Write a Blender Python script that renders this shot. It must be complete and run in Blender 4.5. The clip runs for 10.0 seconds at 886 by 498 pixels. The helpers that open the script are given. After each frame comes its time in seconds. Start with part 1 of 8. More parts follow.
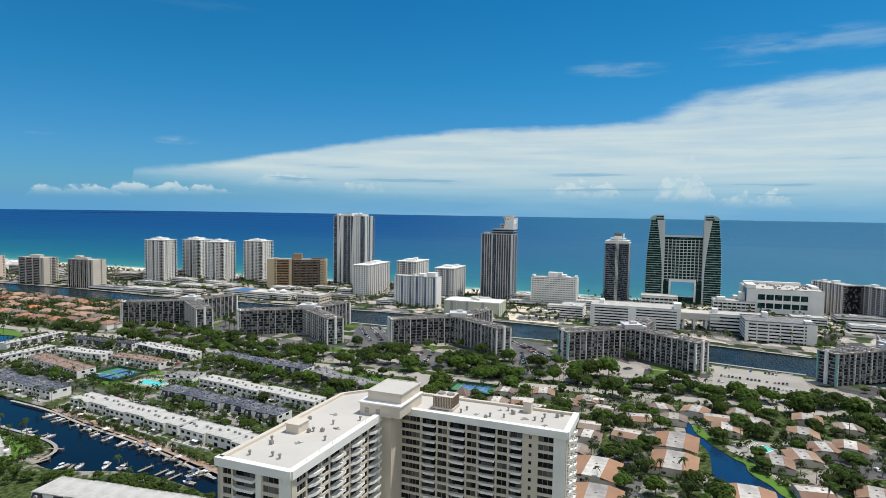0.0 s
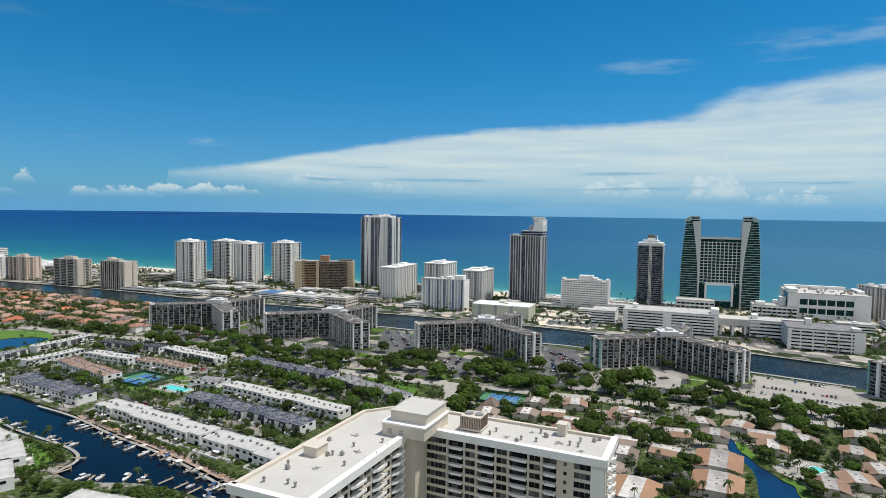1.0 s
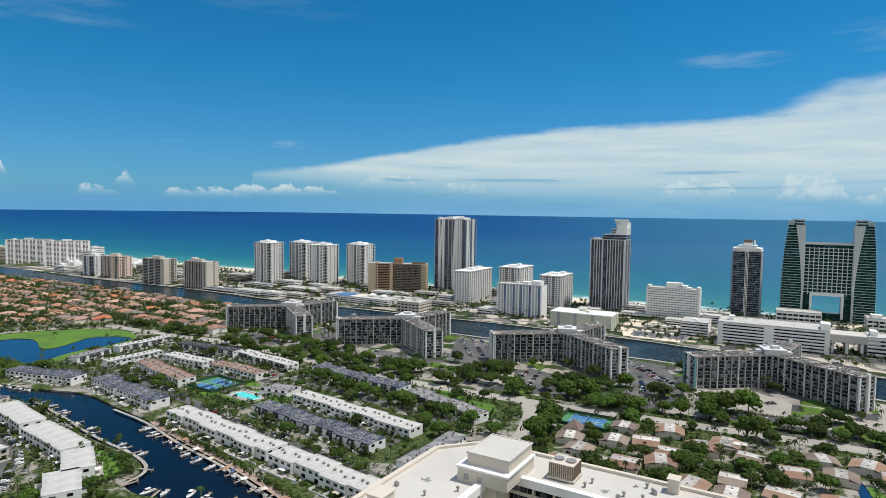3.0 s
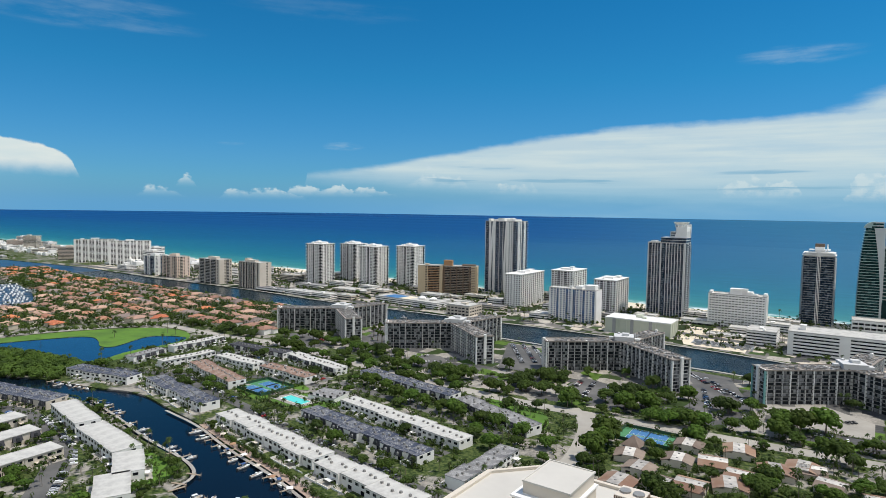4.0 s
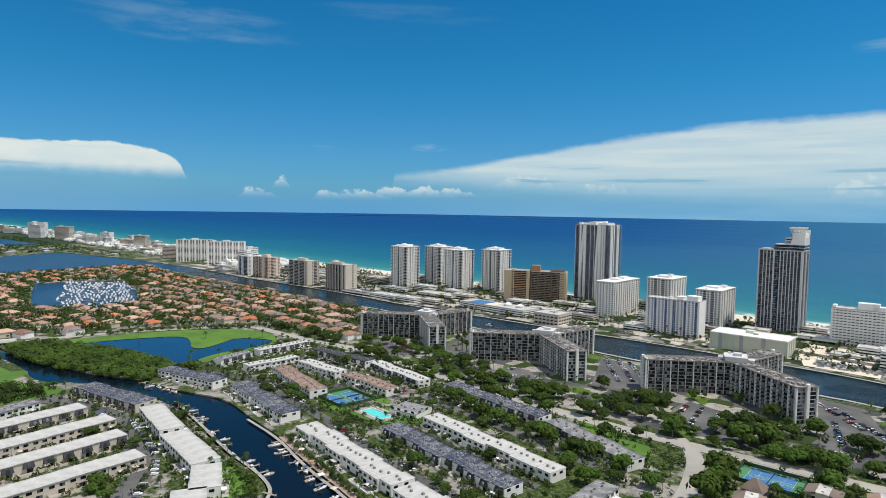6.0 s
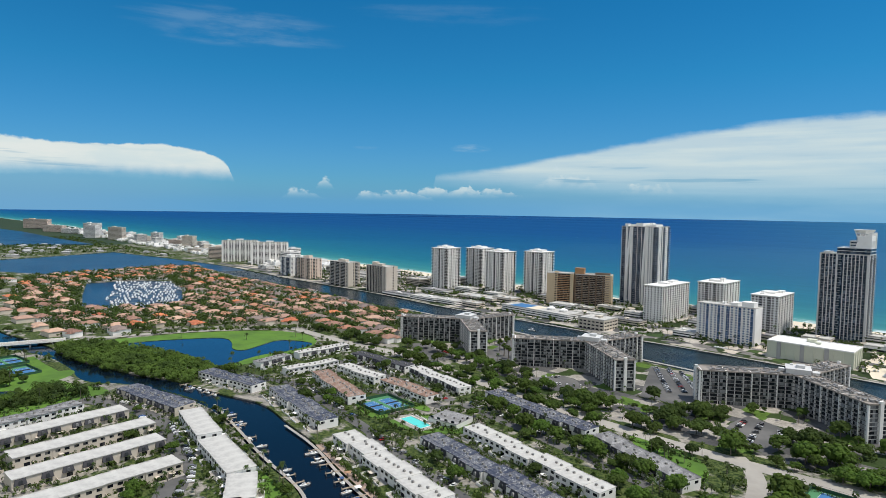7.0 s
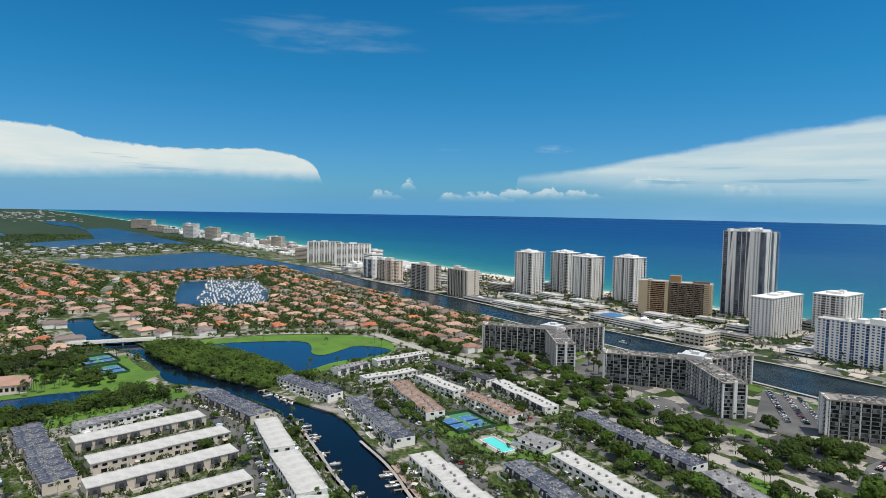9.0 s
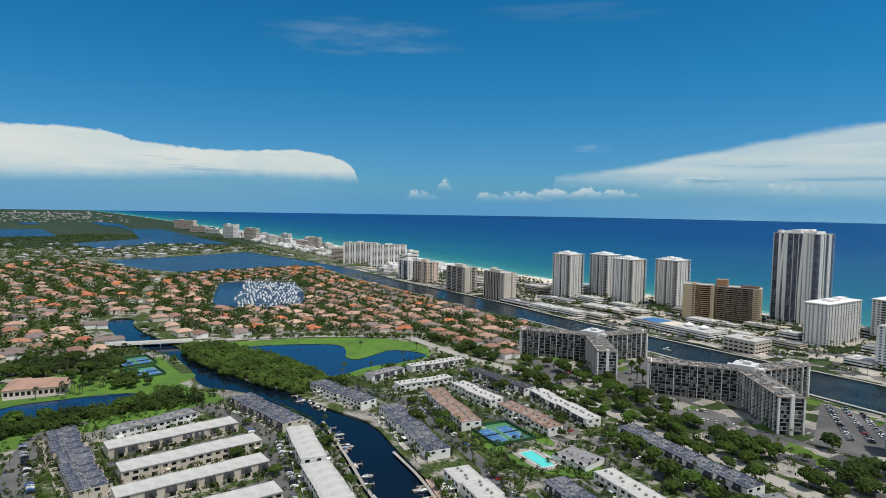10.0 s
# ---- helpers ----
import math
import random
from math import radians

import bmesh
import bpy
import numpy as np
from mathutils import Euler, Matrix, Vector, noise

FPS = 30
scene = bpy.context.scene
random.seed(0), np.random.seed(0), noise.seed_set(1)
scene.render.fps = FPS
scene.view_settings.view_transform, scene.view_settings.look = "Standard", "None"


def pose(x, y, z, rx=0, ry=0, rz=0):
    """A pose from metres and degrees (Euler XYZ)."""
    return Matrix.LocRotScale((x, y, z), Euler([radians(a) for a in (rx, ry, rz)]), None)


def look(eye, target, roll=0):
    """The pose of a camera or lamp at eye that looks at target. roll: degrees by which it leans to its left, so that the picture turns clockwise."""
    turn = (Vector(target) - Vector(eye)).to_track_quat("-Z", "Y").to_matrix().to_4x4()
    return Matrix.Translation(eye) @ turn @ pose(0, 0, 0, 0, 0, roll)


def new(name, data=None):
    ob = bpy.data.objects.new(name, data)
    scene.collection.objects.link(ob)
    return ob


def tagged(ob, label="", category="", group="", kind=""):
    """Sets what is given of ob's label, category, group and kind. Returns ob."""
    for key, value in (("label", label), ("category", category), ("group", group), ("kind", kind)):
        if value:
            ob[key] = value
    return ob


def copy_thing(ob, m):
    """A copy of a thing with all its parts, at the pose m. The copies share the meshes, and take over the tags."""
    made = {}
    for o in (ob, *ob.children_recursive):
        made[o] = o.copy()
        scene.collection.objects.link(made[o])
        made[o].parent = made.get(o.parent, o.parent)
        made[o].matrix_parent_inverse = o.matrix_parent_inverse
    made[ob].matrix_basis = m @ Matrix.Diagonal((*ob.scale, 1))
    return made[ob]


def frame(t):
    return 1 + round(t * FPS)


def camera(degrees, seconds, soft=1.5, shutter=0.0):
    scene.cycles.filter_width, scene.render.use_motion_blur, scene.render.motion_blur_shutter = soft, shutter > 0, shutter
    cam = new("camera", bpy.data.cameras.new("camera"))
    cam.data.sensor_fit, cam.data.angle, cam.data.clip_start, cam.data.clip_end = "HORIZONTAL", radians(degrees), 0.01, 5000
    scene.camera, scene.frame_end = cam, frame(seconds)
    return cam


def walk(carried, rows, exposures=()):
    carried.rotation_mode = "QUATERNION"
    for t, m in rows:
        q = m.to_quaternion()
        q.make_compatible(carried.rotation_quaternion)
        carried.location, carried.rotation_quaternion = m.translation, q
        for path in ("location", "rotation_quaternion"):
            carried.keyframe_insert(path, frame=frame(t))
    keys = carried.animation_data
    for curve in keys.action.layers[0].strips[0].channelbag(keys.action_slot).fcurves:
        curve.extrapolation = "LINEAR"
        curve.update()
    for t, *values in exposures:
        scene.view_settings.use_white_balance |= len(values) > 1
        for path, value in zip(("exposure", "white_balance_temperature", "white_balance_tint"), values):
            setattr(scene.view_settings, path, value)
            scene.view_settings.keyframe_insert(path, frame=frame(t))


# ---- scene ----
from mathutils.geometry import tessellate_polygon

cam = camera(72.4, 10.0, 0.5)
# seconds, eye, yaw to the left of +y, pitch, roll (degrees)
PATH = [
    (0, (15.74, -40.04, 137.04), 1.130, -3.421, 0.88),
    (0.5, (15.95, -32.71, 138.54), 2.459, -3.435, 0.77),
    (1, (15.47, -25.42, 140.00), 3.782, -3.482, 0.75),
    (1.5, (14.49, -18.30, 141.17), 5.134, -3.491, 0.76),
    (2, (12.71, -10.89, 141.85), 7.026, -3.505, 0.78),
    (2.5, (10.99, -3.17, 142.35), 8.742, -3.527, 0.79),
    (4, (5.33, 18.41, 144.36), 15.455, -3.545, 0.85),
    (4.5, (2.73, 24.89, 145.20), 17.831, -3.513, 0.88),
    (5, (-0.21, 32.14, 146.29), 19.937, -3.568, 0.91),
    (5.5, (-3.26, 39.32, 147.21), 21.659, -3.587, 0.94),
    (7, (-13.32, 60.16, 149.21), 27.345, -3.608, 0.90),
    (7.5, (-17.17, 66.90, 149.76), 29.199, -3.615, 0.92),
    (8, (-21.65, 73.97, 150.13), 31.048, -3.612, 0.95),
    (8.5, (-26.50, 80.75, 150.42), 33.028, -3.609, 0.98),
    (9, (-31.12, 87.06, 150.86), 35.061, -3.577, 1.05),
    (9.5, (-35.74, 93.43, 151.69), 36.973, -3.598, 1.05),
    (10, (-40.57, 99.50, 152.82), 38.463, -3.638, 0.96),
]


def gaze(eye, yaw, pitch, roll):
    y, p = radians(yaw), radians(pitch)
    e = Vector(eye)
    return look(e, e + Vector((-math.sin(y) * math.cos(p), math.cos(y) * math.cos(p), math.sin(p))) * 100, roll)


walk(cam, [(t, gaze(eye, yaw, pitch, roll)) for t, eye, yaw, pitch, roll in PATH], exposures=((0.0, 0.02), (9.5, 0.02), (10.0, -0.13)))

# ---- light ----
A = Vector((0.938, -0.347, 0.0))   # along the shore, to the south
N = Vector((0.347, 0.938, 0.0))    # out to sea, to the east
YAW = math.degrees(math.atan2(A.y, A.x))


def P(s, k, z=0.0):
    """A place from metres along the shore and towards the sea."""
    return A * s + N * k + Vector((0, 0, z))


SUN_WAY = Vector((0.958, 0.285, 0.0)).normalized()   # towards the sun, in plan
SUN_UP = 67.0
sun = new("sun", bpy.data.lights.new("sun", "SUN"))
sun.data.energy, sun.data.angle, sun.data.color = 3.9, radians(0.5), (1.0, 0.945, 0.86)
sun.matrix_world = look((0, 0, 900), Vector((0, 0, 900)) + (-SUN_WAY * math.cos(radians(SUN_UP)) - Vector((0, 0, math.sin(radians(SUN_UP))))), 0)
scene.view_settings.exposure = 0.0


class Net:
    """Short hand for a node tree."""

    def __init__(self, tree):
        self.tree = tree
        tree.nodes.clear()

    def add(self, kind, inputs=None, operation=None, data_type=None, blend_type=None, dims=None):
        node = self.tree.nodes.new(kind)
        if operation:
            node.operation = operation
        if data_type:
            node.data_type = data_type
        if blend_type:
            node.blend_type = blend_type
        if dims:
            node.noise_dimensions = dims
        for key, value in (inputs or {}).items():
            self.feed(node.inputs[key], value)
        return node

    def feed(self, socket, value):
        if isinstance(value, bpy.types.NodeSocket):
            self.tree.links.new(value, socket)
        elif isinstance(value, (tuple, list)) and len(value) == 3 and socket.type == "RGBA":
            socket.default_value = (*value, 1.0)
        else:
            socket.default_value = value

    def math(self, op, a, b=0.0, c=0.0):
        return self.add("ShaderNodeMath", {0: a, 1: b, 2: c}, operation=op).outputs[0]

    def mix(self, f, a, b):
        return self.add("ShaderNodeMix", {"Factor": f, 6: a, 7: b}, data_type="RGBA").outputs[2]

    def span(self, v, a, b, c=0.0, d=1.0, smooth=True):
        node = self.add("ShaderNodeMapRange", {"Value": v, "From Min": a, "From Max": b, "To Min": c, "To Max": d})
        node.interpolation_type = "SMOOTHSTEP" if smooth else "LINEAR"
        return node.outputs[0]

    def noise(self, at, scale, detail=3.0, rough=0.55, out="Fac", distort=0.0):
        return self.add("ShaderNodeTexNoise", {"Vector": at, "Scale": scale, "Detail": detail, "Roughness": rough, "Distortion": distort}).outputs[out]

    def ramp(self, v, stops):
        node = self.add("ShaderNodeValToRGB", {"Fac": v})
        els = node.color_ramp.elements
        while len(els) < len(stops):
            els.new(0.5)
        for el, (pos, col) in zip(els, stops):
            el.position, el.color = pos, (*col, 1.0)
        return node.outputs[0]


# Sky with high cloud banks over the sea, given by azimuth (degrees to the left of +y) and elevation.
world = bpy.data.worlds.new("sky")
scene.world = world
world.use_nodes = True
w = Net(world.node_tree)
sky = w.add("ShaderNodeTexSky")
sky.sky_type, sky.sun_disc, sky.sun_elevation, sky.sun_rotation = "NISHITA", False, radians(SUN_UP), math.atan2(SUN_WAY.x, SUN_WAY.y)
sky.air_density, sky.dust_density, sky.ozone_density = 1.0, 0.25, 3.0
way = w.add("ShaderNodeTexCoord").outputs["Generated"]
sx = w.add("ShaderNodeSeparateXYZ", {0: way})
w.feed(sky.inputs[0], w.add("ShaderNodeCombineXYZ", {0: sx.outputs[0], 1: sx.outputs[1], 2: w.math("MAXIMUM", sx.outputs[2], 0.02)}).outputs[0])
az = w.math("MULTIPLY", w.math("ARCTAN2", w.math("MULTIPLY", sx.outputs[0], -1.0), sx.outputs[1]), 57.2958)
el = w.math("MULTIPLY", w.math("ARCSINE", sx.outputs[2]), 57.2958)
at_sky = w.add("ShaderNodeCombineXYZ", {0: w.math("MULTIPLY", az, 0.16), 1: w.math("MULTIPLY", el, 0.75), 2: 0.0}).outputs[0]
thin = w.add("ShaderNodeCombineXYZ", {0: w.math("MULTIPLY", az, 0.10), 1: w.math("MULTIPLY", el, 2.0), 2: 3.0}).outputs[0]
lumpy = w.add("ShaderNodeCombineXYZ", {0: w.math("MULTIPLY", az, 0.9), 1: w.math("MULTIPLY", el, 1.1), 2: 7.0}).outputs[0]
broad = w.noise(at_sky, 0.35, 4.0, 0.5)
fine = w.noise(at_sky, 0.8, 7.0, 0.6)
streak = w.noise(thin, 0.75, 4.0, 0.5)
crisp = w.noise(lumpy, 1.25, 8.0, 0.58)
billow = w.noise(lumpy, 0.55, 3.0, 0.5)


def profile(stops):
    """A height in degrees along the azimuth, from (azimuth, degrees) pairs between 100 and -60."""
    return w.math("MULTIPLY", w.ramp(w.span(az, 100.0, -60.0, 0.0, 1.0, False), [((100.0 - a) / 160.0, (v / 20.0,) * 3) for a, v in stops]), 20.0)


def bank(top, base, soft_top, soft_base, wob_fine, wob_lump):
    """A bank of cloud between two profiles, its edges frayed by noise."""
    wob = w.math("ADD", w.math("MULTIPLY", w.math("SUBTRACT", fine, 0.5), wob_fine), w.math("MULTIPLY", w.math("SUBTRACT", crisp, 0.5), wob_lump))
    over = w.math("ADD", w.math("SUBTRACT", profile(top), el), wob)
    under = w.math("ADD", w.math("SUBTRACT", el, profile(base)), wob)
    return w.math("MULTIPLY", w.span(over, 0.0, soft_top), w.span(under, -soft_base, soft_base))


def heap(centre, half, base, high):
    """A heap cloud with a lumpy head and a flat foot."""
    u = w.math("DIVIDE", w.math("SUBTRACT", az, centre), half)
    dome = w.math("MULTIPLY", w.math("SUBTRACT", 1.0, w.math("MULTIPLY", u, u)), high)
    v = w.math("ADD", w.math("SUBTRACT", dome, w.math("SUBTRACT", el, base)), w.math("ADD", w.math("MULTIPLY", w.math("SUBTRACT", billow, 0.5), 3.2 * high), w.math("MULTIPLY", w.math("SUBTRACT", crisp, 0.5), 1.3)))
    return w.math("MULTIPLY", w.span(v, 0.0, 0.35), w.span(el, base - 0.5, base + 0.7))


def wisp(centre, up, half, tall, strength):
    """A soft frayed wisp."""
    u = w.math("DIVIDE", w.math("SUBTRACT", az, centre), half)
    v = w.math("DIVIDE", w.math("SUBTRACT", el, up), tall)
    d = w.math("ADD", w.math("MULTIPLY", u, u), w.math("MULTIPLY", v, v))
    return w.math("MULTIPLY", w.math("MULTIPLY", w.span(w.math("ADD", d, w.math("MULTIPLY", w.math("SUBTRACT", streak, 0.5), 2.6)), 1.0, -0.2), w.span(fine, 0.40, 0.66)), strength)


def most(*fs):
    out = fs[0]
    for f in fs[1:]:
        out = w.math("MAXIMUM", out, f)
    return out


anvil = bank([(100, 0), (29, 0), (28.2, 3.5), (22, 4.3), (17, 5.4), (14, 5.8), (6, 7.2), (-1, 8.0), (-10, 8.3), (-16, 8.5), (-35, 9.0), (-60, 9.0)],
             [(100, 3.2), (28, 3.2), (20, 2.4), (12, 1.7), (0, 1.0), (-12, 0.5), (-60, 0.3)], 0.7, 1.5, 0.9, 0.25)
upper = bank([(100, 0), (-11, 0), (-14, 8.2), (-18, 9.4), (-22, 10.9), (-28, 11.7), (-35, 12.0), (-60, 13.5)], [(100, 6), (-60, 6)], 1.7, 1.0, 1.8, 0.2)
north = bank([(100, 7.6), (75, 6.0), (71, 6.3), (68, 6.2), (66.4, 5.85), (65.6, 5.4), (58, 5.1), (52, 5.45), (48.6, 4.9), (47.3, 4.2), (46.4, 3.2), (45.9, 0)],
             [(100, 1.6), (72, 2.3), (58, 3.0), (52, 2.9), (46, 2.9), (-60, 3.0)], 0.25, 0.8, 0.7, 0.5)
rain = w.math("MULTIPLY", w.math("MULTIPLY", w.span(az, 44.0, 62.0), w.span(el, 4.2, 2.0)), 0.38)
haze = w.math("MULTIPLY", w.math("MULTIPLY", w.span(az, 32.0, 5.0), w.span(el, 3.6, 1.6)), w.span(broad, 0.3, 0.7, 0.25, 0.62))
south = most(w.math("MULTIPLY", anvil, w.span(streak, 0.30, 0.62, 0.90, 0.74)), w.math("MULTIPLY", upper, w.span(fine, 0.30, 0.66, 0.46, 0.86)))
heaps = most(heap(38.5, 0.85, 2.2, 0.9), heap(40.6, 1.8, 1.3, 0.5), heap(28.4, 2.4, 1.4, 1.0), heap(25.4, 3.2, 1.4, 1.3), heap(31.4, 2.8, 1.2, 1.0), heap(22.6, 2.6, 1.5, 0.95), heap(34.0, 1.5, 1.2, 0.7), heap(16.0, 3.0, 2.5, 1.2), heap(9.5, 2.6, 2.0, 0.9), heap(-20.5, 2.4, 1.5, 2.4), heap(-12.0, 3.0, 1.8, 1.3), heap(-26.0, 3.0, 1.2, 1.2))
wisps = most(wisp(24.8, 5.85, 2.3, 0.45, 0.75), wisp(34.4, 5.7, 2.2, 0.25, 0.4), wisp(18.0, 5.6, 2.4, 0.3, 0.5), wisp(46.0, 15.4, 10.0, 1.8, 0.13), wisp(27.0, 17.6, 9.0, 1.2, 0.06), wisp(-15.0, 12.8, 5.0, 1.0, 0.26), wisp(-29.0, 13.7, 10.0, 1.4, 0.26))
lens = w.math("MULTIPLY", w.math("MULTIPLY", w.span(streak, 0.60, 0.70), w.span(el, 1.2, 2.2)), w.math("MULTIPLY", w.span(el, 5.4, 4.2), w.span(broad, 0.42, 0.56)))   # thin grey layers
cover = most(south, north, w.math("MULTIPLY", heaps, 0.8), wisps, rain, haze)
cover = w.math("MULTIPLY", cover, w.span(w.math("ABSOLUTE", w.math("SUBTRACT", az, 18.0)), 72.0, 110.0, 0.97, 0.0))
tone = w.mix(w.span(el, 0.5, 4.6), (0.25, 0.49, 0.67), (0.66, 0.755, 0.74))
tone = w.mix(w.math("MULTIPLY", w.span(fine, 0.42, 0.70), 0.30), tone, (0.40, 0.60, 0.72))
tone = w.mix(w.math("MULTIPLY", heaps, w.span(crisp, 0.36, 0.60, 0.15, 0.85)), tone, (0.68, 0.77, 0.77))
tone = w.mix(w.math("MULTIPLY", north, w.span(fine, 0.30, 0.60, 1.0, 0.35)), tone, (0.76, 0.80, 0.77))
tone = w.mix(w.math("MULTIPLY", lens, 0.75), tone, (0.24, 0.44, 0.58))
tone = w.mix(w.span(w.math("SUBTRACT", rain, north), 0.0, 0.3, 0.0, 0.8), tone, (0.21, 0.40, 0.58))
clouds = w.add("ShaderNodeBackground", {"Color": tone, "Strength": 1.0})
# above 23 degrees the unseen sky is whitened and brightened to fill shade
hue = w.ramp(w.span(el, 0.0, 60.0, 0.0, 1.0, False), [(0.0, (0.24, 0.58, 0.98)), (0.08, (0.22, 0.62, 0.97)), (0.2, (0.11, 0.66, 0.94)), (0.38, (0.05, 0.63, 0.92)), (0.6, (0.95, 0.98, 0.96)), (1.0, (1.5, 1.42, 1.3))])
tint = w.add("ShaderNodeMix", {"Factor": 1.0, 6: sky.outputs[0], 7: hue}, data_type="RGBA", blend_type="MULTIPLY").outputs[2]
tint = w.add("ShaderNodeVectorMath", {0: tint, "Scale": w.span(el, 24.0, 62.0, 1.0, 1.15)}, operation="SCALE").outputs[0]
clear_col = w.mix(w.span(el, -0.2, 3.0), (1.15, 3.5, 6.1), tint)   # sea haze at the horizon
inland_fill = w.span(w.math("ABSOLUTE", w.math("SUBTRACT", az, 18.0)), 72.0, 135.0)   # white glow added to the unseen western sky to brighten shaded fronts
inland_fill = w.math("MULTIPLY", inland_fill, w.span(w.math("ADD", el, w.math("MULTIPLY", broad, 20.0)), 75.0, 50.0))
clear_col = w.mix(inland_fill, clear_col, (6.6, 7.1, 7.6))
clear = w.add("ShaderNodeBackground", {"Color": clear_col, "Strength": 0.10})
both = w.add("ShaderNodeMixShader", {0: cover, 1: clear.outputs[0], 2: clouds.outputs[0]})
w.add("ShaderNodeOutputWorld", {0: both.outputs[0]})

# ---- materials ----


def paint(name, colour, other=None, rough=0.7, grain=0.6, stain=0.06, amount=0.25, bump=0.2, metal=0.0, spec=0.4, lot=0.0, where="Object"):
    """A surface with fine grain and broad stains in metres; lot: variation from piece to piece."""
    m = bpy.data.materials.new(name)
    m.use_nodes = True
    n = Net(m.node_tree)
    at = n.add("ShaderNodeTexCoord").outputs["Object"] if where == "Object" else n.add("ShaderNodeNewGeometry").outputs["Position"]
    other = other or tuple(c * 0.72 for c in colour)
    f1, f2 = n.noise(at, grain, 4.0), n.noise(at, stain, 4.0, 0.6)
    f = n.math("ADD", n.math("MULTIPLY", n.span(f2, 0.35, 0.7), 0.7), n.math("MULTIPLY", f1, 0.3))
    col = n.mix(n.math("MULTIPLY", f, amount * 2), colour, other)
    if lot:
        rnd = n.add("ShaderNodeObjectInfo").outputs["Random"]
        hsv = n.add("ShaderNodeHueSaturation", {"Color": col, "Value": n.span(rnd, 0, 1, 1 - lot, 1 + lot, False), "Hue": n.span(rnd, 0, 1, 0.5 - lot * 0.03, 0.5 + lot * 0.03, False)})
        col = hsv.outputs[0]
    inputs = {"Base Color": col, "Roughness": n.math("ADD", rough - 0.08, n.math("MULTIPLY", f1, 0.16)), "Metallic": metal, "Specular IOR Level": spec}
    if bump:
        inputs["Normal"] = n.add("ShaderNodeBump", {"Height": f1, "Strength": bump, "Distance": 0.1}).outputs[0]
    s = n.add("ShaderNodeBsdfPrincipled", inputs)
    n.add("ShaderNodeOutputMaterial", {0: s.outputs[0]})
    return m


def leafy(name, colour, other, grain, stain, lot, where):
    """Leaves that let some light through."""
    m = paint(name, colour, other, 0.8, grain, stain, 0.5, lot=lot, spec=0.25, where=where)
    n = m.node_tree
    shade = next(v for v in n.nodes if v.type == "BSDF_PRINCIPLED")
    end = next(v for v in n.nodes if v.type == "OUTPUT_MATERIAL")
    through_, both_ = n.nodes.new("ShaderNodeBsdfTranslucent"), n.nodes.new("ShaderNodeMixShader")
    bright = n.nodes.new("ShaderNodeHueSaturation")
    bright.inputs["Value"].default_value, bright.inputs["Hue"].default_value = 1.7, 0.485
    n.links.new(shade.inputs["Base Color"].links[0].from_socket, bright.inputs["Color"])
    n.links.new(bright.outputs[0], through_.inputs["Color"])
    both_.inputs[0].default_value = 0.35
    n.links.new(shade.outputs[0], both_.inputs[1])
    n.links.new(through_.outputs[0], both_.inputs[2])
    n.links.new(both_.outputs[0], end.inputs[0])
    return m


def glazing(name, colour, light, cell=(3.6, 3.1), share=0.25, rough=0.12):
    """Window glass, some panes paler: curtains drawn behind them, on the wings also painted sky reflection."""
    m = bpy.data.materials.new(name)
    m.use_nodes = True
    n = Net(m.node_tree)
    at = n.add("ShaderNodeSeparateXYZ", {0: n.add("ShaderNodeTexCoord").outputs["Object"]})
    run = n.math("ADD", at.outputs[0], n.math("MULTIPLY", at.outputs[1], 1.013))
    cx, cz = n.math("FLOOR", n.math("DIVIDE", run, cell[0])), n.math("FLOOR", n.math("DIVIDE", at.outputs[2], cell[1]))
    pick = n.add("ShaderNodeTexWhiteNoise", {0: n.add("ShaderNodeCombineXYZ", {0: cx, 1: cz, 2: n.add("ShaderNodeObjectInfo").outputs["Random"]}).outputs[0]}, dims="3D").outputs[0]
    f = n.span(pick, 1 - share - 0.15, 1.0)
    s = n.add("ShaderNodeBsdfPrincipled", {"Base Color": n.mix(f, colour, light), "Roughness": n.math("ADD", rough, n.math("MULTIPLY", f, 0.25)), "Specular IOR Level": 0.16})
    n.add("ShaderNodeOutputMaterial", {0: s.outputs[0]})
    return m


WHITE = paint("white_paint", (0.86, 0.85, 0.82), (0.62, 0.60, 0.57), 0.65, 0.5, 0.07, 0.22)
CREAM = paint("cream_stucco", (0.62, 0.555, 0.465), (0.49, 0.44, 0.375), 0.8, 0.5, 0.05, 0.2)
BEIGE = paint("beige_concrete", (0.63, 0.57, 0.49), (0.48, 0.43, 0.37), 0.8, 0.5, 0.06, 0.25)
GREY = paint("grey_concrete", (0.40, 0.40, 0.39), (0.28, 0.28, 0.28), 0.8, 0.5, 0.06, 0.3)
DARK = paint("dark_bronze", (0.06, 0.06, 0.06), (0.03, 0.03, 0.03), 0.5, 0.5, 0.1, 0.3)
YELLOW = paint("ochre_stucco", (0.56, 0.45, 0.30), (0.45, 0.36, 0.24), 0.8, 0.5, 0.06, 0.25)
BROWN = paint("brown_stucco", (0.19, 0.135, 0.095), (0.14, 0.10, 0.07), 0.8, 0.5, 0.06, 0.3)
TEAL = paint("teal_paint", (0.22, 0.45, 0.42), (0.16, 0.34, 0.33), 0.7, 0.5, 0.06, 0.2)
PINK = paint("pink_stucco", (0.74, 0.60, 0.50), (0.60, 0.48, 0.40), 0.8, 0.5, 0.06, 0.2)
GREEN_STUCCO = paint("pale_green_stucco", (0.60, 0.62, 0.50), (0.48, 0.50, 0.42), 0.8, 0.5, 0.06, 0.2)
ROOF_WHITE = paint("white_roof_coating", (0.56, 0.55, 0.51), (0.32, 0.31, 0.295), 0.8, 1.1, 0.16, 0.42)
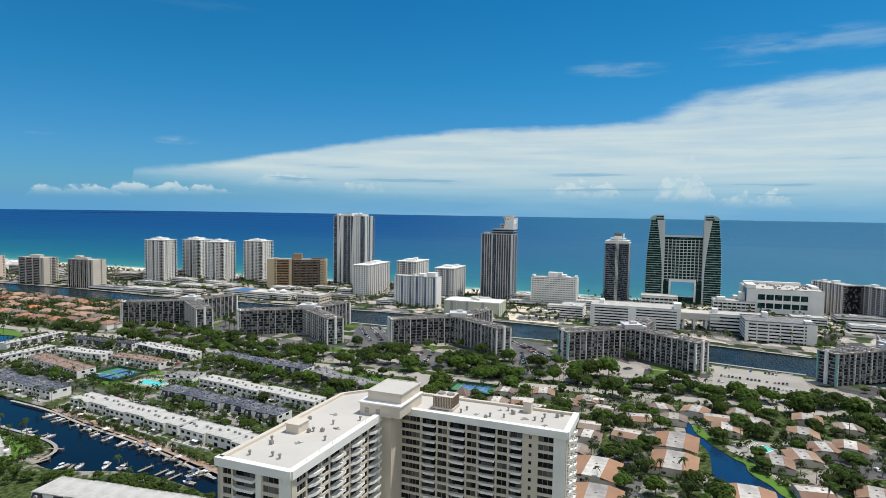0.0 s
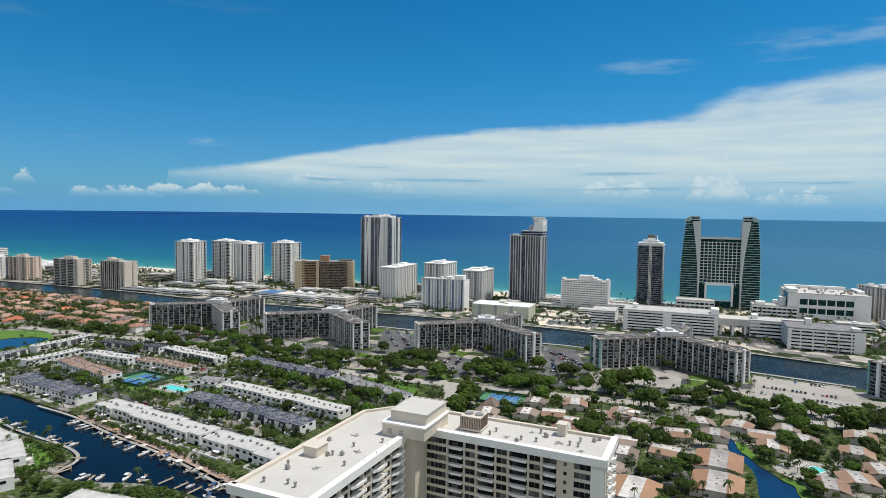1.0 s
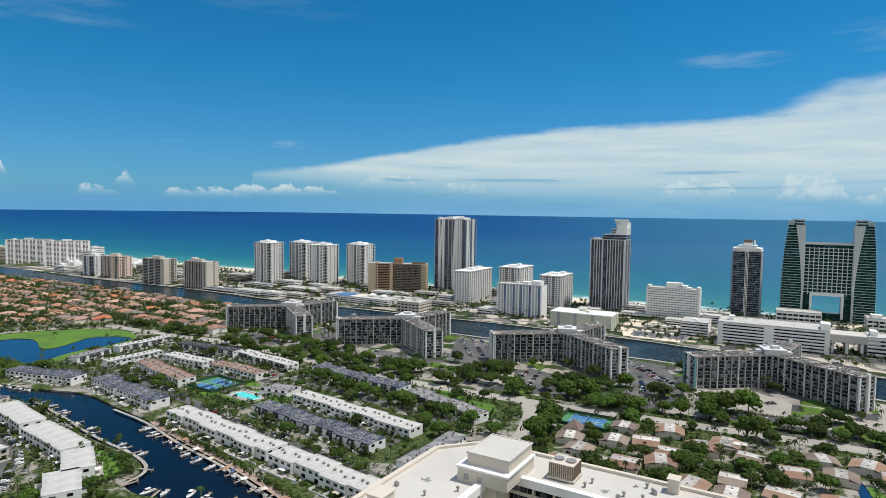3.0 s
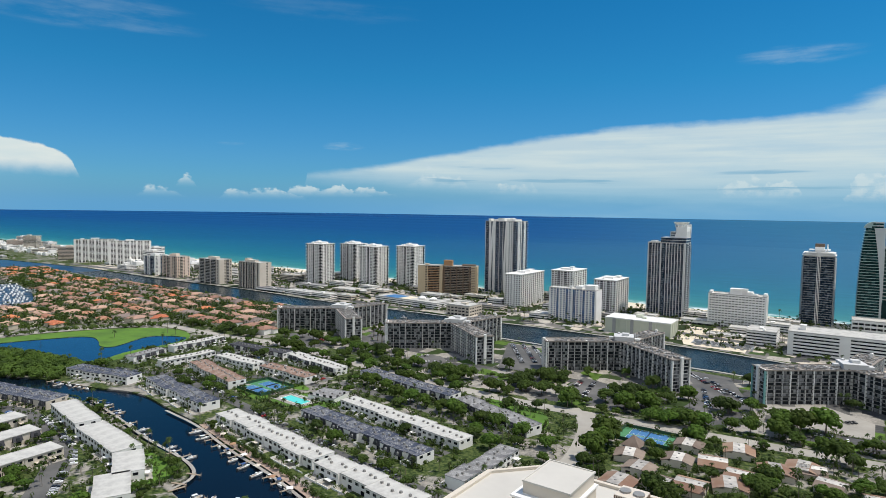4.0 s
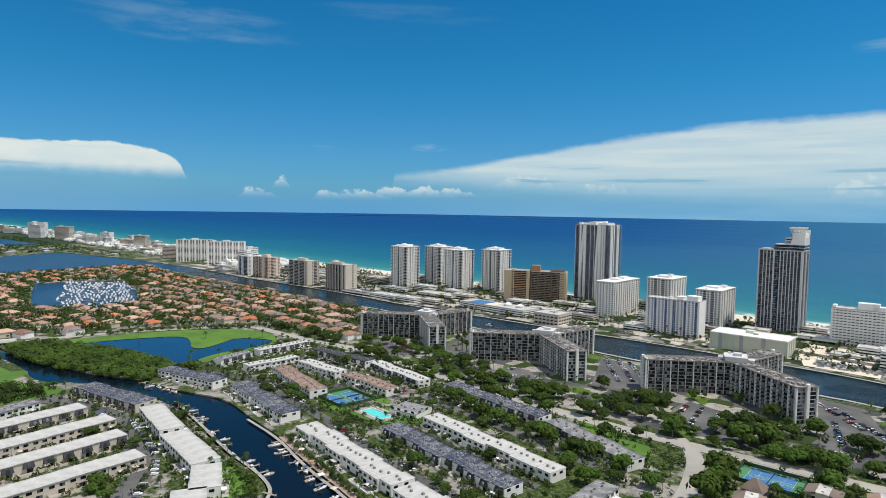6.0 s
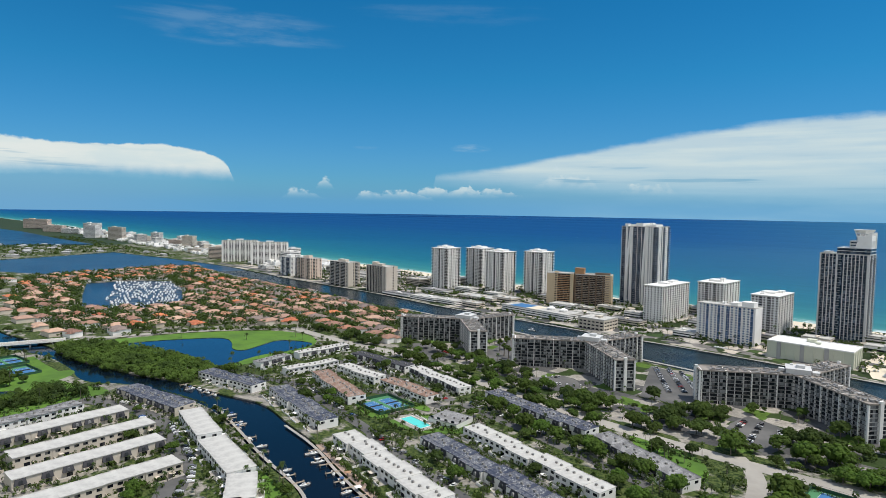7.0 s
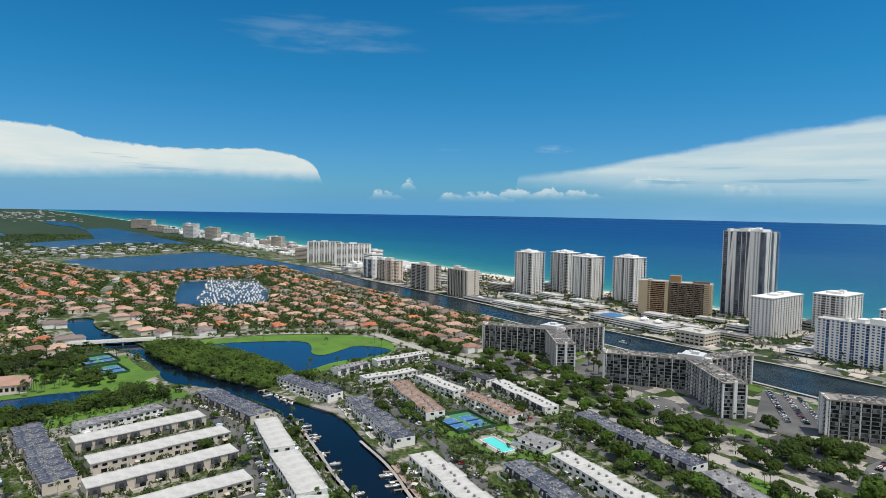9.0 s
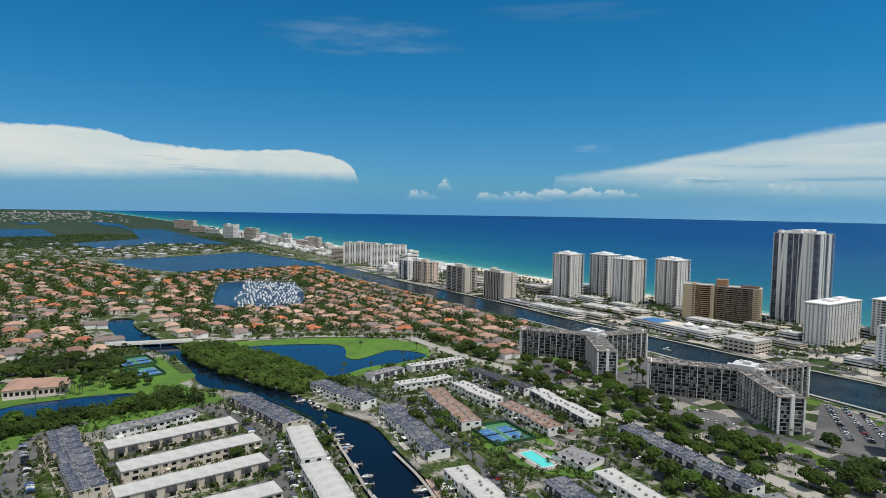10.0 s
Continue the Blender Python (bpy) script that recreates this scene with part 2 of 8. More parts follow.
ROOF_DARK = paint("dark_shingle", (0.06, 0.06, 0.068), (0.03, 0.03, 0.035), 0.85, 0.8, 0.1, 0.4)
ROOF_BROWN = paint("brown_roof", (0.24, 0.135, 0.085), (0.30, 0.22, 0.165), 0.85, 0.3, 0.1, 0.45, lot=0.25)
ROOF_TILE = paint("terracotta_tile", (0.46, 0.23, 0.14), (0.34, 0.18, 0.12), 0.85, 0.8, 0.12, 0.4, lot=0.3)
ROOF_CLEAN = paint("pale_roof_membrane", (0.56, 0.535, 0.485), (0.44, 0.42, 0.385), 0.8, 0.5, 0.05, 0.3)
METAL = paint("weathered_metal", (0.35, 0.34, 0.32), (0.22, 0.21, 0.20), 0.5, 1.2, 0.3, 0.35, metal=0.4)
GLASS_DARK = glazing("dark_window_glass", (0.010, 0.012, 0.016), (0.14, 0.14, 0.135), (2.2, 3.1), 0.3)
GLASS_STEEL = glazing("steel_blue_window_glass", (0.016, 0.029, 0.048), (0.11, 0.15, 0.20), (1.7, 3.15), 0.35)
GLASS_BLUE = glazing("blue_window_glass", (0.030, 0.048, 0.080), (0.16, 0.21, 0.28), (2.4, 3.1), 0.35)
# pale panes hold curtains and sky reflection put into the colour
GLASS_WING = glazing("wing_window_glass", (0.020, 0.024, 0.029), (0.30, 0.31, 0.32), (2.0, 2.9), 0.42)
GLASS_AZURE = glazing("azure_window_glass", (0.02, 0.07, 0.17), (0.06, 0.16, 0.34), share=0.3)
GLASS_TEAL = glazing("green_window_glass", (0.008, 0.035, 0.035), (0.03, 0.10, 0.10), share=0.15)
GLASS_GREY = glazing("grey_window_glass", (0.05, 0.055, 0.06), (0.30, 0.30, 0.30), share=0.35)
ASPHALT = paint("asphalt", (0.07, 0.07, 0.07), (0.17, 0.165, 0.155), 0.9, 0.25, 0.03, 0.45, where="World")
CONCRETE = paint("sunbleached_concrete", (0.40, 0.375, 0.33), (0.24, 0.225, 0.20), 0.9, 0.2, 0.03, 0.4, where="World")
LAWN = paint("mown_lawn", (0.105, 0.215, 0.022), (0.055, 0.115, 0.018), 0.95, 0.2, 0.03, 0.45, where="World")
SAND = paint("beach_sand", (0.72, 0.64, 0.50), (0.58, 0.50, 0.38), 0.95, 0.1, 0.02, 0.3, where="World")
# near-black second tone: leaf mottling deepened with crown shade put into the colour
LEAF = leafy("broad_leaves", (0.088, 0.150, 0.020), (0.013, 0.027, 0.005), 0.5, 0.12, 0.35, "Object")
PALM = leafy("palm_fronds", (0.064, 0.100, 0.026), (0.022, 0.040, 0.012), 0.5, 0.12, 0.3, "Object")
BARK = paint("grey_bark", (0.20, 0.17, 0.13), (0.12, 0.10, 0.08), 0.95, 2.0, 0.5, 0.4)
COURT_BLUE = paint("blue_court", (0.05, 0.17, 0.36), (0.04, 0.14, 0.30), 0.8, 0.3, 0.05, 0.2)
COURT_GREEN = paint("green_court", (0.07, 0.23, 0.10), (0.05, 0.17, 0.08), 0.8, 0.3, 0.05, 0.2)
POOL = paint("pool_water", (0.12, 0.66, 0.60), (0.09, 0.56, 0.54), 0.15, 0.3, 0.05, 0.2, bump=0.0, spec=0.2)
WOOD = paint("weathered_dock_wood", (0.34, 0.27, 0.20), (0.24, 0.19, 0.14), 0.9, 0.8, 0.1, 0.4)
HULL = paint("boat_gelcoat", (0.74, 0.74, 0.72), (0.60, 0.60, 0.58), 0.3, 0.5, 0.1, 0.15, bump=0.0, spec=0.5)
CANVAS = paint("blue_canvas", (0.04, 0.09, 0.22), (0.03, 0.06, 0.16), 0.8, 0.6, 0.2, 0.3)
LINE = paint("white_line_paint", (0.75, 0.75, 0.72), None, 0.8, 0.5, 0.1, 0.2)


def ground_material():
    m = bpy.data.materials.new("town_ground")
    m.use_nodes = True
    n = Net(m.node_tree)
    at = n.add("ShaderNodeNewGeometry").outputs["Position"]
    big, mid, small = n.noise(at, 0.018, 4.0, 0.6), n.noise(at, 0.07, 4.0, 0.6), n.noise(at, 0.4, 5.0, 0.6)
    green = n.mix(n.span(small, 0.38, 0.62), (0.018, 0.038, 0.008), (0.085, 0.110, 0.032))
    hard = n.mix(n.span(n.math("ADD", n.math("MULTIPLY", small, 0.4), n.math("MULTIPLY", mid, 0.6)), 0.40, 0.62), (0.15, 0.145, 0.13), (0.33, 0.305, 0.265))
    f = n.span(n.math("ADD", n.math("MULTIPLY", big, 0.5), n.math("MULTIPLY", mid, 0.5)), 0.50, 0.555)
    col = n.mix(f, green, hard)
    s = n.add("ShaderNodeBsdfPrincipled", {"Base Color": col, "Roughness": 0.95, "Specular IOR Level": 0.2,
                                           "Normal": n.add("ShaderNodeBump", {"Height": small, "Strength": 0.4, "Distance": 0.5}).outputs[0]})
    n.add("ShaderNodeOutputMaterial", {0: s.outputs[0]})
    return m


def water_material(name, shore=False, bay=0, lake=False):
    m = bpy.data.materials.new(name)
    m.use_nodes = True
    n = Net(m.node_tree)
    at = n.add("ShaderNodeNewGeometry").outputs["Position"]
    ripple = n.noise(at, 0.35 if not shore else 0.12, 5.0, 0.65)
    swell = n.noise(at, 0.02, 3.0, 0.5)
    if shore:
        read = n.add("ShaderNodeAttribute")
        read.attribute_name = "offshore"
        off = read.outputs["Fac"]
        wob = n.math("ADD", off, n.math("MULTIPLY", n.math("SUBTRACT", n.noise(at, 0.008, 4.0, 0.6), 0.5), 60.0))
        depth = n.math("POWER", n.span(wob, 0.0, 2600.0, 0.0, 1.0, False), 0.5)
        col = n.ramp(depth, [(0.0, (0.40, 0.50, 0.42)), (0.07, (0.12, 0.36, 0.30)), (0.15, (0.042, 0.225, 0.205)), (0.30, (0.012, 0.140, 0.185)), (0.55, (0.005, 0.088, 0.185)), (1.0, (0.003, 0.056, 0.185))])
        place = n.add("ShaderNodeSeparateXYZ", {0: at})
        south_glare = n.span(n.math("ADD", place.outputs[0], n.math("MULTIPLY", place.outputs[1], 0.05)), -500.0, 1500.0)   # paler to the south: sun-side glare on choppy water put into the colour
        col = n.mix(n.math("MULTIPLY", south_glare, 0.6), col, (0.040, 0.175, 0.245))
        long_at = n.add("ShaderNodeVectorMath", {0: n.add("ShaderNodeVectorRotate", {"Vector": at, "Angle": radians(20.3)}).outputs[0], 1: (0.35, 1.0, 1.0)}, operation="MULTIPLY").outputs[0]
        roll_ = n.noise(long_at, 0.035, 6.0, 0.68)
        col = n.mix(n.span(roll_, 0.36, 0.66, 0.0, 0.45), col, n.mix(0.5, col, (0.002, 0.03, 0.08)))
        surf = n.math("MULTIPLY", n.span(wob, 44.0, 8.0), n.span(n.noise(long_at, 0.06, 5.0, 0.7), 0.47, 0.58))
        caps = n.math("MULTIPLY", n.span(n.noise(long_at, 0.10, 6.0, 0.78), 0.655, 0.70), n.span(n.noise(at, 0.004, 3.0, 0.5), 0.42, 0.6, 0.15, 0.7))
        col = n.mix(n.math("MAXIMUM", surf, caps), col, (0.85, 0.87, 0.86))
        rough, spec, strength = 0.42, 0.27, 0.3
    else:
        col = n.mix(swell, (0.002, 0.006, 0.013), (0.004, 0.010, 0.020))
        rough, spec, strength = 0.06, 0.34, 0.2
        if lake:
            col, spec = n.mix(swell, (0.005, 0.028, 0.078), (0.008, 0.040, 0.100)), 0.5
        if bay:
            col = n.mix(n.span(n.noise(at, 0.012, 5.0, 0.65), 0.4, 0.62), (0.008, 0.040, 0.088), (0.016, 0.062, 0.120)) if bay > 1 else n.mix(n.span(n.noise(at, 0.03, 5.0, 0.65), 0.4, 0.62), (0.005, 0.014, 0.020), (0.018, 0.034, 0.042))
            rough, spec, strength = (0.30, 0.30, 0.8) if bay > 1 else (0.2, 0.2, 1.0)
    bump = n.add("ShaderNodeBump", {"Height": n.math("ADD", ripple, n.math("MULTIPLY", swell, 1.5)), "Strength": strength, "Distance": 0.4}).outputs[0]
    s = n.add("ShaderNodeBsdfPrincipled", {"Base Color": col, "Roughness": rough, "Specular IOR Level": spec, "IOR": 1.33, "Normal": bump})
    n.add("ShaderNodeOutputMaterial", {0: s.outputs[0]})
    return m


SHORE = 996.0
FAR_GROUND = paint("mangrove_country", (0.013, 0.034, 0.013), (0.026, 0.048, 0.020), 0.95, 0.02, 0.003, 0.5, where="World")

def lots_material(name, stops, size):
    """Grounds cut up into lots of paving, asphalt, planting and sand along the street grid."""
    m = bpy.data.materials.new(name)
    m.use_nodes = True
    n = Net(m.node_tree)
    at = n.add("ShaderNodeNewGeometry").outputs["Position"]
    turned = n.add("ShaderNodeVectorRotate", {"Vector": at, "Angle": radians(18.0)}).outputs[0]
    cells = n.add("ShaderNodeTexVoronoi", {"Vector": turned, "Scale": 1.0 / size})
    cells.distance = "CHEBYCHEV"
    pick = n.add("ShaderNodeSeparateColor", {0: cells.outputs["Color"]}).outputs[0]
    node = n.add("ShaderNodeValToRGB", {"Fac": pick})
    node.color_ramp.interpolation = "CONSTANT"
    els = node.color_ramp.elements
    while len(els) < len(stops):
        els.new(0.5)
    for e, (pos, col) in zip(els, stops):
        e.position, e.color = pos, (*col, 1.0)
    grain, stain = n.noise(at, 0.5, 5.0, 0.65), n.noise(at, 0.06, 4.0, 0.6)
    f = n.span(n.math("ADD", n.math("MULTIPLY", grain, 0.5), n.math("MULTIPLY", stain, 0.5)), 0.35, 0.65, 0.62, 1.2)
    col = n.add("ShaderNodeHueSaturation", {"Color": node.outputs[0], "Value": f}).outputs[0]
    s = n.add("ShaderNodeBsdfPrincipled", {"Base Color": col, "Roughness": 0.95, "Specular IOR Level": 0.2})
    n.add("ShaderNodeOutputMaterial", {0: s.outputs[0]})
    return m




def tarred_material(name, stops, size):
    """A flat roof mended sheet by sheet: tar, blue-grey coating and bleached white spots."""
    m = bpy.data.materials.new(name)
    m.use_nodes = True
    n = Net(m.node_tree)
    at = n.add("ShaderNodeTexCoord").outputs["Object"]
    cells = n.add("ShaderNodeTexVoronoi", {"Vector": at, "Scale": 1.0 / size, "Randomness": 0.8})
    cells.distance = "CHEBYCHEV"
    rnd = n.add("ShaderNodeObjectInfo").outputs["Random"]
    patch = n.math("MULTIPLY", n.add("ShaderNodeSeparateColor", {0: cells.outputs["Color"]}).outputs[0], 0.45)
    pick = n.math("ADD", n.math("MULTIPLY", rnd, 0.30), n.math("ADD", patch, n.math("MULTIPLY", n.noise(at, 0.22, 3.0, 0.5), 0.25)))
    stain, grain = n.noise(at, 0.55, 6.0, 0.72), n.noise(at, 1.6, 4.0, 0.6)
    base = n.ramp(pick, stops)
    worn = n.mix(n.span(n.math("ADD", n.math("MULTIPLY", stain, 0.7), n.math("MULTIPLY", grain, 0.3)), 0.53, 0.61), base, (0.42, 0.42, 0.41))
    dirty = n.mix(n.span(n.noise(at, 0.6, 4.0, 0.6), 0.56, 0.68, 0.0, 0.7), worn, (0.05, 0.05, 0.055))
    s = n.add("ShaderNodeBsdfPrincipled", {"Base Color": dirty, "Roughness": 0.7, "Specular IOR Level": 0.3, "Normal": n.add("ShaderNodeBump", {"Height": grain, "Strength": 0.3, "Distance": 0.1}).outputs[0]})
    n.add("ShaderNodeOutputMaterial", {0: s.outputs[0]})
    return m


# patched tar roofing in seamed sections, no solar panels
BLUE_TAR = tarred_material("blue_grey_tar_roof", [(0.0, (0.024, 0.032, 0.062)), (0.45, (0.05, 0.058, 0.085)), (0.75, (0.15, 0.155, 0.17)), (1.0, (0.30, 0.30, 0.31))], 2.4)
ROOF_GREY = tarred_material("patched_grey_roof", [(0.0, (0.10, 0.10, 0.105)), (0.5, (0.22, 0.215, 0.21)), (1.0, (0.36, 0.355, 0.35))], 5.0)
ROOF_RUST = tarred_material("rusty_gravel_roof", [(0.0, (0.20, 0.115, 0.075)), (0.6, (0.28, 0.18, 0.13)), (1.0, (0.36, 0.29, 0.24))], 5.0)
GROUND, WATER, SEA = ground_material(), water_material("canal_water"), water_material("sea_water", True)
STILL = water_material("lake_water", lake=True)
BAY, CHANNEL = water_material("bay_water", bay=2), water_material("channel_water", bay=1)

# ---- tools for meshes ----


class Geo:
    """Collects corners and faces."""

    def __init__(self):
        self.v, self.f = [], []

    def add(self, verts, faces, m=None):
        o = len(self.v)
        self.v += [tuple(m @ Vector(p)) if m else tuple(p) for p in verts]
        self.f += [tuple(i + o for i in f) for f in faces]
        return self

    def box(self, x0, x1, y0, y1, z0, z1, m=None):
        v = [(x, y, z) for z in (z0, z1) for x, y in ((x0, y0), (x1, y0), (x1, y1), (x0, y1))]
        return self.add(v, [(3, 2, 1, 0), (4, 5, 6, 7), (0, 1, 5, 4), (1, 2, 6, 5), (2, 3, 7, 6), (3, 0, 4, 7)], m)

    def prism(self, plan, z0, z1, m=None, shrink=1.0):
        n = len(plan)
        cx, cy = sum(p[0] for p in plan) / n, sum(p[1] for p in plan) / n
        v = [(p[0], p[1], z0) for p in plan] + [(cx + (p[0] - cx) * shrink, cy + (p[1] - cy) * shrink, z1) for p in plan]
        return self.add(v, [tuple(range(n))[::-1], tuple(range(n, 2 * n))] + [(i, (i + 1) % n, n + (i + 1) % n, n + i) for i in range(n)], m)

    def tube(self, rows, sides=6):
        """A tapered tube through rows of (x, y, z, radius)."""
        o, n = [], len(rows)
        for x, y, z, r in rows:
            o += [(x + r * math.cos(2 * math.pi * i / sides), y + r * math.sin(2 * math.pi * i / sides), z) for i in range(sides)]
        f = [(j * sides + i, j * sides + (i + 1) % sides, (j + 1) * sides + (i + 1) % sides, (j + 1) * sides + i) for j in range(n - 1) for i in range(sides)]
        return self.add(o, f + [tuple(range(sides))[::-1], tuple(range((n - 1) * sides, n * sides))])

    def mesh(self, name, *mats):
        me = bpy.data.meshes.new(name)
        me.from_pydata(self.v, [], self.f)
        for m in mats:
            me.materials.append(m)
        me.update()
        return me


def part(name, geo, material, parent, label="", m=None):
    """One mesh object under a thing or a part."""
    me = geo.mesh(name, material) if isinstance(geo, Geo) else geo
    ob = new(name, me)
    ob.parent = parent
    if m is not None:
        ob.matrix_basis = m
    return tagged(ob, label)


def thing(name, label, category, m=None, group="", kind=""):
    ob = new(name)
    ob.empty_display_size = 0.5
    if m is not None:
        ob.matrix_basis = m
    return tagged(ob, label, category, group, kind)


def sheet(name, plan, z, material, label="", category="ground", holes=(), kind="structure", wall=0.0):
    """A level sheet with holes; wall: how far the edges of the holes go down."""
    loops = [[Vector((x, y, 0)) for x, y in loop] for loop in (plan, *holes)]
    pts = [p for loop in loops for p in loop]
    g = Geo()
    g.v = [(p.x, p.y, z) for p in pts]
    for t in tessellate_polygon(loops):
        a, b, c = (pts[i] for i in t)
        g.f.append(tuple(t) if (b - a).cross(c - a).z > 0 else tuple(reversed(t)))
    if wall:
        for loop in loops[1:]:
            for p, q in zip(loop, loop[1:] + loop[:1]):
                g.add([(p.x, p.y, z), (q.x, q.y, z), (q.x, q.y, z - wall), (p.x, p.y, z - wall)], [(0, 1, 2, 3)])
    return tagged(new(name, g.mesh(name, material)), label, category, kind=kind)


def ribbon(name, line, width, z, material, label, category="road", kind="structure", thick=0.12):
    """A road or path along a bent line, rounded at its bends."""
    pts = [Vector((*p, 0)) for p in line]
    for _ in range(2):
        pts = [pts[0]] + [q for a, b in zip(pts, pts[1:]) for q in (a.lerp(b, 0.25), a.lerp(b, 0.75))] + [pts[-1]]
    g, rows = Geo(), []
    for i, p in enumerate(pts):
        d = (pts[min(i + 1, len(pts) - 1)] - pts[max(i - 1, 0)]).normalized()
        side = Vector((-d.y, d.x, 0)) * width / 2
        rows.append((p + side, p - side))
    for l, r in rows:
        g.v += [(l.x, l.y, z - thick), (l.x, l.y, z), (r.x, r.y, z), (r.x, r.y, z - thick)]
    for i in range(len(rows) - 1):
        for j in range(3):
            g.f.append((4 * i + j, 4 * i + j + 4, 4 * i + j + 5, 4 * i + j + 1))
    return tagged(new(name, g.mesh(name, material)), label, category, kind=kind)

# ---- ground, sea and waterways ----
EYE_UP, EARTH = 147.0, 6.371e6


def far(x, y, z=0.0):
    """Draws the country beyond 3 km in to within 4.8 km, as high as it stands to the eye."""
    r = math.hypot(x, y)
    if r <= 3000:
        return x, y, z
    near = 3000 + 1850 * (1 - 3000 / r)
    lift = EYE_UP - near * (EYE_UP / r + min(r, 43000) / (2 * EARTH)) + near * 3000 / (2 * EARTH)
    return x * near / r, y * near / r, lift + z * near / r


def grid(name, ss, ks, z, material, label, category, skip=None):
    g, offs = Geo(), []
    for s in ss:
        for k in ks:
            p = P(s, k)
            g.v.append(far(p.x, p.y, z))
            offs.append(k - SHORE)
    n = len(ks)
    for i in range(len(ss) - 1):
        for j in range(n - 1):
            if not (skip and skip((ss[i] + ss[i + 1]) / 2, (ks[j] + ks[j + 1]) / 2)):
                g.f.append((i * n + j, (i + 1) * n + j, (i + 1) * n + j + 1, i * n + j + 1))
    me = g.mesh(name, material)
    me.attributes.new("offshore", "FLOAT", "POINT").data.foreach_set("value", offs)
    return tagged(new(name, me), label, category, kind="structure")


S0, S1, K0 = -2600.0, 1100.0, -420.0   # the town's own sheet
steps = [0, 40, 100, 200, 350, 550, 800, 1000, 1200, 1450, 1700, 2000, 2400, 2800, 3300, 3900, 4600, 5500, 6500, 7800, 9500, 11500, 14000, 18000, 22000, 30000, 40000]
along = sorted({S0 - v for v in steps} | {S1 + v for v in steps} | {S0 + i * 185 for i in range(20)})
grid("water_sea", along, [SHORE + v for v in (-40, 0, 60, 130, 220, 340, 500, 700, 1000, 1300, 1700, 2200, 2900, 3800, 5000, 7000, 10000, 16000, 26000, 42000)],
     -0.9, SEA, "turquoise to deep blue open sea with small waves", "sea")
grid("ground_far", along, [K0 - v for v in steps[::-1]] + [K0 + (SHORE - K0) * i / 8 for i in range(1, 9)], 0.0, FAR_GROUND,
     "flat built-up and wooded land reaching the horizon", "ground", lambda s, k: S0 < s < S1 and k > K0)

INTRACOASTAL = [(-1529, 1249), (-1214, 1174), (-942, 1071), (-737, 1004), (-577, 955), (-459, 899), (-389, 888), (-317, 857), (-249, 846), (-168, 810), (-62, 781),
                (63, 735), (130, 708), (290, 610), (369, 560), (620, 400), (560, 330), (325, 484), (256, 524), (118, 611), (77, 622), (-72, 677), (-107, 692),
                (-300, 772), (-487, 839), (-575, 861), (-687, 909), (-834, 963), (-997, 1012), (-1250, 1125), (-1348, 1092), (-1369, 814), (-1517, 788),
                (-1667, 799), (-1825, 831), (-1810, 1008), (-1850, 1300)]
CANAL = [(-690, 434), (-640, 424), (-597, 411), (-538, 407), (-491, 406), (-456, 411), (-416, 406), (-387, 402), (-344, 404), (-295, 377), (-252, 357), (-215, 331), (-162, 303),
         (-100, 262), (-60, 235), (-72, 214), (-107, 247), (-151, 266), (-190, 262), (-212, 274), (-208, 290), (-223, 303), (-247, 314), (-271, 323), (-307, 344),
         (-372, 378), (-441, 383), (-480, 384), (-505, 370), (-533, 374), (-559, 388), (-638, 408), (-705, 398), (-786, 412), (-895, 446), (-878, 481), (-814, 446)]
LAKE = [(-611, 470), (-599, 500), (-576, 528), (-547, 555), (-520, 538), (-504, 520), (-488, 519), (-491, 546), (-495, 574), (-469, 583), (-448, 578), (-451, 543),
        (-465, 512), (-458, 470), (-481, 462), (-535, 472), (-590, 474)]
POND = [(-575, 205), (-571, 241), (-573, 254), (-562, 281), (-552, 306), (-537, 327), (-523, 328), (-518, 303), (-525, 274), (-521, 257), (-529, 244), (-541, 233), (-540, 205)]
MARINA = [(-846, 604), (-874, 592), (-1009, 676), (-1150, 772), (-1134, 828), (-1056, 884), (-936, 814), (-786, 692), (-800, 650)]
BROOK = [(169, 376), (169, 356), (163, 335), (166, 322), (166, 311), (163, 299), (154, 276), (155, 263), (166, 250), (176, 238), (188, 240), (179, 254), (180, 265), (177, 274), (176, 284), (180, 293), (176, 299), (175, 308), (172, 320), (172, 331), (170, 339), (174, 356), (174, 376)]


def rounded(loop, times=2):
    """Cuts the corners of a closed outline."""
    for _ in range(times):
        loop = [(a[0] + (b[0] - a[0]) * f, a[1] + (b[1] - a[1]) * f) for a, b in zip(loop, loop[1:] + loop[:1]) for f in (0.25, 0.75)]
    return loop


LAKE = [(-520 + (x + 520) * 1.12, 520 + (y - 520) * 1.10) for x, y in LAKE]
CANAL, LAKE, POND, BROOK = rounded(CANAL), rounded(LAKE), rounded(POND), rounded(BROOK, 1)
core = [P(S0, K0), P(S1, K0), P(S1, SHORE), P(S0, SHORE)]
sheet("ground", [(p.x, p.y) for p in core], 0.0, GROUND, "flat coastal ground of lawns, sand and paving", "ground",
      [INTRACOASTAL, CANAL, LAKE, POND, MARINA, BROOK], wall=2.0)
g = [P(S0 + 2, K0 + 2), P(S1 - 2, K0 + 2), P(S1 - 2, SHORE - 45), P(S0 + 2, SHORE - 45)]
sheet("water", [(p.x, p.y) for p in g], -1.1, WATER, "dark blue calm canal and lake water", "water")
for loop in (LAKE, POND, BROOK):
    sheet("water", loop, -0.35, STILL, "dark blue still pond water", "water")
sheet("water", INTRACOASTAL, -1.0, CHANNEL, "rippled blue water of the wide waterway", "water")
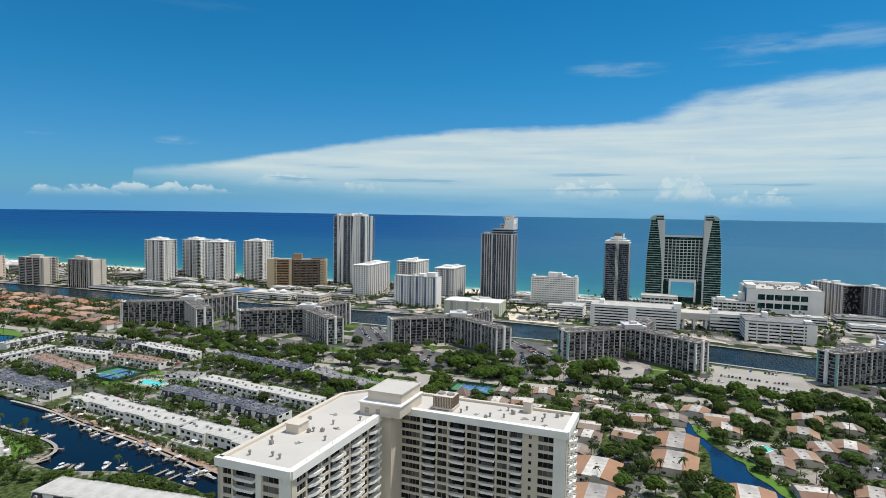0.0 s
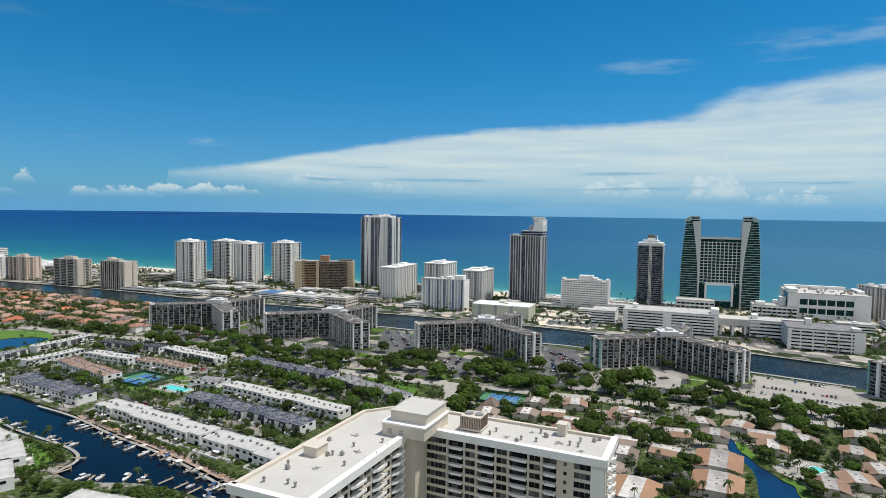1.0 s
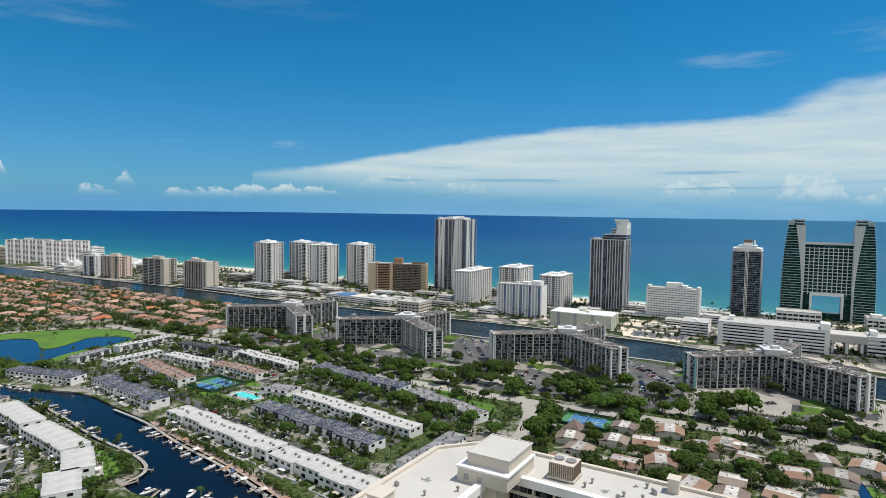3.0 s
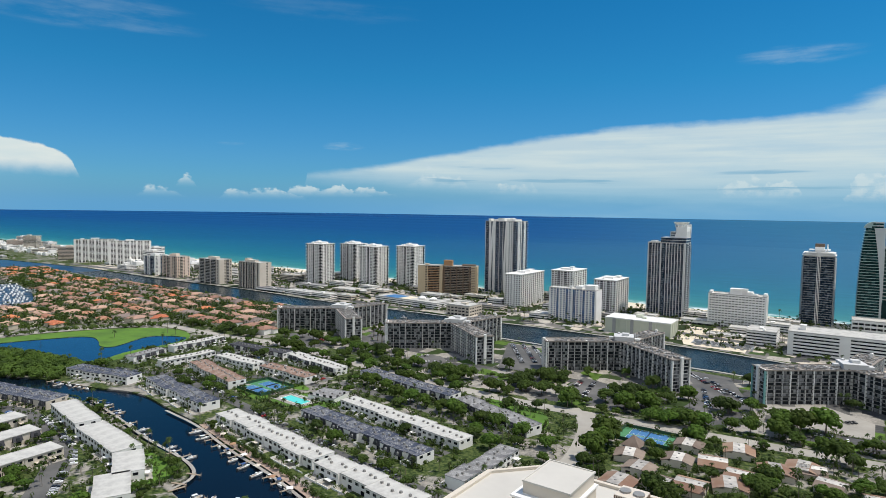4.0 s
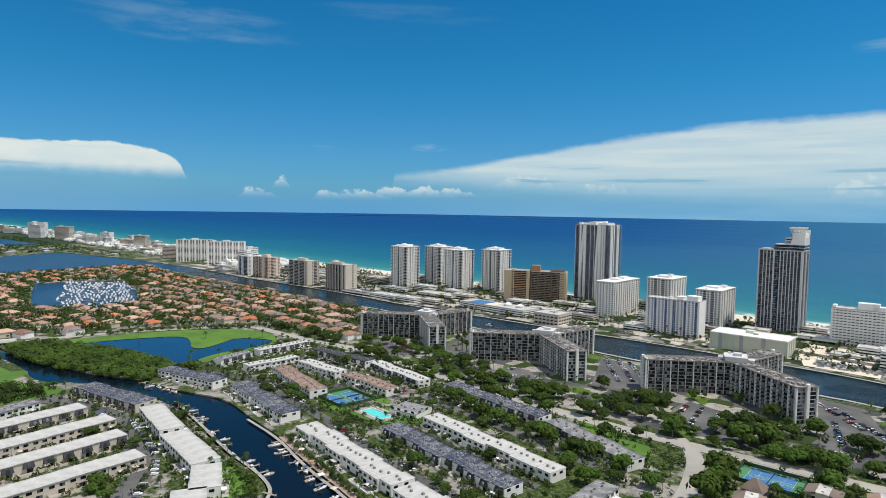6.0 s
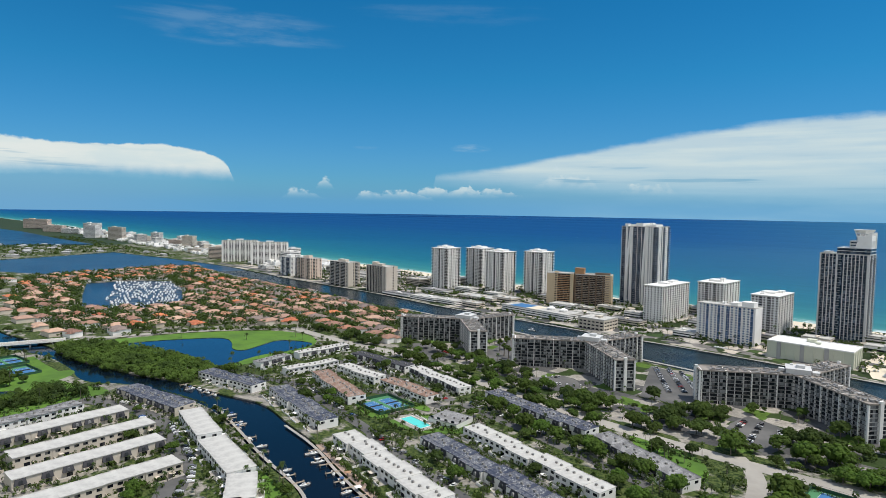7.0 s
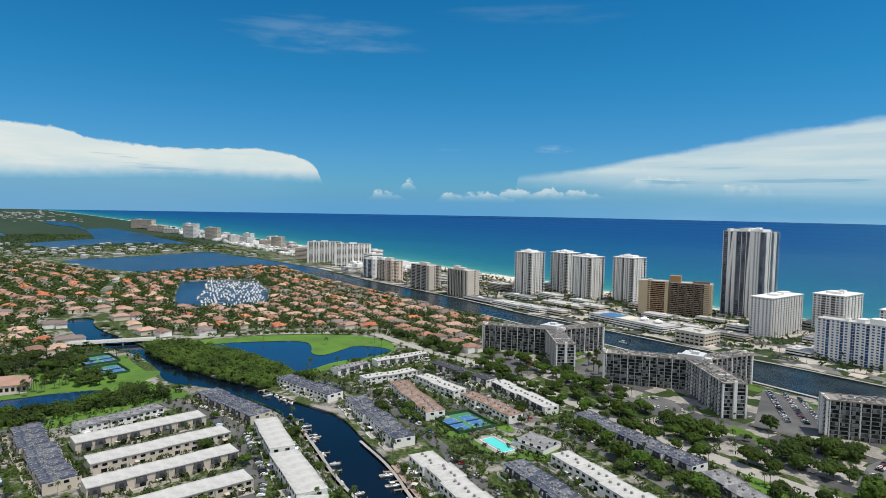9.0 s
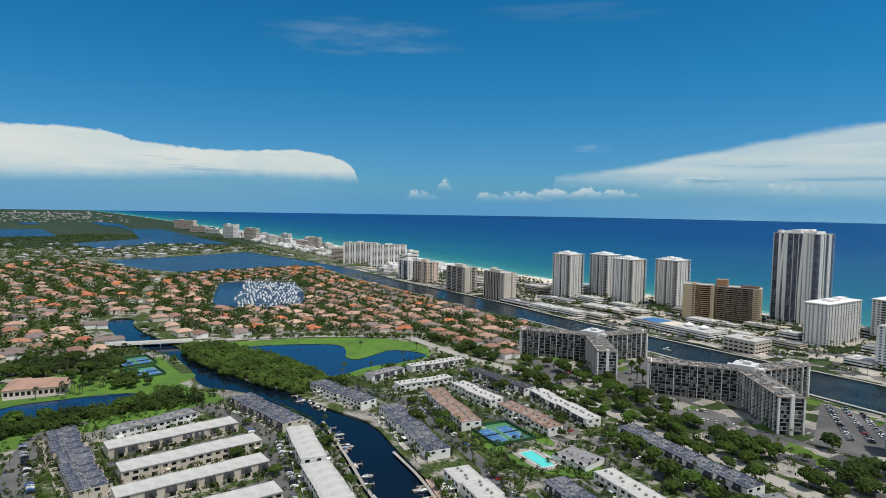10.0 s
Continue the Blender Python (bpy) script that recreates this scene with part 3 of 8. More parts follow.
sheet("water", INTRACOASTAL[-10:] + [(-1850, 1300), (-1529, 1249), (-1214, 1174), (-1100, 1129), (-1130, 1072)], -0.95, BAY, "blue water of the wide bay", "water")
sheet("water", MARINA, -1.0, BAY, "blue water of the marina basin", "water")


def band(name, s0, s1, k0, k1, z, material, label, category):
    return sheet(name, [tuple(P(s, k).xy) for s, k in ((s0, k0), (s1, k0), (s1, k1), (s0, k1))], z, material, label, category)


ISLE_GROUND = lots_material("mixed_paving", [(0.0, (0.42, 0.39, 0.34)), (0.24, (0.09, 0.09, 0.09)), (0.38, (0.028, 0.045, 0.014)), (0.58, (0.52, 0.46, 0.38)), (0.78, (0.20, 0.19, 0.175)), (0.92, (0.05, 0.085, 0.025))], 17.0)
band("beach", S0, S1, SHORE - 52, SHORE + 3, 0.10, SAND, "pale sand beach along the sea", "beach")
# paving of the barrier island, between the waterway and the beach
isle = [p for p in INTRACOASTAL[1:15]]
back = [tuple(P(s, SHORE - 52).xy) for s in (430, -1650)]
sheet("pavement", [(x + N.x * 3, y + N.y * 3) for x, y in isle] + back, 0.05, ISLE_GROUND, "patchy sun-bleached paving between the beachfront towers", "pavement")
LAGOONS = ([(-2250, 1000), (-2460, 1252), (-2389, 1364), (-2240, 1490), (-2719, 1640), (-3579, 1950), (-4100, 2100), (-4050, 1920), (-2841, 1400), (-2622, 1025)],
           [(-3289, 991), (-3229, 1205), (-4285, 1500), (-4400, 1250)], [(-5918, 1882), (-5897, 2008), (-5352, 1857), (-5311, 1722)], [(-5658, 2338), (-6098, 2582), (-5222, 2386), (-4154, 1964), (-3649, 1765), (-4476, 2038), (-4852, 2089)])
for i, loop in enumerate(LAGOONS):
    g = Geo()
    fine_loop = [Vector((*a, 0)).lerp(Vector((*b, 0)), j / 6) for a, b in zip(loop, loop[1:] + loop[:1]) for j in range(6)]
    g.v = [far(p.x, p.y, 1.0 + 0.3 * i) for p in fine_loop]
    g.f = [tuple(t) for t in tessellate_polygon([fine_loop])]
    tagged(new("water", g.mesh("water", BAY)), "blue water of the far lagoon", "water", kind="structure")

# ---- towers of the barrier island ----
FRONT = math.degrees(math.atan2(-0.33, 1.0))   # how the fronts along the waterway turn


def ring(g, x0, x1, y0, y1, z0, z1, t):
    g.box(x0, x1, y0, y0 + t, z0, z1).box(x0, x1, y1 - t, y1, z0, z1)
    return g.box(x0, x0 + t, y0 + t, y1 - t, z0, z1).box(x1 - t, x1, y0 + t, y1 - t, z0, z1)


def tower(name, label, x, y, wide, deep, high, floors, wall, glass, turn=None, band=0.36, band_mat=None, piers=(6, 6), pier=0.9, panels=(), balconies=(),
          roof=None, top=((0.5, 0.5, 0.4, 0.4, 5.0),), category="tower", proud=0.5, rail=None, corner=True, fine=True, bays=None, crown=0.0):
    """A slab with its front left corner at (x, y): a glazed body, a band to each floor, upright piers, blank panels, stacks of balconies and a roof.
    panels, balconies: (side, from, to) with side f, r, b or l; top: roof boxes as (centre, size, height) in shares of the plan."""
    turn = FRONT if turn is None else turn
    m = pose(x, y, 0, 0, 0, turn)
    if corner:
        m = m @ Matrix.Translation((wide / 2, deep / 2, 0))
    root = thing(name, label, category, m)
    a, b, fh = wide / 2, deep / 2, high / floors
    part("body", Geo().box(-a + proud, a - proud, -b + proud, b - proud, 0, high - 0.3), glass, root)
    band_mat = band_mat or wall
    if band:
        g = Geo()
        for i in range(floors):
            ring(g, -a, a, -b, b, (i + 1 - band) * fh, (i + 1) * fh, proud + 0.25)
        tagged(part("facade_relief", g, band_mat, root), kind="stuff")
    posts = Geo()
    for side, count in (("f", piers[0]), ("b", piers[0]), ("l", piers[1]), ("r", piers[1])):
        length = wide if side in "fb" else deep
        if side == "b" or (side == "l" and x > 250):
            continue
        if not fine:
            continue
        for i in range(count + 1 if count else 0):
            u = -length / 2 + pier / 2 + (length - pier) * i / count
            q = {"f": pose(u, -b, 0), "b": pose(u, b, 0, 0, 0, 180), "l": pose(-a, u, 0, 0, 0, -90), "r": pose(a, u, 0, 0, 0, 90)}[side]
            posts.box(-pier / 2, pier / 2, -0.10, proud + 0.3, 0, high, q)
    if posts.f:
        tagged(part("pilaster_relief", posts, wall, root), kind="stuff")
    frame_of = {"f": (pose(0, -b, 0), wide), "b": (pose(0, b, 0, 0, 0, 180), wide), "l": (pose(-a, 0, 0, 0, 0, -90), deep), "r": (pose(a, 0, 0, 0, 0, 90), deep)}
    for side, u0, u1, *mat in panels:
        q, length = frame_of[side]
        part("wall_panel", Geo().box((u0 - 0.5) * length, (u1 - 0.5) * length, -0.3, proud + 0.4, 0, high + 0.3), mat[0] if mat else wall, root, m=q)
    for side, u0, u1, *out in balconies:
        q, length = frame_of[side]
        o = out[0] if out else 1.5
        g, h = Geo(), Geo()
        for i in range(1, floors):
            z = i * fh
            g.box((u0 - 0.5) * length, (u1 - 0.5) * length, -o, 0.2, z - 0.12, z + 0.12)
            h.box((u0 - 0.5) * length, (u1 - 0.5) * length, -o, -o + 0.12, z + 0.15, z + (1.05 if rail else 0.75))
        tagged(part("balcony_relief", g, wall, root, m=q), kind="stuff")
        tagged(part("railing_relief", h, rail or wall, root, m=q), kind="stuff")
    for side, row in (bays or {}).items():
        q, length = frame_of[side]
        total, u = sum(r[1] for r in row), -length / 2
        stacks = {"shell": Geo(), "slab": Geo(), "rail": Geo()}
        for kind, share, *opt in row:
            u0, u1 = u, u + length * share / total
            u, wd = u1, u1 - u0
            if kind in "PW":
                out = opt[0] if opt else 0.3
                if kind == "P":
                    stacks["shell"].box(u0, u1, -out, proud + 0.3, 0, high + 0.2)
                    continue
                half = wd * (opt[1] if len(opt) > 1 else 0.27)
                mid = (u0 + u1) / 2
                stacks["shell"].box(u0, mid - half, -out, proud + 0.3, 0, high).box(mid + half, u1, -out, proud + 0.3, 0, high)
                for i in range(floors):
                    stacks["shell"].box(mid - half, mid + half, -out + 0.02, proud + 0.3, i * fh - fh * 0.12, i * fh + fh * 0.36)
            elif kind == "G":
                for i in range(1, floors + 1):
                    stacks["slab"].box(u0, u1, -0.02, proud + 0.2, i * fh - 0.32, i * fh)
                n_ = max(1, round(wd / 2.2))
                for i in range(1, n_):
                    stacks["rail"].box(u0 + wd * i / n_ - 0.07, u0 + wd * i / n_ + 0.07, 0.1, proud + 0.2, 0, high)
            elif kind == "B":
                out = opt[0] if opt else 1.3
                for i in range(1, floors):
                    stacks["slab"].box(u0 + 0.1, u1 - 0.1, -out, proud + 0.1, i * fh - 0.14, i * fh + 0.14)
                    stacks["rail"].box(u0 + 0.1, u1 - 0.1, -out, -out + 0.1, i * fh + 0.14, i * fh + 1.05)
        for label_, name_, mat in (("shell", "wall_relief", wall), ("slab", "balcony_relief", band_mat), ("rail", "railing_relief", rail or wall)):
            if stacks[label_].f:
                tagged(part(name_, stacks[label_], mat, root, m=q), kind="stuff")
    if crown:   # overhanging roof slab over a shaded top floor
        part("roof_slab", Geo().box(-a - crown, a + crown, -b - crown, b + crown, high + 1.15, high + 2.0), wall, root)
    part("roof", ring(Geo(), -a - 0.15, a + 0.15, -b - 0.15, b + 0.15, high, high + 1.1, 0.5).box(-a + 0.3, a - 0.3, -b + 0.3, b - 0.3, high - 0.3, high + 0.25), roof or ROOF_WHITE, root)
    for cx, cy, sx, sy, h in top:
        x0, y0 = (cx - 0.5) * wide, (cy - 0.5) * deep
        part("roof_house", Geo().box(x0 - sx * wide / 2, x0 + sx * wide / 2, y0 - sy * deep / 2, y0 + sy * deep / 2, high + 0.2, high + h)
             .box(x0 - sx * wide / 2 - 0.3, x0 + sx * wide / 2 + 0.3, y0 - sy * deep / 2 - 0.3, y0 + sy * deep / 2 + 0.3, high + h, high + h + 0.35), wall, root)
    return root


# twin slabs far up the shore
for dx, dy in ((-125, 16), (0, 0)):
    tower("apartment_slab", "white high-rise apartment slab with dark vertical window strips", -1192 + dx, 1240 + dy, 95, 22, 58, 19, WHITE, GLASS_DARK, turn=44, piers=(0, 0), band=0,
          bays={"f": [("P", 3.6, 0.6), ("B", 3.6, 0.3), ("P", 1.2), ("B", 3.0, 0.3)] * 6 + [("P", 3.6, 0.6)], "r": [("P", 6), ("W", 4), ("P", 6)], "l": [("P", 6)]}, top=((0.5, 0.5, 0.2, 0.5, 4), (0.2, 0.5, 0.08, 0.4, 3)))
tower("apartment_tower", "grey and white apartment block beside the waterway", -966, 1104, 44, 26, 40, 14, WHITE, GLASS_BLUE, piers=(0, 0), band=0, rail=GLASS_BLUE,
      bays={"f": [("P", 3), ("B", 5), ("W", 4), ("P", 2, 0.8), ("B", 5), ("G", 4), ("P", 3)], "r": [("W", 4), ("P", 3), ("B", 5), ("W", 4)]})
tower("apartment_tower", "pinkish beige apartment block beside the waterway", -900, 1082, 54, 28, 43, 14, PINK, GLASS_DARK, piers=(0, 0), band=0, rail=CREAM,
      bays={"f": [("W", 4), ("B", 5), ("P", 1.5, 0.8), ("B", 5), ("W", 4), ("P", 3, 1.0), ("W", 4), ("B", 5), ("W", 4)], "r": [("W", 4), ("B", 4), ("W", 4), ("P", 2), ("W", 4)]}, top=((0.3, 0.5, 0.2, 0.3, 4), (0.6, 0.4, 0.25, 0.3, 6)))
tower("apartment_tower", "beige apartment block with rows of balconies", -766, 1026, 62, 28, 46, 16, BEIGE, GLASS_DARK, piers=(0, 0), band=0, rail=GREY,
      bays={"f": [("P", 1), ("B", 6), ("B", 6), ("P", 1, 1.3), ("B", 6), ("B", 6), ("P", 1, 1.3), ("B", 6), ("B", 6), ("P", 2), ("W", 4), ("P", 2)], "r": [("P", 7), ("W", 4), ("B", 5), ("W", 4)]}, top=((0.5, 0.4, 0.4, 0.3, 5), (0.2, 0.6, 0.1, 0.2, 3)))
tower("apartment_tower", "dark striped apartment block with beige end walls", -652, 988, 58, 26, 47, 16, BEIGE, GLASS_DARK, piers=(0, 0), band=0, rail=GREY,
      bays={"f": [("P", 0.8, 0.5), ("N", 2.6), ("P", 0.5), ("B", 2.6, 0.1)] * 5 + [("P", 3, 0.8), ("N", 2), ("P", 3, 0.8)], "r": [("P", 8), ("W", 4), ("P", 4)]}, top=((0.4, 0.4, 0.5, 0.3, 4), (0.2, 0.5, 0.2, 0.3, 6)))
CLAD = paint("light_grey_cladding", (0.60, 0.60, 0.59), (0.48, 0.48, 0.48), 0.7, 0.5, 0.07, 0.2)
SLIM = [("B", 9, 1.8), ("P", 4, 0.6), ("W", 8), ("N", 3), ("W", 8, 0.6), ("P", 2, 0.6), ("B", 6, 0.2), ("N", 5), ("P", 3, 0.8), ("W", 8), ("B", 6, 0.9), ("P", 4, 0.6), ("N", 3), ("B", 9, 1.8)]
SLIM_SIDE = [("B", 8, 1.8), ("N", 3), ("P", 4, 0.6), ("W", 8), ("B", 6, 0.9), ("P", 4, 0.8), ("N", 4), ("W", 8), ("P", 3, 0.6), ("B", 7, 0.9), ("W", 8), ("N", 3), ("B", 8, 1.8)]
for dx, dy, hh in ((-575, 1100, 76), (-534, 1170, 74), (-460, 1100, 74), (-396, 1130, 75)):
    tower("apartment_tower", "slim white high-rise with dark balconies and a flared roof edge", dx, dy, 40, 38, hh, 26, WHITE, GLASS_DARK, piers=(0, 0), band=0, rail=WHITE, crown=1.1,
          bays={"f": SLIM, "r": SLIM_SIDE}, top=((0.5, 0.55, 0.5, 0.5, 4.6), (0.22, 0.3, 0.14, 0.16, 4.4), (0.78, 0.3, 0.14, 0.16, 4.2), (0.42, 0.5, 0.12, 0.2, 6.6), (0.16, 0.7, 0.1, 0.14, 4.8)))
ORANGE = paint("orange_brick_stucco", (0.42, 0.24, 0.12), (0.33, 0.19, 0.10), 0.8, 0.5, 0.06, 0.25)
tower("apartment_slab", "ochre apartment slab with orange balconies and a white roof edge", -316, 1020, 42, 24, 50, 17, YELLOW, GLASS_DARK, turn=10, piers=(0, 0), band=0, rail=ORANGE, band_mat=YELLOW,
      bays={"f": [("P", 10), ("W", 5), ("B", 9, 1.2), ("B", 9, 1.2), ("P", 4)], "l": [("P", 10)], "r": [("P", 5), ("B", 5), ("P", 5)]}, top=((0.35, 0.5, 0.15, 0.3, 2.5),))
slab = tower("apartment_slab", "brown apartment slab with deep balconies and ochre end walls", -274, 1034, 58, 24, 49, 17, BROWN, GLASS_DARK, turn=6, piers=(0, 0), band=0, rail=BROWN, band_mat=BEIGE,
             bays={"f": [("P", 2), ("B", 8), ("P", 1.6), ("B", 8), ("P", 1.6), ("B", 8), ("P", 1.6), ("B", 8), ("P", 1.6), ("B", 8), ("P", 2)], "r": [("P", 5), ("B", 5), ("P", 5)]}, top=((0.75, 0.5, 0.4, 0.3, 3),))
part("end_wall", Geo().box(19.5, 29.6, -12.7, -11.2, 0, 49.6).box(29.1, 29.9, -12.4, 12.4, 0, 49.6), YELLOW, slab, "ochre end wall")
part("lift_house", Geo().box(-29, -14, -9, 4, 49.2, 58.5).box(-29.4, -13.6, -9.4, 4.4, 58.5, 59.2), ORANGE, slab, "terracotta lift house on the roof")
# the tallest, with white blades between glazed balconied flanks
t1 = tower("apartment_tower", "tallest white and glass condominium tower on the beach", -214, 1100, 62, 46, 128, 41, WHITE, GLASS_BLUE, piers=(0, 0), band=0, rail=GLASS_BLUE, band_mat=WHITE,
           bays={"f": [("P", 1), ("B", 8, 1.4), ("P", 3.5, 1.2), ("G", 5), ("P", 5, 0.8), ("B", 5, 0.6), ("G", 3), ("P", 0.8), ("B", 7, 1.2), ("P", 0.8), ("G", 3), ("B", 5, 0.6), ("P", 3, 0.8), ("W", 5, 0.5), ("W", 4, 0.5), ("P", 1.6, 1.2), ("B", 6, 2.2)],
                 "r": [("B", 7, 2.0), ("P", 3), ("W", 5), ("G", 4), ("P", 2), ("B", 8, 2.0), ("P", 3), ("W", 5), ("B", 7, 2.0)]},
           top=((0.28, 0.6, 0.34, 0.6, 3.4), (0.66, 0.6, 0.36, 0.6, 3.8), (0.48, 0.45, 0.2, 0.7, 5.6), (0.1, 0.2, 0.08, 0.2, 4.5), (0.88, 0.2, 0.1, 0.25, 4.2), (0.62, 0.7, 0.1, 0.2, 6.4)))
for x0, lean in ((-19.5, 5.5), (9.5, 3.0)):
    blade = Geo()
    for i in range(17):   # white blade that swells out and draws aside towards the top
        f = i / 16
        x, o = x0 + lean * f * f, 1.2 + 2.6 * math.sin(math.pi * min(1.0, f * 1.05)) * 0.6
        blade.v += [(x - 1.6, -23 - o, 128 * f), (x + 1.6, -23 - o, 128 * f), (x + 1.6, -22.6, 128 * f), (x - 1.6, -22.6, 128 * f)]
        if i:
            k = 4 * i
            blade.f += [(k - 4 + n, k - 4 + (n + 1) % 4, k + (n + 1) % 4, k + n) for n in range(4)]
    blade.f += [(3, 2, 1, 0), (64, 65, 66, 67)]
    part("facade_blade", blade, WHITE, t1, "curved white facade blade")
MIX = [("W", 5), ("W", 5), ("B", 5, 0.9), ("W", 5), ("P", 1), ("B", 5, 0.9), ("W", 5), ("W", 5)]
LONG = [("P", 2), ("B", 6, 0.9), ("W", 5), ("B", 6, 0.9), ("W", 5), ("P", 2), ("B", 6, 0.9), ("W", 5), ("B", 6, 0.9), ("P", 2), ("W", 5), ("B", 6, 0.9), ("W", 5), ("B", 6, 0.9), ("P", 2)]
tower("apartment_tower", "white apartment block with small square windows and brown balconies", -149, 936, 27, 84, 49, 16, WHITE, GLASS_DARK, piers=(0, 0), band=0, rail=CLAD, bays={"f": [("W", 4), ("W", 4), ("W", 4), ("P", 1), ("W", 4), ("W", 4), ("W", 4)], "r": LONG + LONG}, crown=0.9,
      top=((0.5, 0.4, 0.5, 0.15, 4), (0.5, 0.7, 0.3, 0.2, 5)))
tower("apartment_tower", "white apartment block behind the blue one", -88, 1040, 38, 62, 48, 15, WHITE, GLASS_DARK, piers=(0, 0), band=0, rail=CLAD, bays={"f": MIX, "r": LONG}, crown=0.9, top=((0.5, 0.4, 0.5, 0.3, 4.5), (0.7, 0.4, 0.16, 0.12, 7)))
tower("apartment_tower", "white block with blue window strips on the waterway", -73, 850, 66, 22, 43, 15, WHITE, GLASS_AZURE, piers=(0, 0), band=0, rail=CLAD,
      bays={"f": [("P", 1.5), ("W", 4.5), ("W", 4.5), ("G", 3.2), ("P", 1), ("W", 4.5), ("W", 4.5), ("G", 3.2), ("W", 5, 0.3), ("P", 1.6, 0.8), ("G", 4), ("W", 5), ("W", 4.5), ("G", 3.2), ("P", 1), ("W", 4.5), ("W", 4.5), ("G", 3.2), ("P", 2)], "r": [("P", 6)]}, top=((0.62, 0.5, 0.12, 0.6, 4), (0.85, 0.5, 0.2, 0.6, 6), (0.4, 0.6, 0.06, 0.3, 2.5)))
tower("apartment_tower", "white balconied apartment block", -16, 930, 33, 60, 47, 15, WHITE, GLASS_DARK, piers=(0, 0), band=0, rail=CLAD, bays={"f": MIX, "r": LONG}, crown=0.7, top=((0.4, 0.5, 0.5, 0.3, 4), (0.7, 0.7, 0.2, 0.14, 5), (0.3, 0.2, 0.12, 0.1, 3)))
# stepped tower with a ring on its crown
STEP = [("P", 1.8), ("B", 4, 1.2), ("P", 0.8), ("G", 3), ("P", 1.1), ("G", 3), ("P", 0.8), ("B", 3, 0.4), ("P", 1.8, 0.8), ("G", 4), ("N", 2), ("P", 1.0), ("G", 3), ("P", 1.0), ("G", 3), ("P", 0.8), ("B", 3, 0.5), ("P", 1.0), ("G", 3), ("P", 1.0), ("G", 3), ("P", 0.8), ("B", 3.5, 0.6), ("P", 2.4, 0.9)]
t2 = tower("apartment_tower", "stepped steel-blue and white tower with a curved crown", 58, 944, 52, 34, 104, 33, CLAD, GLASS_STEEL, piers=(0, 0), band=0, band_mat=CLAD, rail=GLASS_STEEL,
           bays={"f": STEP, "r": [("P", 2), ("B", 12, 2.0), ("P", 2), ("W", 4), ("B", 12, 2.0), ("P", 2)]}, top=((0.12, 0.4, 0.14, 0.4, 2.5),))
part("upper_body", Geo().box(-8, 26, -15, 15, 104, 112), GLASS_STEEL, t2)
for z in (104.2, 108, 111.6):
    part("floor_band", Geo().box(-8.5, 26.5, -15.5, 15.5, z, z + 0.7), CLAD, t2)
part("upper_body", Geo().box(4, 25.6, -13, 14, 112.3, 121), CLAD, t2)
part("crown_body", Geo().box(11, 25.6, -9, 13, 121, 127), WHITE, t2)
for z in (114.6, 117.8):
    part("window_band", Geo().box(5, 19, -13.2, -12.9, z, z + 1.5), GLASS_STEEL, t2)
side_wall = [(10, 112.3), (26.6, 112.3), (26.6, 131), (24, 131), (12, 119.5)]
for y in (-14.5, 12.6):
    part("crown_wall", Geo().add([(x, yy, z) for yy in (y, y + 1.9) for x, z in side_wall], [tuple(range(5)), tuple(range(5, 10))[::-1]] + [(i, 5 + i, 5 + (i + 1) % 5, (i + 1) % 5) for i in range(5)]), WHITE, t2, "slanting white crown wall")
bowl, n_ = Geo(), 36
for z, r in ((127.5, 7.5), (132.6, 10.0), (134.4, 10.4), (134.4, 9.0), (129.5, 7.0)):
    bowl.v += [(16.0 + r * 1.05 * math.cos(2 * math.pi * i / n_), r * 1.15 * math.sin(2 * math.pi * i / n_), z) for i in range(n_)]
bowl.f = [(j * n_ + i, j * n_ + (i + 1) % n_, (j + 1) % 5 * n_ + (i + 1) % n_, (j + 1) % 5 * n_ + i) for j in (1, 2, 3) for i in range(n_)]
part("crown_ring", bowl, WHITE, t2, "white bowl-shaped ring on the crown")
part("crown_core", Geo().tube([(15, 0, 120.5, 7.0), (15, 0, 129, 6.5)], 14), GREY, t2)
for i in range(10):
    c_, s_ = math.cos(2 * math.pi * i / 10), math.sin(2 * math.pi * i / 10)
    part("crown_rib", Geo().tube([(16 + 7.0 * c_, 7 * s_, 124, 0.5), (16 + 10 * c_, 10.8 * s_, 133.2, 0.4)], 5), WHITE, t2)
tower("hotel", "white gridded beach hotel", 132, 876, 68, 22, 42, 13, WHITE, GLASS_DARK, piers=(17, 4), pier=1.1, band=0.38, rail=WHITE, panels=(("r", 0.0, 0.3), ("r", 0.7, 1.0), ("f", 0.0, 0.03), ("f", 0.97, 1.0)), balconies=(("f", 0.03, 0.97, 0.5),),
      top=((0.47, 0.5, 0.2, 0.6, 7.5), (0.66, 0.5, 0.2, 0.5, 4.5), (0.62, 0.4, 0.1, 0.3, 8), (0.03, 0.5, 0.05, 0.5, 3.0), (0.97, 0.5, 0.05, 0.5, 3.5), (0.8, 0.4, 0.08, 0.3, 2.5)))
DECKED = [("B", 4, 1.6), ("G", 2), ("B", 5, 0.9), ("G", 2)]
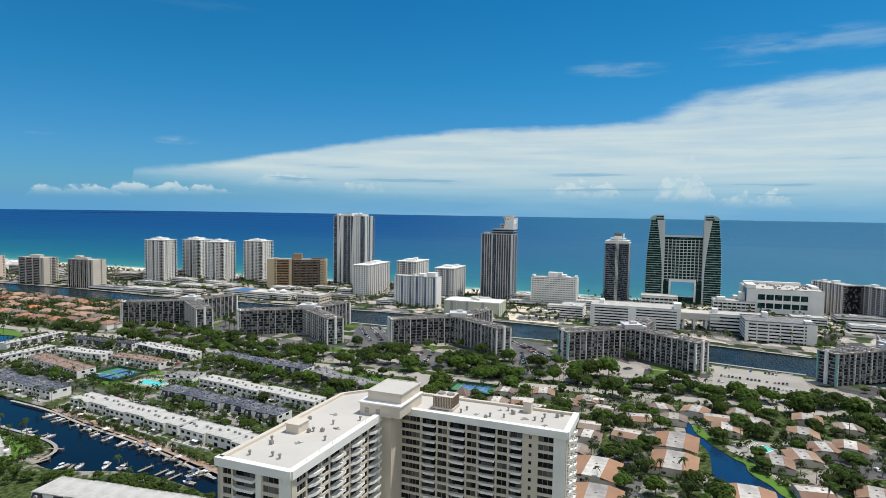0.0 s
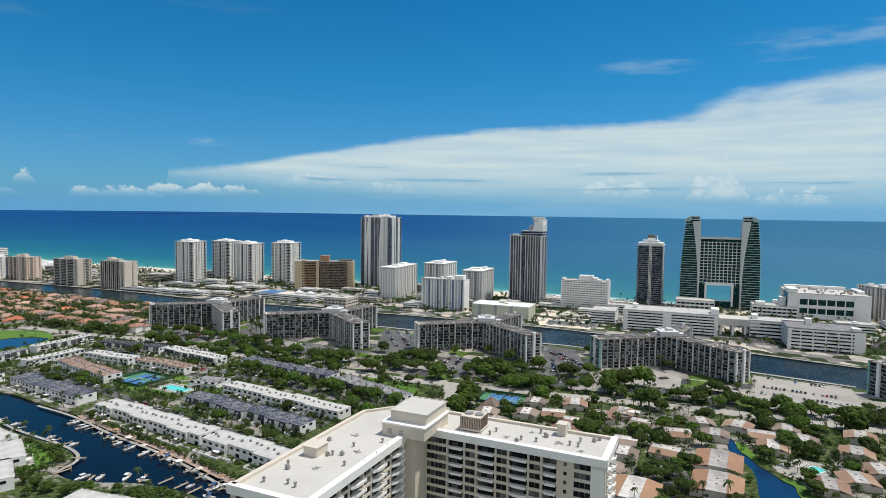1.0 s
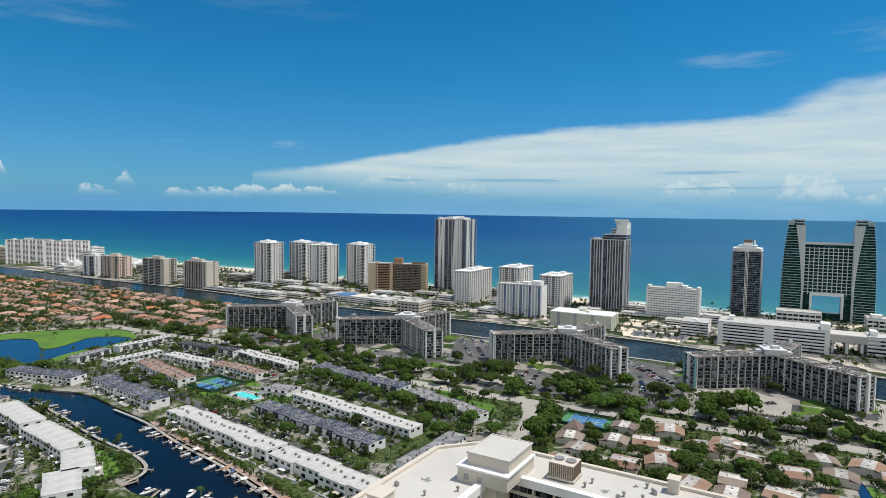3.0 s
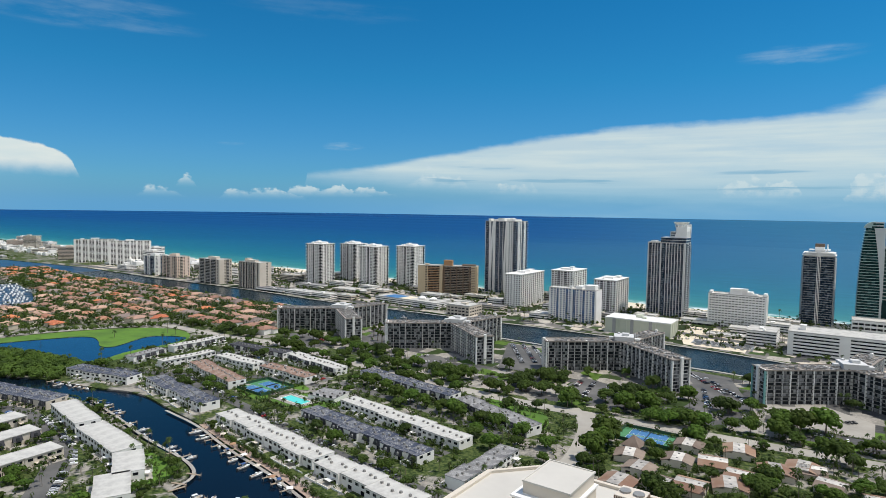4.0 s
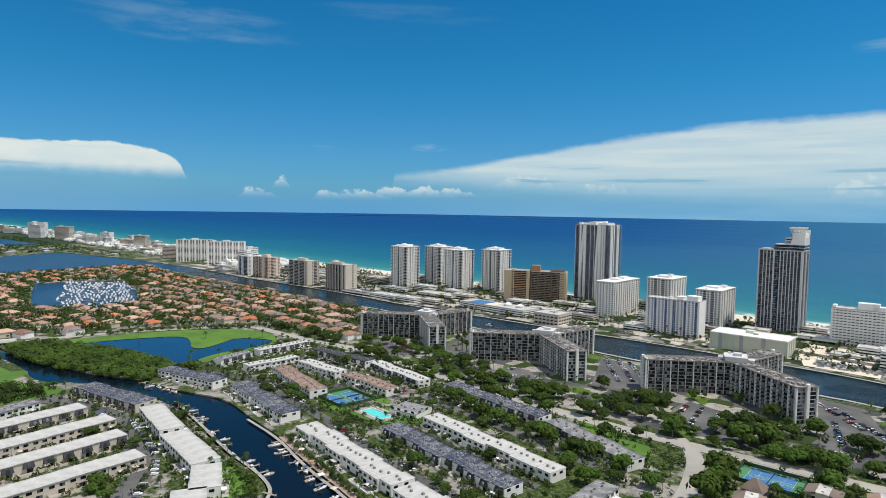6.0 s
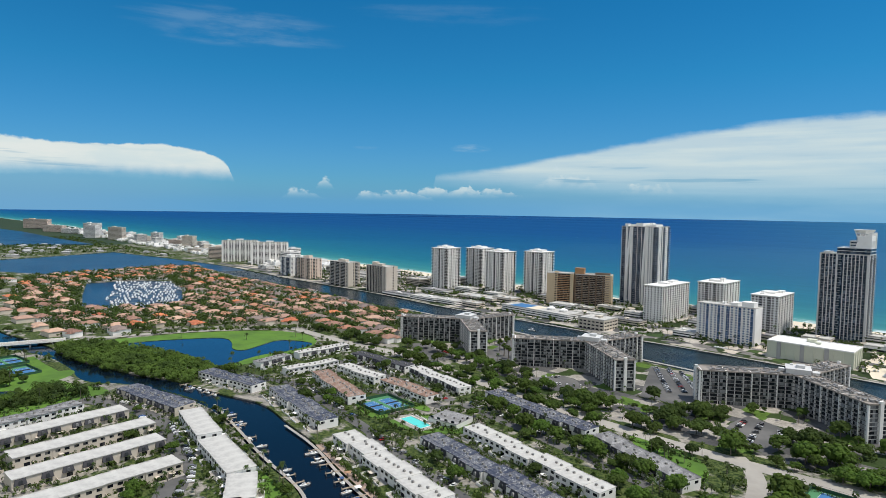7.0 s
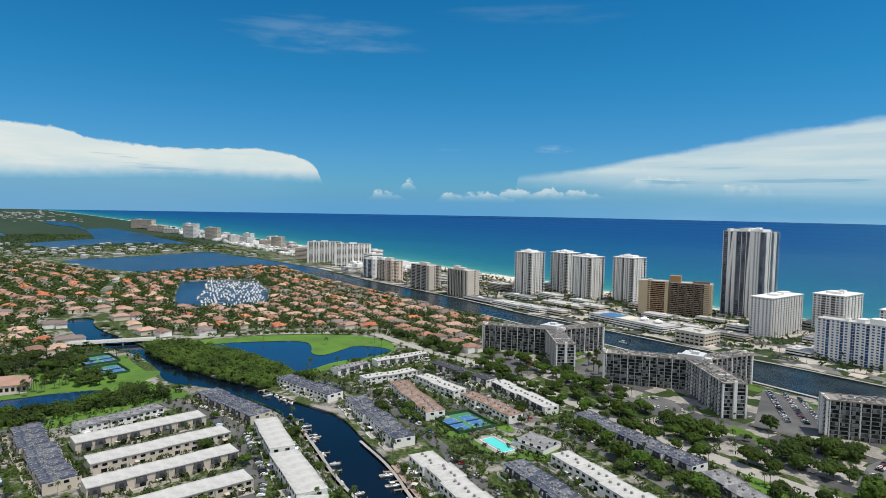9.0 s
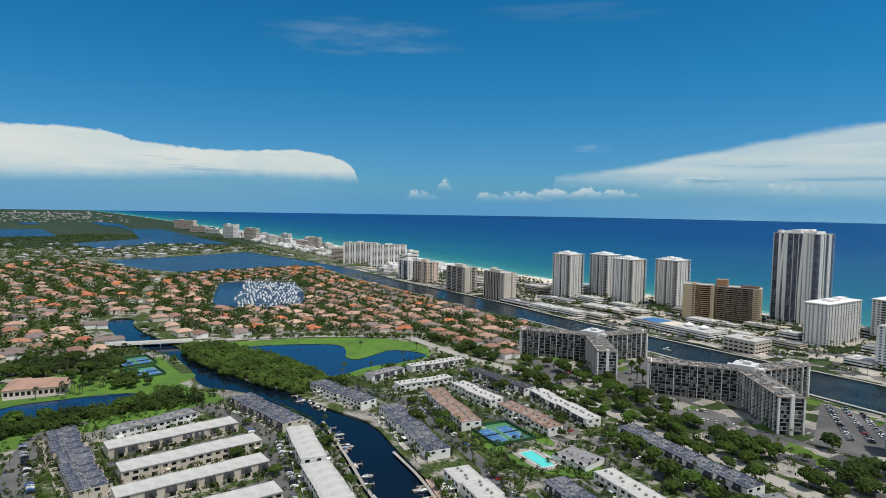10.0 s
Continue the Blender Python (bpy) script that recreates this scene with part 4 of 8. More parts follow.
t3 = tower("apartment_tower", "dark balconied tower with white central fins", 256, 930, 36, 36, 92, 29, WHITE, GLASS_STEEL, piers=(0, 0), band=0, band_mat=CLAD, rail=GLASS_STEEL,
           bays={"f": DECKED + [("P", 0.5, 0.7), ("G", 0.8), ("P", 0.6, 0.9), ("G", 0.8), ("P", 0.5, 0.7)] + DECKED[::-1], "r": [("B", 6, 2.0), ("W", 3), ("B", 7, 2.0), ("W", 3), ("B", 6, 2.0)], "l": [("B", 6, 2.0), ("P", 2), ("B", 7, 2.0), ("P", 2), ("B", 6, 2.0)]},
           crown=1.8, top=((0.5, 0.5, 0.84, 0.84, 5.2), (0.5, 0.45, 0.30, 0.4, 12)))
part("roof_slab", Geo().box(-18.6, 18.6, -18.6, 18.6, 96.2, 97.0).box(-12, 12, -12, 12, 100, 100.8), WHITE, t3)
part("lift_house", Geo().box(-5.5, 5.5, -6, 6, 104, 108.5), BROWN, t3, "dark lift house on the roof")
part("roof_fin", Geo().box(-1.6, 1.6, -18.9, -15, 92, 102), WHITE, t3)
part("chimney", Geo().box(8, 9.5, -4, 4, 97, 108), WHITE, t3)
# the twin-winged hotel with a gap at its foot
TEAL_GREY = paint("grey_green_metal", (0.40, 0.52, 0.50), (0.28, 0.38, 0.37), 0.6, 0.5, 0.1, 0.2)
PALE_METAL = paint("pale_grey_cladding", (0.56, 0.59, 0.58), (0.44, 0.47, 0.47), 0.6, 0.5, 0.1, 0.2)
hotel = thing("resort_hotel", "green glass resort hotel, two curved wings with a gridded bridge", "hotel", pose(318, 930, 0, 0, 0, FRONT) @ Matrix.Translation((58, 14, 0)))


def wing(sign):
    """One curved wing: floor plates that draw in towards the top."""
    g, slabs, n = Geo(), [], 36
    for i in range(n + 1):
        t = i / n
        x0, x1 = sorted((sign * (29 + 9.0 * max(0.0, (t - 0.35) / 0.65) ** 1.6), sign * (55 - 6.0 * t ** 3)))
        g.v += [(x0, -14, 131 * t), (x1, -14, 131 * t), (x1, 14, 131 * t), (x0, 14, 131 * t)]
        if i:
            o = 4 * i
            g.f += [(o - 4 + j, o - 4 + (j + 1) % 4, o + (j + 1) % 4, o + j) for j in range(4)]
    g.f += [(3, 2, 1, 0), (4 * n, 4 * n + 1, 4 * n + 2, 4 * n + 3)]
    for i in range(n):
        z0, z1 = 131.0 * i / n, 131.0 * (i + 1) / n
        t = i / n
        outer, inner = 55 - 6.0 * t ** 3, 29 + 9.0 * max(0.0, (t - 0.35) / 0.65) ** 1.6
        x0, x1 = sorted((sign * inner, sign * outer))
        slabs.append((x0 - 0.9 if sign < 0 else x0, x1 + 0.9 if sign > 0 else x1, z1))
    part("wing_body", g, GLASS_TEAL, hotel)
    for x0, x1, z in slabs[:-1]:
        part("floor_band", Geo().box(x0, x1, -15.0, 15.0, z - 0.32, z + 0.32), TEAL_GREY, hotel)
    # sail shaped white fin with a curved head
    fin = []
    for i in range(13):
        t = i / 12
        fin.append((sign * (29 + 9.5 * max(0.0, (t - 0.3) / 0.7) ** 1.6), 131 * t))
    f = Geo()
    for i, (x, z) in enumerate(fin):
        x0, x1 = sorted((sign * 28.2, x + sign * 1.6))
        f.v += [(x0, -15.4, z), (x1, -15.4, z), (x1, 15, z), (x0, 15, z)]
        if i:
            o = 4 * i
            f.f += [(o - 4 + j, o - 4 + (j + 1) % 4, o + (j + 1) % 4, o + j) for j in range(4)]
    part("sail_fin", f, PALE_METAL, hotel)
    edge = [(sign * 38.5, 130.5)] + [(sign * (38.5 + 13 * math.sin(math.pi * i / 20)), 130.5 + 9.0 * math.cos(math.pi * i / 20)) for i in range(11)]
    head = Geo()
    m_ = len(edge)
    head.add([(x, y, z) for y in (-11, 11) for x, z in edge], [tuple(range(m_)), tuple(range(m_, 2 * m_))[::-1]] + [(i, m_ + i, m_ + (i + 1) % m_, (i + 1) % m_) for i in range(m_)])
    part("curved_head", head, TEAL_GREY, hotel)
    part("head_fin", Geo().box(*sorted((sign * 30, sign * 39)), -11, 11, 126, 139), PALE_METAL, hotel)
    for i in range(4):
        part("louvre", Geo().box(*sorted((sign * (30.5), sign * (45.0 - 1.1 * i))), -11.35, -10.9, 123.5 + 3.9 * i, 125.6 + 3.9 * i), GLASS_TEAL, hotel)


wing(-1), wing(1)
part("bridge_body", Geo().box(-30, 30, -9, 9, 35, 106).box(-30, -17, -9, 9, 0, 35).box(17, 30, -9, 9, 0, 35).box(-17, 17, -8, 8, 0, 10), GLASS_TEAL, hotel)
for i in range(14):
    z = 38 + i * 4.7
    part("floor_band", Geo().box(-30, 30, -9.7, -8.8, z, z + 0.9), PALE_METAL, hotel)
for i in range(11):
    part("pier", Geo().box(-28.6 + i * 5.62, -27.6 + i * 5.62, -9.9, -9.0, 35, 101), PALE_METAL, hotel)
part("crown_band", Geo().box(-30, 30, -10.0, -8.8, 104.5, 107.6), PALE_METAL, hotel)
part("gate_frame", Geo().box(-20, -17, -10.5, 10, 0, 34).box(17, 20, -10.5, 10, 0, 34).box(-20, 20, -10.5, 10, 34, 38), WHITE, hotel)
part("roof", Geo().box(-30, 30, -9.5, 9.5, 106, 107.2), ROOF_GREY, hotel)
# its low buildings beside the waterway
tower("parking_garage", "long white parking garage with dark level openings", 188, 722, 106, 46, 24, 7, WHITE, GLASS_DARK, piers=(0, 0), band=0.55, panels=(("f", 0.43, 0.52), ("f", 0.0, 0.05), ("f", 0.96, 1.0), ("r", 0.0, 0.25)), roof=ROOF_WHITE, top=((0.12, 0.5, 0.05, 0.2, 5), (0.97, 0.4, 0.08, 0.4, 6)), category="garage")
tower("parking_garage", "white parking garage on the waterway corner", 340, 634, 70, 48, 22, 6, WHITE, GLASS_DARK, piers=(6, 4), pier=1.2, band=0.55, panels=(("f", 0.86, 1.0), ("f", 0.0, 0.05)), roof=ROOF_GREY, top=((0.35, 0.8, 0.08, 0.2, 6), (0.9, 0.2, 0.1, 0.2, 3)), category="garage")
tower("parking_garage", "low white hotel annex with open decks", 324, 688, 60, 34, 20, 5, WHITE, GLASS_DARK, piers=(0, 0), band=0.55, roof=ROOF_WHITE, top=((0.1, 0.5, 0.1, 0.4, 5),), category="garage")
conv = tower("convention_hall", "white convention hall with tall green windows and plant on its roof", 440, 842, 98, 84, 34, 2, WHITE, GLASS_TEAL, piers=(0, 0), band=0, panels=(("f", 0.0, 0.14), ("f", 0.80, 1.0), ("r", 0.0, 1.0), ("l", 0.0, 0.5)), roof=ROOF_CLEAN, top=((0.06, 0.2, 0.12, 0.4, 6), (0.45, 0.95, 0.8, 0.08, 4), (0.95, 0.6, 0.08, 0.5, 3.5)), category="hall")
for z0, z1 in ((0, 7), (14.5, 19), (27, 34)):
    part("floor_band", Geo().box(-36, 30, -42.3, -41.2, z0, z1), WHITE, conv)
for i in range(7):
    part("pier", Geo().box(-35.5 + i * 10.9, -34.2 + i * 10.9, -42.5, -41.2, 0, 34), WHITE, conv)
for i, (x0, x1, z) in enumerate(((-57, -49.4, 26), (-63, -57.2, 19))):
    part("stair_tower", Geo().box(x0, x1, -30 + 14 * i, -18 + 14 * i, 0, z).box(x0 - 0.5, x1, -30.5 + 14 * i, -17.5 + 14 * i, z, z + 0.8), WHITE, conv)
rnd = random.Random(8)
deck = Geo()
for i in range(60):
    x, y, r = rnd.uniform(-44, 44), rnd.uniform(-36, 36), rnd.uniform(0.6, 2.0)
    deck.box(x - r, x + r, y - r * 0.7, y + r * 0.7, 34.25, 34.25 + rnd.uniform(0.8, 2.4))
tagged(part("roof_plant", deck, METAL, conv, "grey roof fans and ducts"), kind="stuff")
canopy = thing("entrance_canopy", "white entrance canopy on tall columns", "canopy", pose(318, 706, 0, 0, 0, FRONT))
part("roof", Geo().box(-22, 22, -15, 15, 12.5, 20).box(-21, 21, -14, 14, 20, 20.4), ROOF_CLEAN, canopy, "cream slab roof with a deep edge")
for x in (-19, -6, 7, 19):
    for y in (-12, 12):
        part("column", Geo().tube([(x, y, 0, 1.5), (x, y, 12.6, 1.5)], 8), WHITE, canopy)
tower("hotel_podium", "white terraced podium before the resort hotel", 300, 880, 52, 30, 16, 3, WHITE, GLASS_DARK, piers=(8, 4), band=0.5, category="podium", top=())
tower("hotel_podium", "white terraced podium before the resort hotel", 396, 850, 56, 30, 15, 3, WHITE, GLASS_DARK, piers=(9, 4), band=0.5, category="podium", top=((0.2, 0.5, 0.2, 0.4, 4),))
SLABBED = [("W", 4), ("B", 6, 1.4), ("P", 1), ("B", 6, 1.4), ("W", 4), ("B", 6, 1.4), ("P", 1), ("B", 6, 1.4), ("W", 4), ("B", 6, 1.4)]
for x, y, length, hh in ((552, 876, 70, 44), (588, 826, 110, 43)):
    tower("apartment_slab", "white balconied slab with a pale green stair strip", x, y, length, 24, hh, 14, WHITE, GLASS_DARK, turn=-85, piers=(0, 0), band=0, rail=CLAD, bays={"f": SLABBED + [("P", 1.5)] + SLABBED, "l": [("P", 3)]}, panels=(("l", 0.55, 1.0, TEAL),), top=((0.5, 0.5, 0.1, 0.4, 4), (0.15, 0.5, 0.06, 0.3, 3)))
tower("warehouse", "low pale green hall with a white roof beside the waterway", 2, 786, 78, 38, 17, 1, GREEN_STUCCO, GREEN_STUCCO, piers=(9, 4), pier=0.8, band=0.10, panels=(("f", 0.12, 0.17, GREY), ("f", 0.40, 0.45, GREY), ("f", 0.68, 0.73, GREY)), roof=WHITE, top=((0.45, 0.7, 0.1, 0.2, 3), (0.55, 0.5, 0.06, 0.1, 2)), category="hall")
tower("apartment_block", "beige three-storey apartment house with a pale roof", -216, 842, 38, 34, 13, 3, CREAM, GLASS_DARK, piers=(6, 5), pier=1.6, band=0.55, roof=ROOF_WHITE, top=((0.6, 0.5, 0.1, 0.2, 2.5), (0.4, 0.6, 0.12, 0.1, 1.5)))
sheet("parking_lot", [(90, 806), (88, 737), (146, 712), (168, 786), (146, 842), (112, 856)], 0.09, SAND, "sandy lot with parked cars before the beach hotel", "parking lot")
garage = tower("parking_deck", "white ship-like parking deck with sports courts on its roof", -352, 912, 124, 36, 9, 3, WHITE, GLASS_DARK, piers=(0, 0), band=0.6, roof=ROOF_WHITE, top=(), category="parking deck", turn=-22)
part("court", Geo().box(-50, -18, -14, 14, 9.3, 9.5), COURT_BLUE, garage)
part("court", Geo().box(-16, 2, -14, 14, 9.3, 9.5), SAND, garage)
for x in (16, 38):
    part("tent", Geo().prism([(x + 6 * math.cos(i * 0.7854), 4 + 6 * math.sin(i * 0.7854)) for i in range(8)], 10, 12).prism([(x + 6 * math.cos(i * 0.7854), 4 + 6 * math.sin(i * 0.7854)) for i in range(8)], 12, 14.5, None, 0.2), WHITE, garage)
rng = random.Random(5)
# low houses and shops between the towers
for x, y, wd, dp, hh in ((-600, 962, 70, 22, 5), (-530, 940, 60, 26, 6), (-470, 925, 40, 24, 6), (-420, 915, 30, 20, 7), (-560, 1030, 60, 25, 6), (-470, 1000, 80, 30, 5), (-400, 990, 40, 24, 8), (-300, 985, 50, 24, 6), (-640, 1110, 40, 30, 12),
                         (-560, 1180, 50, 26, 12), (-700, 1090, 40, 24, 14), (-250, 930, 50, 20, 5), (-90, 930, 36, 24, 7), (-60, 960, 30, 22, 6), (100, 880, 40, 20, 5), (10, 860, 40, 18, 5), (-100, 850, 26, 30, 6), (-820, 1140, 46, 30, 14), (-1020, 1190, 60, 30, 10),
                         (210, 900, 36, 20, 7), (-380, 1190, 60, 20, 6), (-760, 1180, 50, 30, 18), (-1100, 1170, 40, 24, 9), (156, 760, 30, 40, 16), (-230, 1010, 40, 16, 5), (120, 800, 60, 18, 2), (520, 760, 60, 30, 8), (-690, 1030, 30, 20, 8), (-800, 1065, 40, 24, 7), (-505, 1060, 40, 22, 9), (-440, 1045, 34, 22, 6), (-345, 1060, 44, 24, 7), (-300, 1100, 40, 22, 10), (-260, 975, 30, 16, 6), (-190, 900, 46, 22, 6), (-180, 960, 26, 20, 7), (-120, 1060, 40, 20, 8), (-30, 880, 40, 18, 7), (40, 900, 30, 20, 5), (110, 940, 30, 20, 6), (190, 860, 34, 22, 9), (230, 840, 44, 26, 6), (150, 830, 40, 22, 6), (450, 740, 40, 24, 10), (500, 700, 60, 24, 7), (-860, 1190, 40, 22, 9), (-930, 1220, 40, 22, 12), (-1000, 1260, 44, 24, 9), (-640, 1170, 36, 22, 9)):
    tower("low_building", "low flat-roofed white commercial building", x, y, wd, dp, hh, max(1, round(hh / 3.4)), rng.choice((WHITE, CREAM, WHITE, BEIGE)), GLASS_DARK, piers=(max(2, wd // 8), max(2, dp // 8)), pier=1.8, band=0.55,
          roof=rng.choice((ROOF_WHITE, ROOF_WHITE, ROOF_GREY)), top=((rng.uniform(0.3, 0.7), 0.5, 0.12, 0.2, 1.8), (rng.uniform(0.2, 0.8), 0.3, 0.06, 0.12, 1.2)), category="building", proud=0.35, fine=False)
# hotels and towers that stand out up the coast
for x, y, wd, hh, mt in ((-2790, 1790, 70, 64, WHITE), (-2740, 1765, 50, 56, WHITE), (-2530, 1735, 66, 55, CREAM), (-2172, 1677, 36, 43, WHITE), (-2020, 1640, 60, 22, PINK), (-1885, 1590, 42, 42, CREAM), (-1420, 1302, 84, 34, PINK), (-3270, 1975, 90, 22, WHITE), (-3531, 2030, 100, 30, PINK), (-4108, 2240, 130, 46, PINK),
                          (-2365, 1712, 90, 16, WHITE), (-1650, 1420, 70, 14, CREAM)):
    q = far(x, y, 0)
    ob = tower("coastal_hotel", "pale high-rise hotel on the distant shore", q[0], q[1], wd, 30, hh, max(3, int(hh / 3.6)), mt, GLASS_GREY, piers=(0, 0), band=0.58, turn=20, category="hotel", top=((0.3, 0.5, 0.2, 0.4, 4),))
    ob.matrix_basis.translation.z = q[2]
# the skyline up the coast
for i in range(34):
    s = -1500 - i * 62 - rng.uniform(0, 30)
    k = SHORE - 75 - rng.uniform(0, 150)
    p = P(s, k)
    hh = rng.choice((10, 12, 16, 20, 26, 34)) * (1.5 if i in (7, 8, 12, 20) else 1.0)
    q = far(p.x, p.y, 0)
    ob = tower("coastal_building", "pale building on the distant shore", q[0], q[1], rng.uniform(26, 60), rng.uniform(22, 40), hh, max(3, int(hh / 4)), rng.choice((WHITE, WHITE, CREAM, WHITE)), GLASS_GREY, piers=(5, 4), pier=1.8, band=0.5, turn=FRONT + rng.uniform(-6, 6), category="building", top=((0.5, 0.5, 0.3, 0.4, 3),), fine=False)
    ob.matrix_basis.translation.z = q[2]

# ---- three-winged apartment blocks west of the waterway ----
SLAB = paint("slab_edge", (0.40, 0.40, 0.395), (0.28, 0.28, 0.28), 0.8, 0.5, 0.1, 0.3)
ROOF_GRAVEL = paint("brown_gravel_roof", (0.34, 0.30, 0.26), (0.17, 0.155, 0.14), 0.9, 0.5, 0.15, 0.45)
ARMS = ((198.0, 76.0), (304.0, 78.0), (59.0, 62.0))


def winged_block(cx, cy, label, accent):
    root = thing("apartment_block", label, "apartment block", pose(cx, cy, 0))
    high, floors, half = 26.0, 9, 9.0
    fh = high / floors
    rnd = random.Random(int(cx))
    for turn, length in ARMS:
        q = pose(0, 0, 0, 0, 0, turn)
        part("wing_body", Geo().box(0, length - 0.8, -half + 1.2, half - 1.2, 0, high - 0.4), GLASS_WING, root, m=q)
        slab = Geo().box(-2, length, -half, half, -0.2, 0.2).mesh("floor_slab", SLAB)
        rail = Geo().box(4, length - 0.5, -half, -half + 0.08, 0.16, 0.62).box(4, length - 0.5, half - 0.08, half, 0.16, 0.62).mesh("railing", DARK)
        for i in range(1, floors):
            part("floor_slab", slab, None, root, m=pose(0, 0, i * fh, 0, 0, turn))
            part("railing", rail, None, root, m=pose(0, 0, i * fh, 0, 0, turn))
        wide_pier = Geo().box(-0.32, 0.32, -half - 0.3, half + 0.3, 0, high + 0.5).mesh("pier", WHITE)
        thin_pier = Geo().box(-0.18, 0.18, -half - 0.1, half + 0.1, 0, high).mesh("pier", CLAD)
        count = int(length // 6)
        for i in range(1, count + 1):
            part("pier", wide_pier if i % 3 == 0 else thin_pier, None, root, m=q @ pose(length * i / (count + 0.35), 0, 0))
        part("end_pier", Geo().box(length - 1.2, length + 0.15, -half - 0.2, -half + 1.0, 0, high + 0.5), WHITE if turn != 198.0 else accent, root, m=q)
        part("end_pier", Geo().box(length - 1.2, length + 0.15, half - 1.0, half + 0.2, 0, high + 0.5), WHITE if turn != 198.0 else accent, root, m=q)
        part("end_wall", Geo().box(length - 0.9, length + 1.2, -1.2, 1.2, 0, high + 2.5), WHITE, root, m=q)
        part("roof", Geo().box(-4, length + 0.3, -half - 0.3, half + 0.3, high, high + 0.35).box(-4, length + 0.3, -half - 0.3, -half + 0.2, high + 0.35, high + 1.0).box(-4, length + 0.3, half - 0.2, half + 0.3, high + 0.35, high + 1.0)
             .box(length - 0.3, length + 0.3, -half + 0.2, half - 0.2, high + 0.35, high + 1.0), ROOF_GRAVEL, root, m=q)
        gear = Geo()
        for i in range(int(length * 0.9)):
            x, y, s = rnd.uniform(6, length - 4), rnd.uniform(-half + 1.5, half - 1.5), rnd.uniform(0.5, 1.5)
            gear.box(x - s, x + s, y - s * 0.6, y + s * 0.6, high + 0.35, high + rnd.uniform(0.8, 2.0))
        for i in range(int(length * 0.5)):
            x = rnd.uniform(6, length - 6)
            gear.box(x, x + 0.25, -half + 2, half - 2, high + 0.35, high + 0.6)
        tagged(part("roof_plant", gear, METAL, root, m=q, label="grey rooftop air-conditioning units and pipes"), kind="stuff")
    part("lift_tower", Geo().box(-9, 8, -8, 9, high, high + 4.2).box(-9.4, 8.4, -8.4, 9.4, high + 4.2, high + 4.8).box(-2, 4, -3, 3, high + 4.8, high + 7).box(9, 14, -4, 3, high, high + 2.6).box(-14, -10, -3, 2, high, high + 3.2).box(-6, -4, 5, 8, high + 4.8, high + 6), CLAD, root)
    return root


for cx, cy, accent in ((-305, 687, WHITE), (-150, 642, WHITE), (21, 606, WHITE), (192, 557, TEAL), (398, 486, TEAL)):
    winged_block(cx, cy, "three-winged grey glazed apartment block with a cluttered flat roof", accent)

# ---- the near condominium ----
ROOF_Z = 62.0
condo = thing("condominium", "cream and white condominium of two wings with stacked balconies", "apartment block", pose(0, 0, 0, 0, 0, YAW))
# its own axes are the shore's: x along, y to the sea
FLOORS, FH = 20, 3.05
TOP_FLOOR = ROOF_Z - 1.6
part("core", Geo().prism([(-96.8, 111), (-73.8, 111), (-73.8, 190), (-86, 190), (-96.8, 178)], 0, ROOF_Z - 0.5), GLASS_DARK, condo, "dark glazed walls behind the balconies")
part("core", Geo().box(-73.8, -7, 175, 192.4, 0, ROOF_Z - 0.5), GLASS_DARK, condo)
part("elbow", Geo().box(-74.6, -68.2, 165.2, 176, 0, ROOF_Z), CREAM, condo, "blank cream corner shaft")


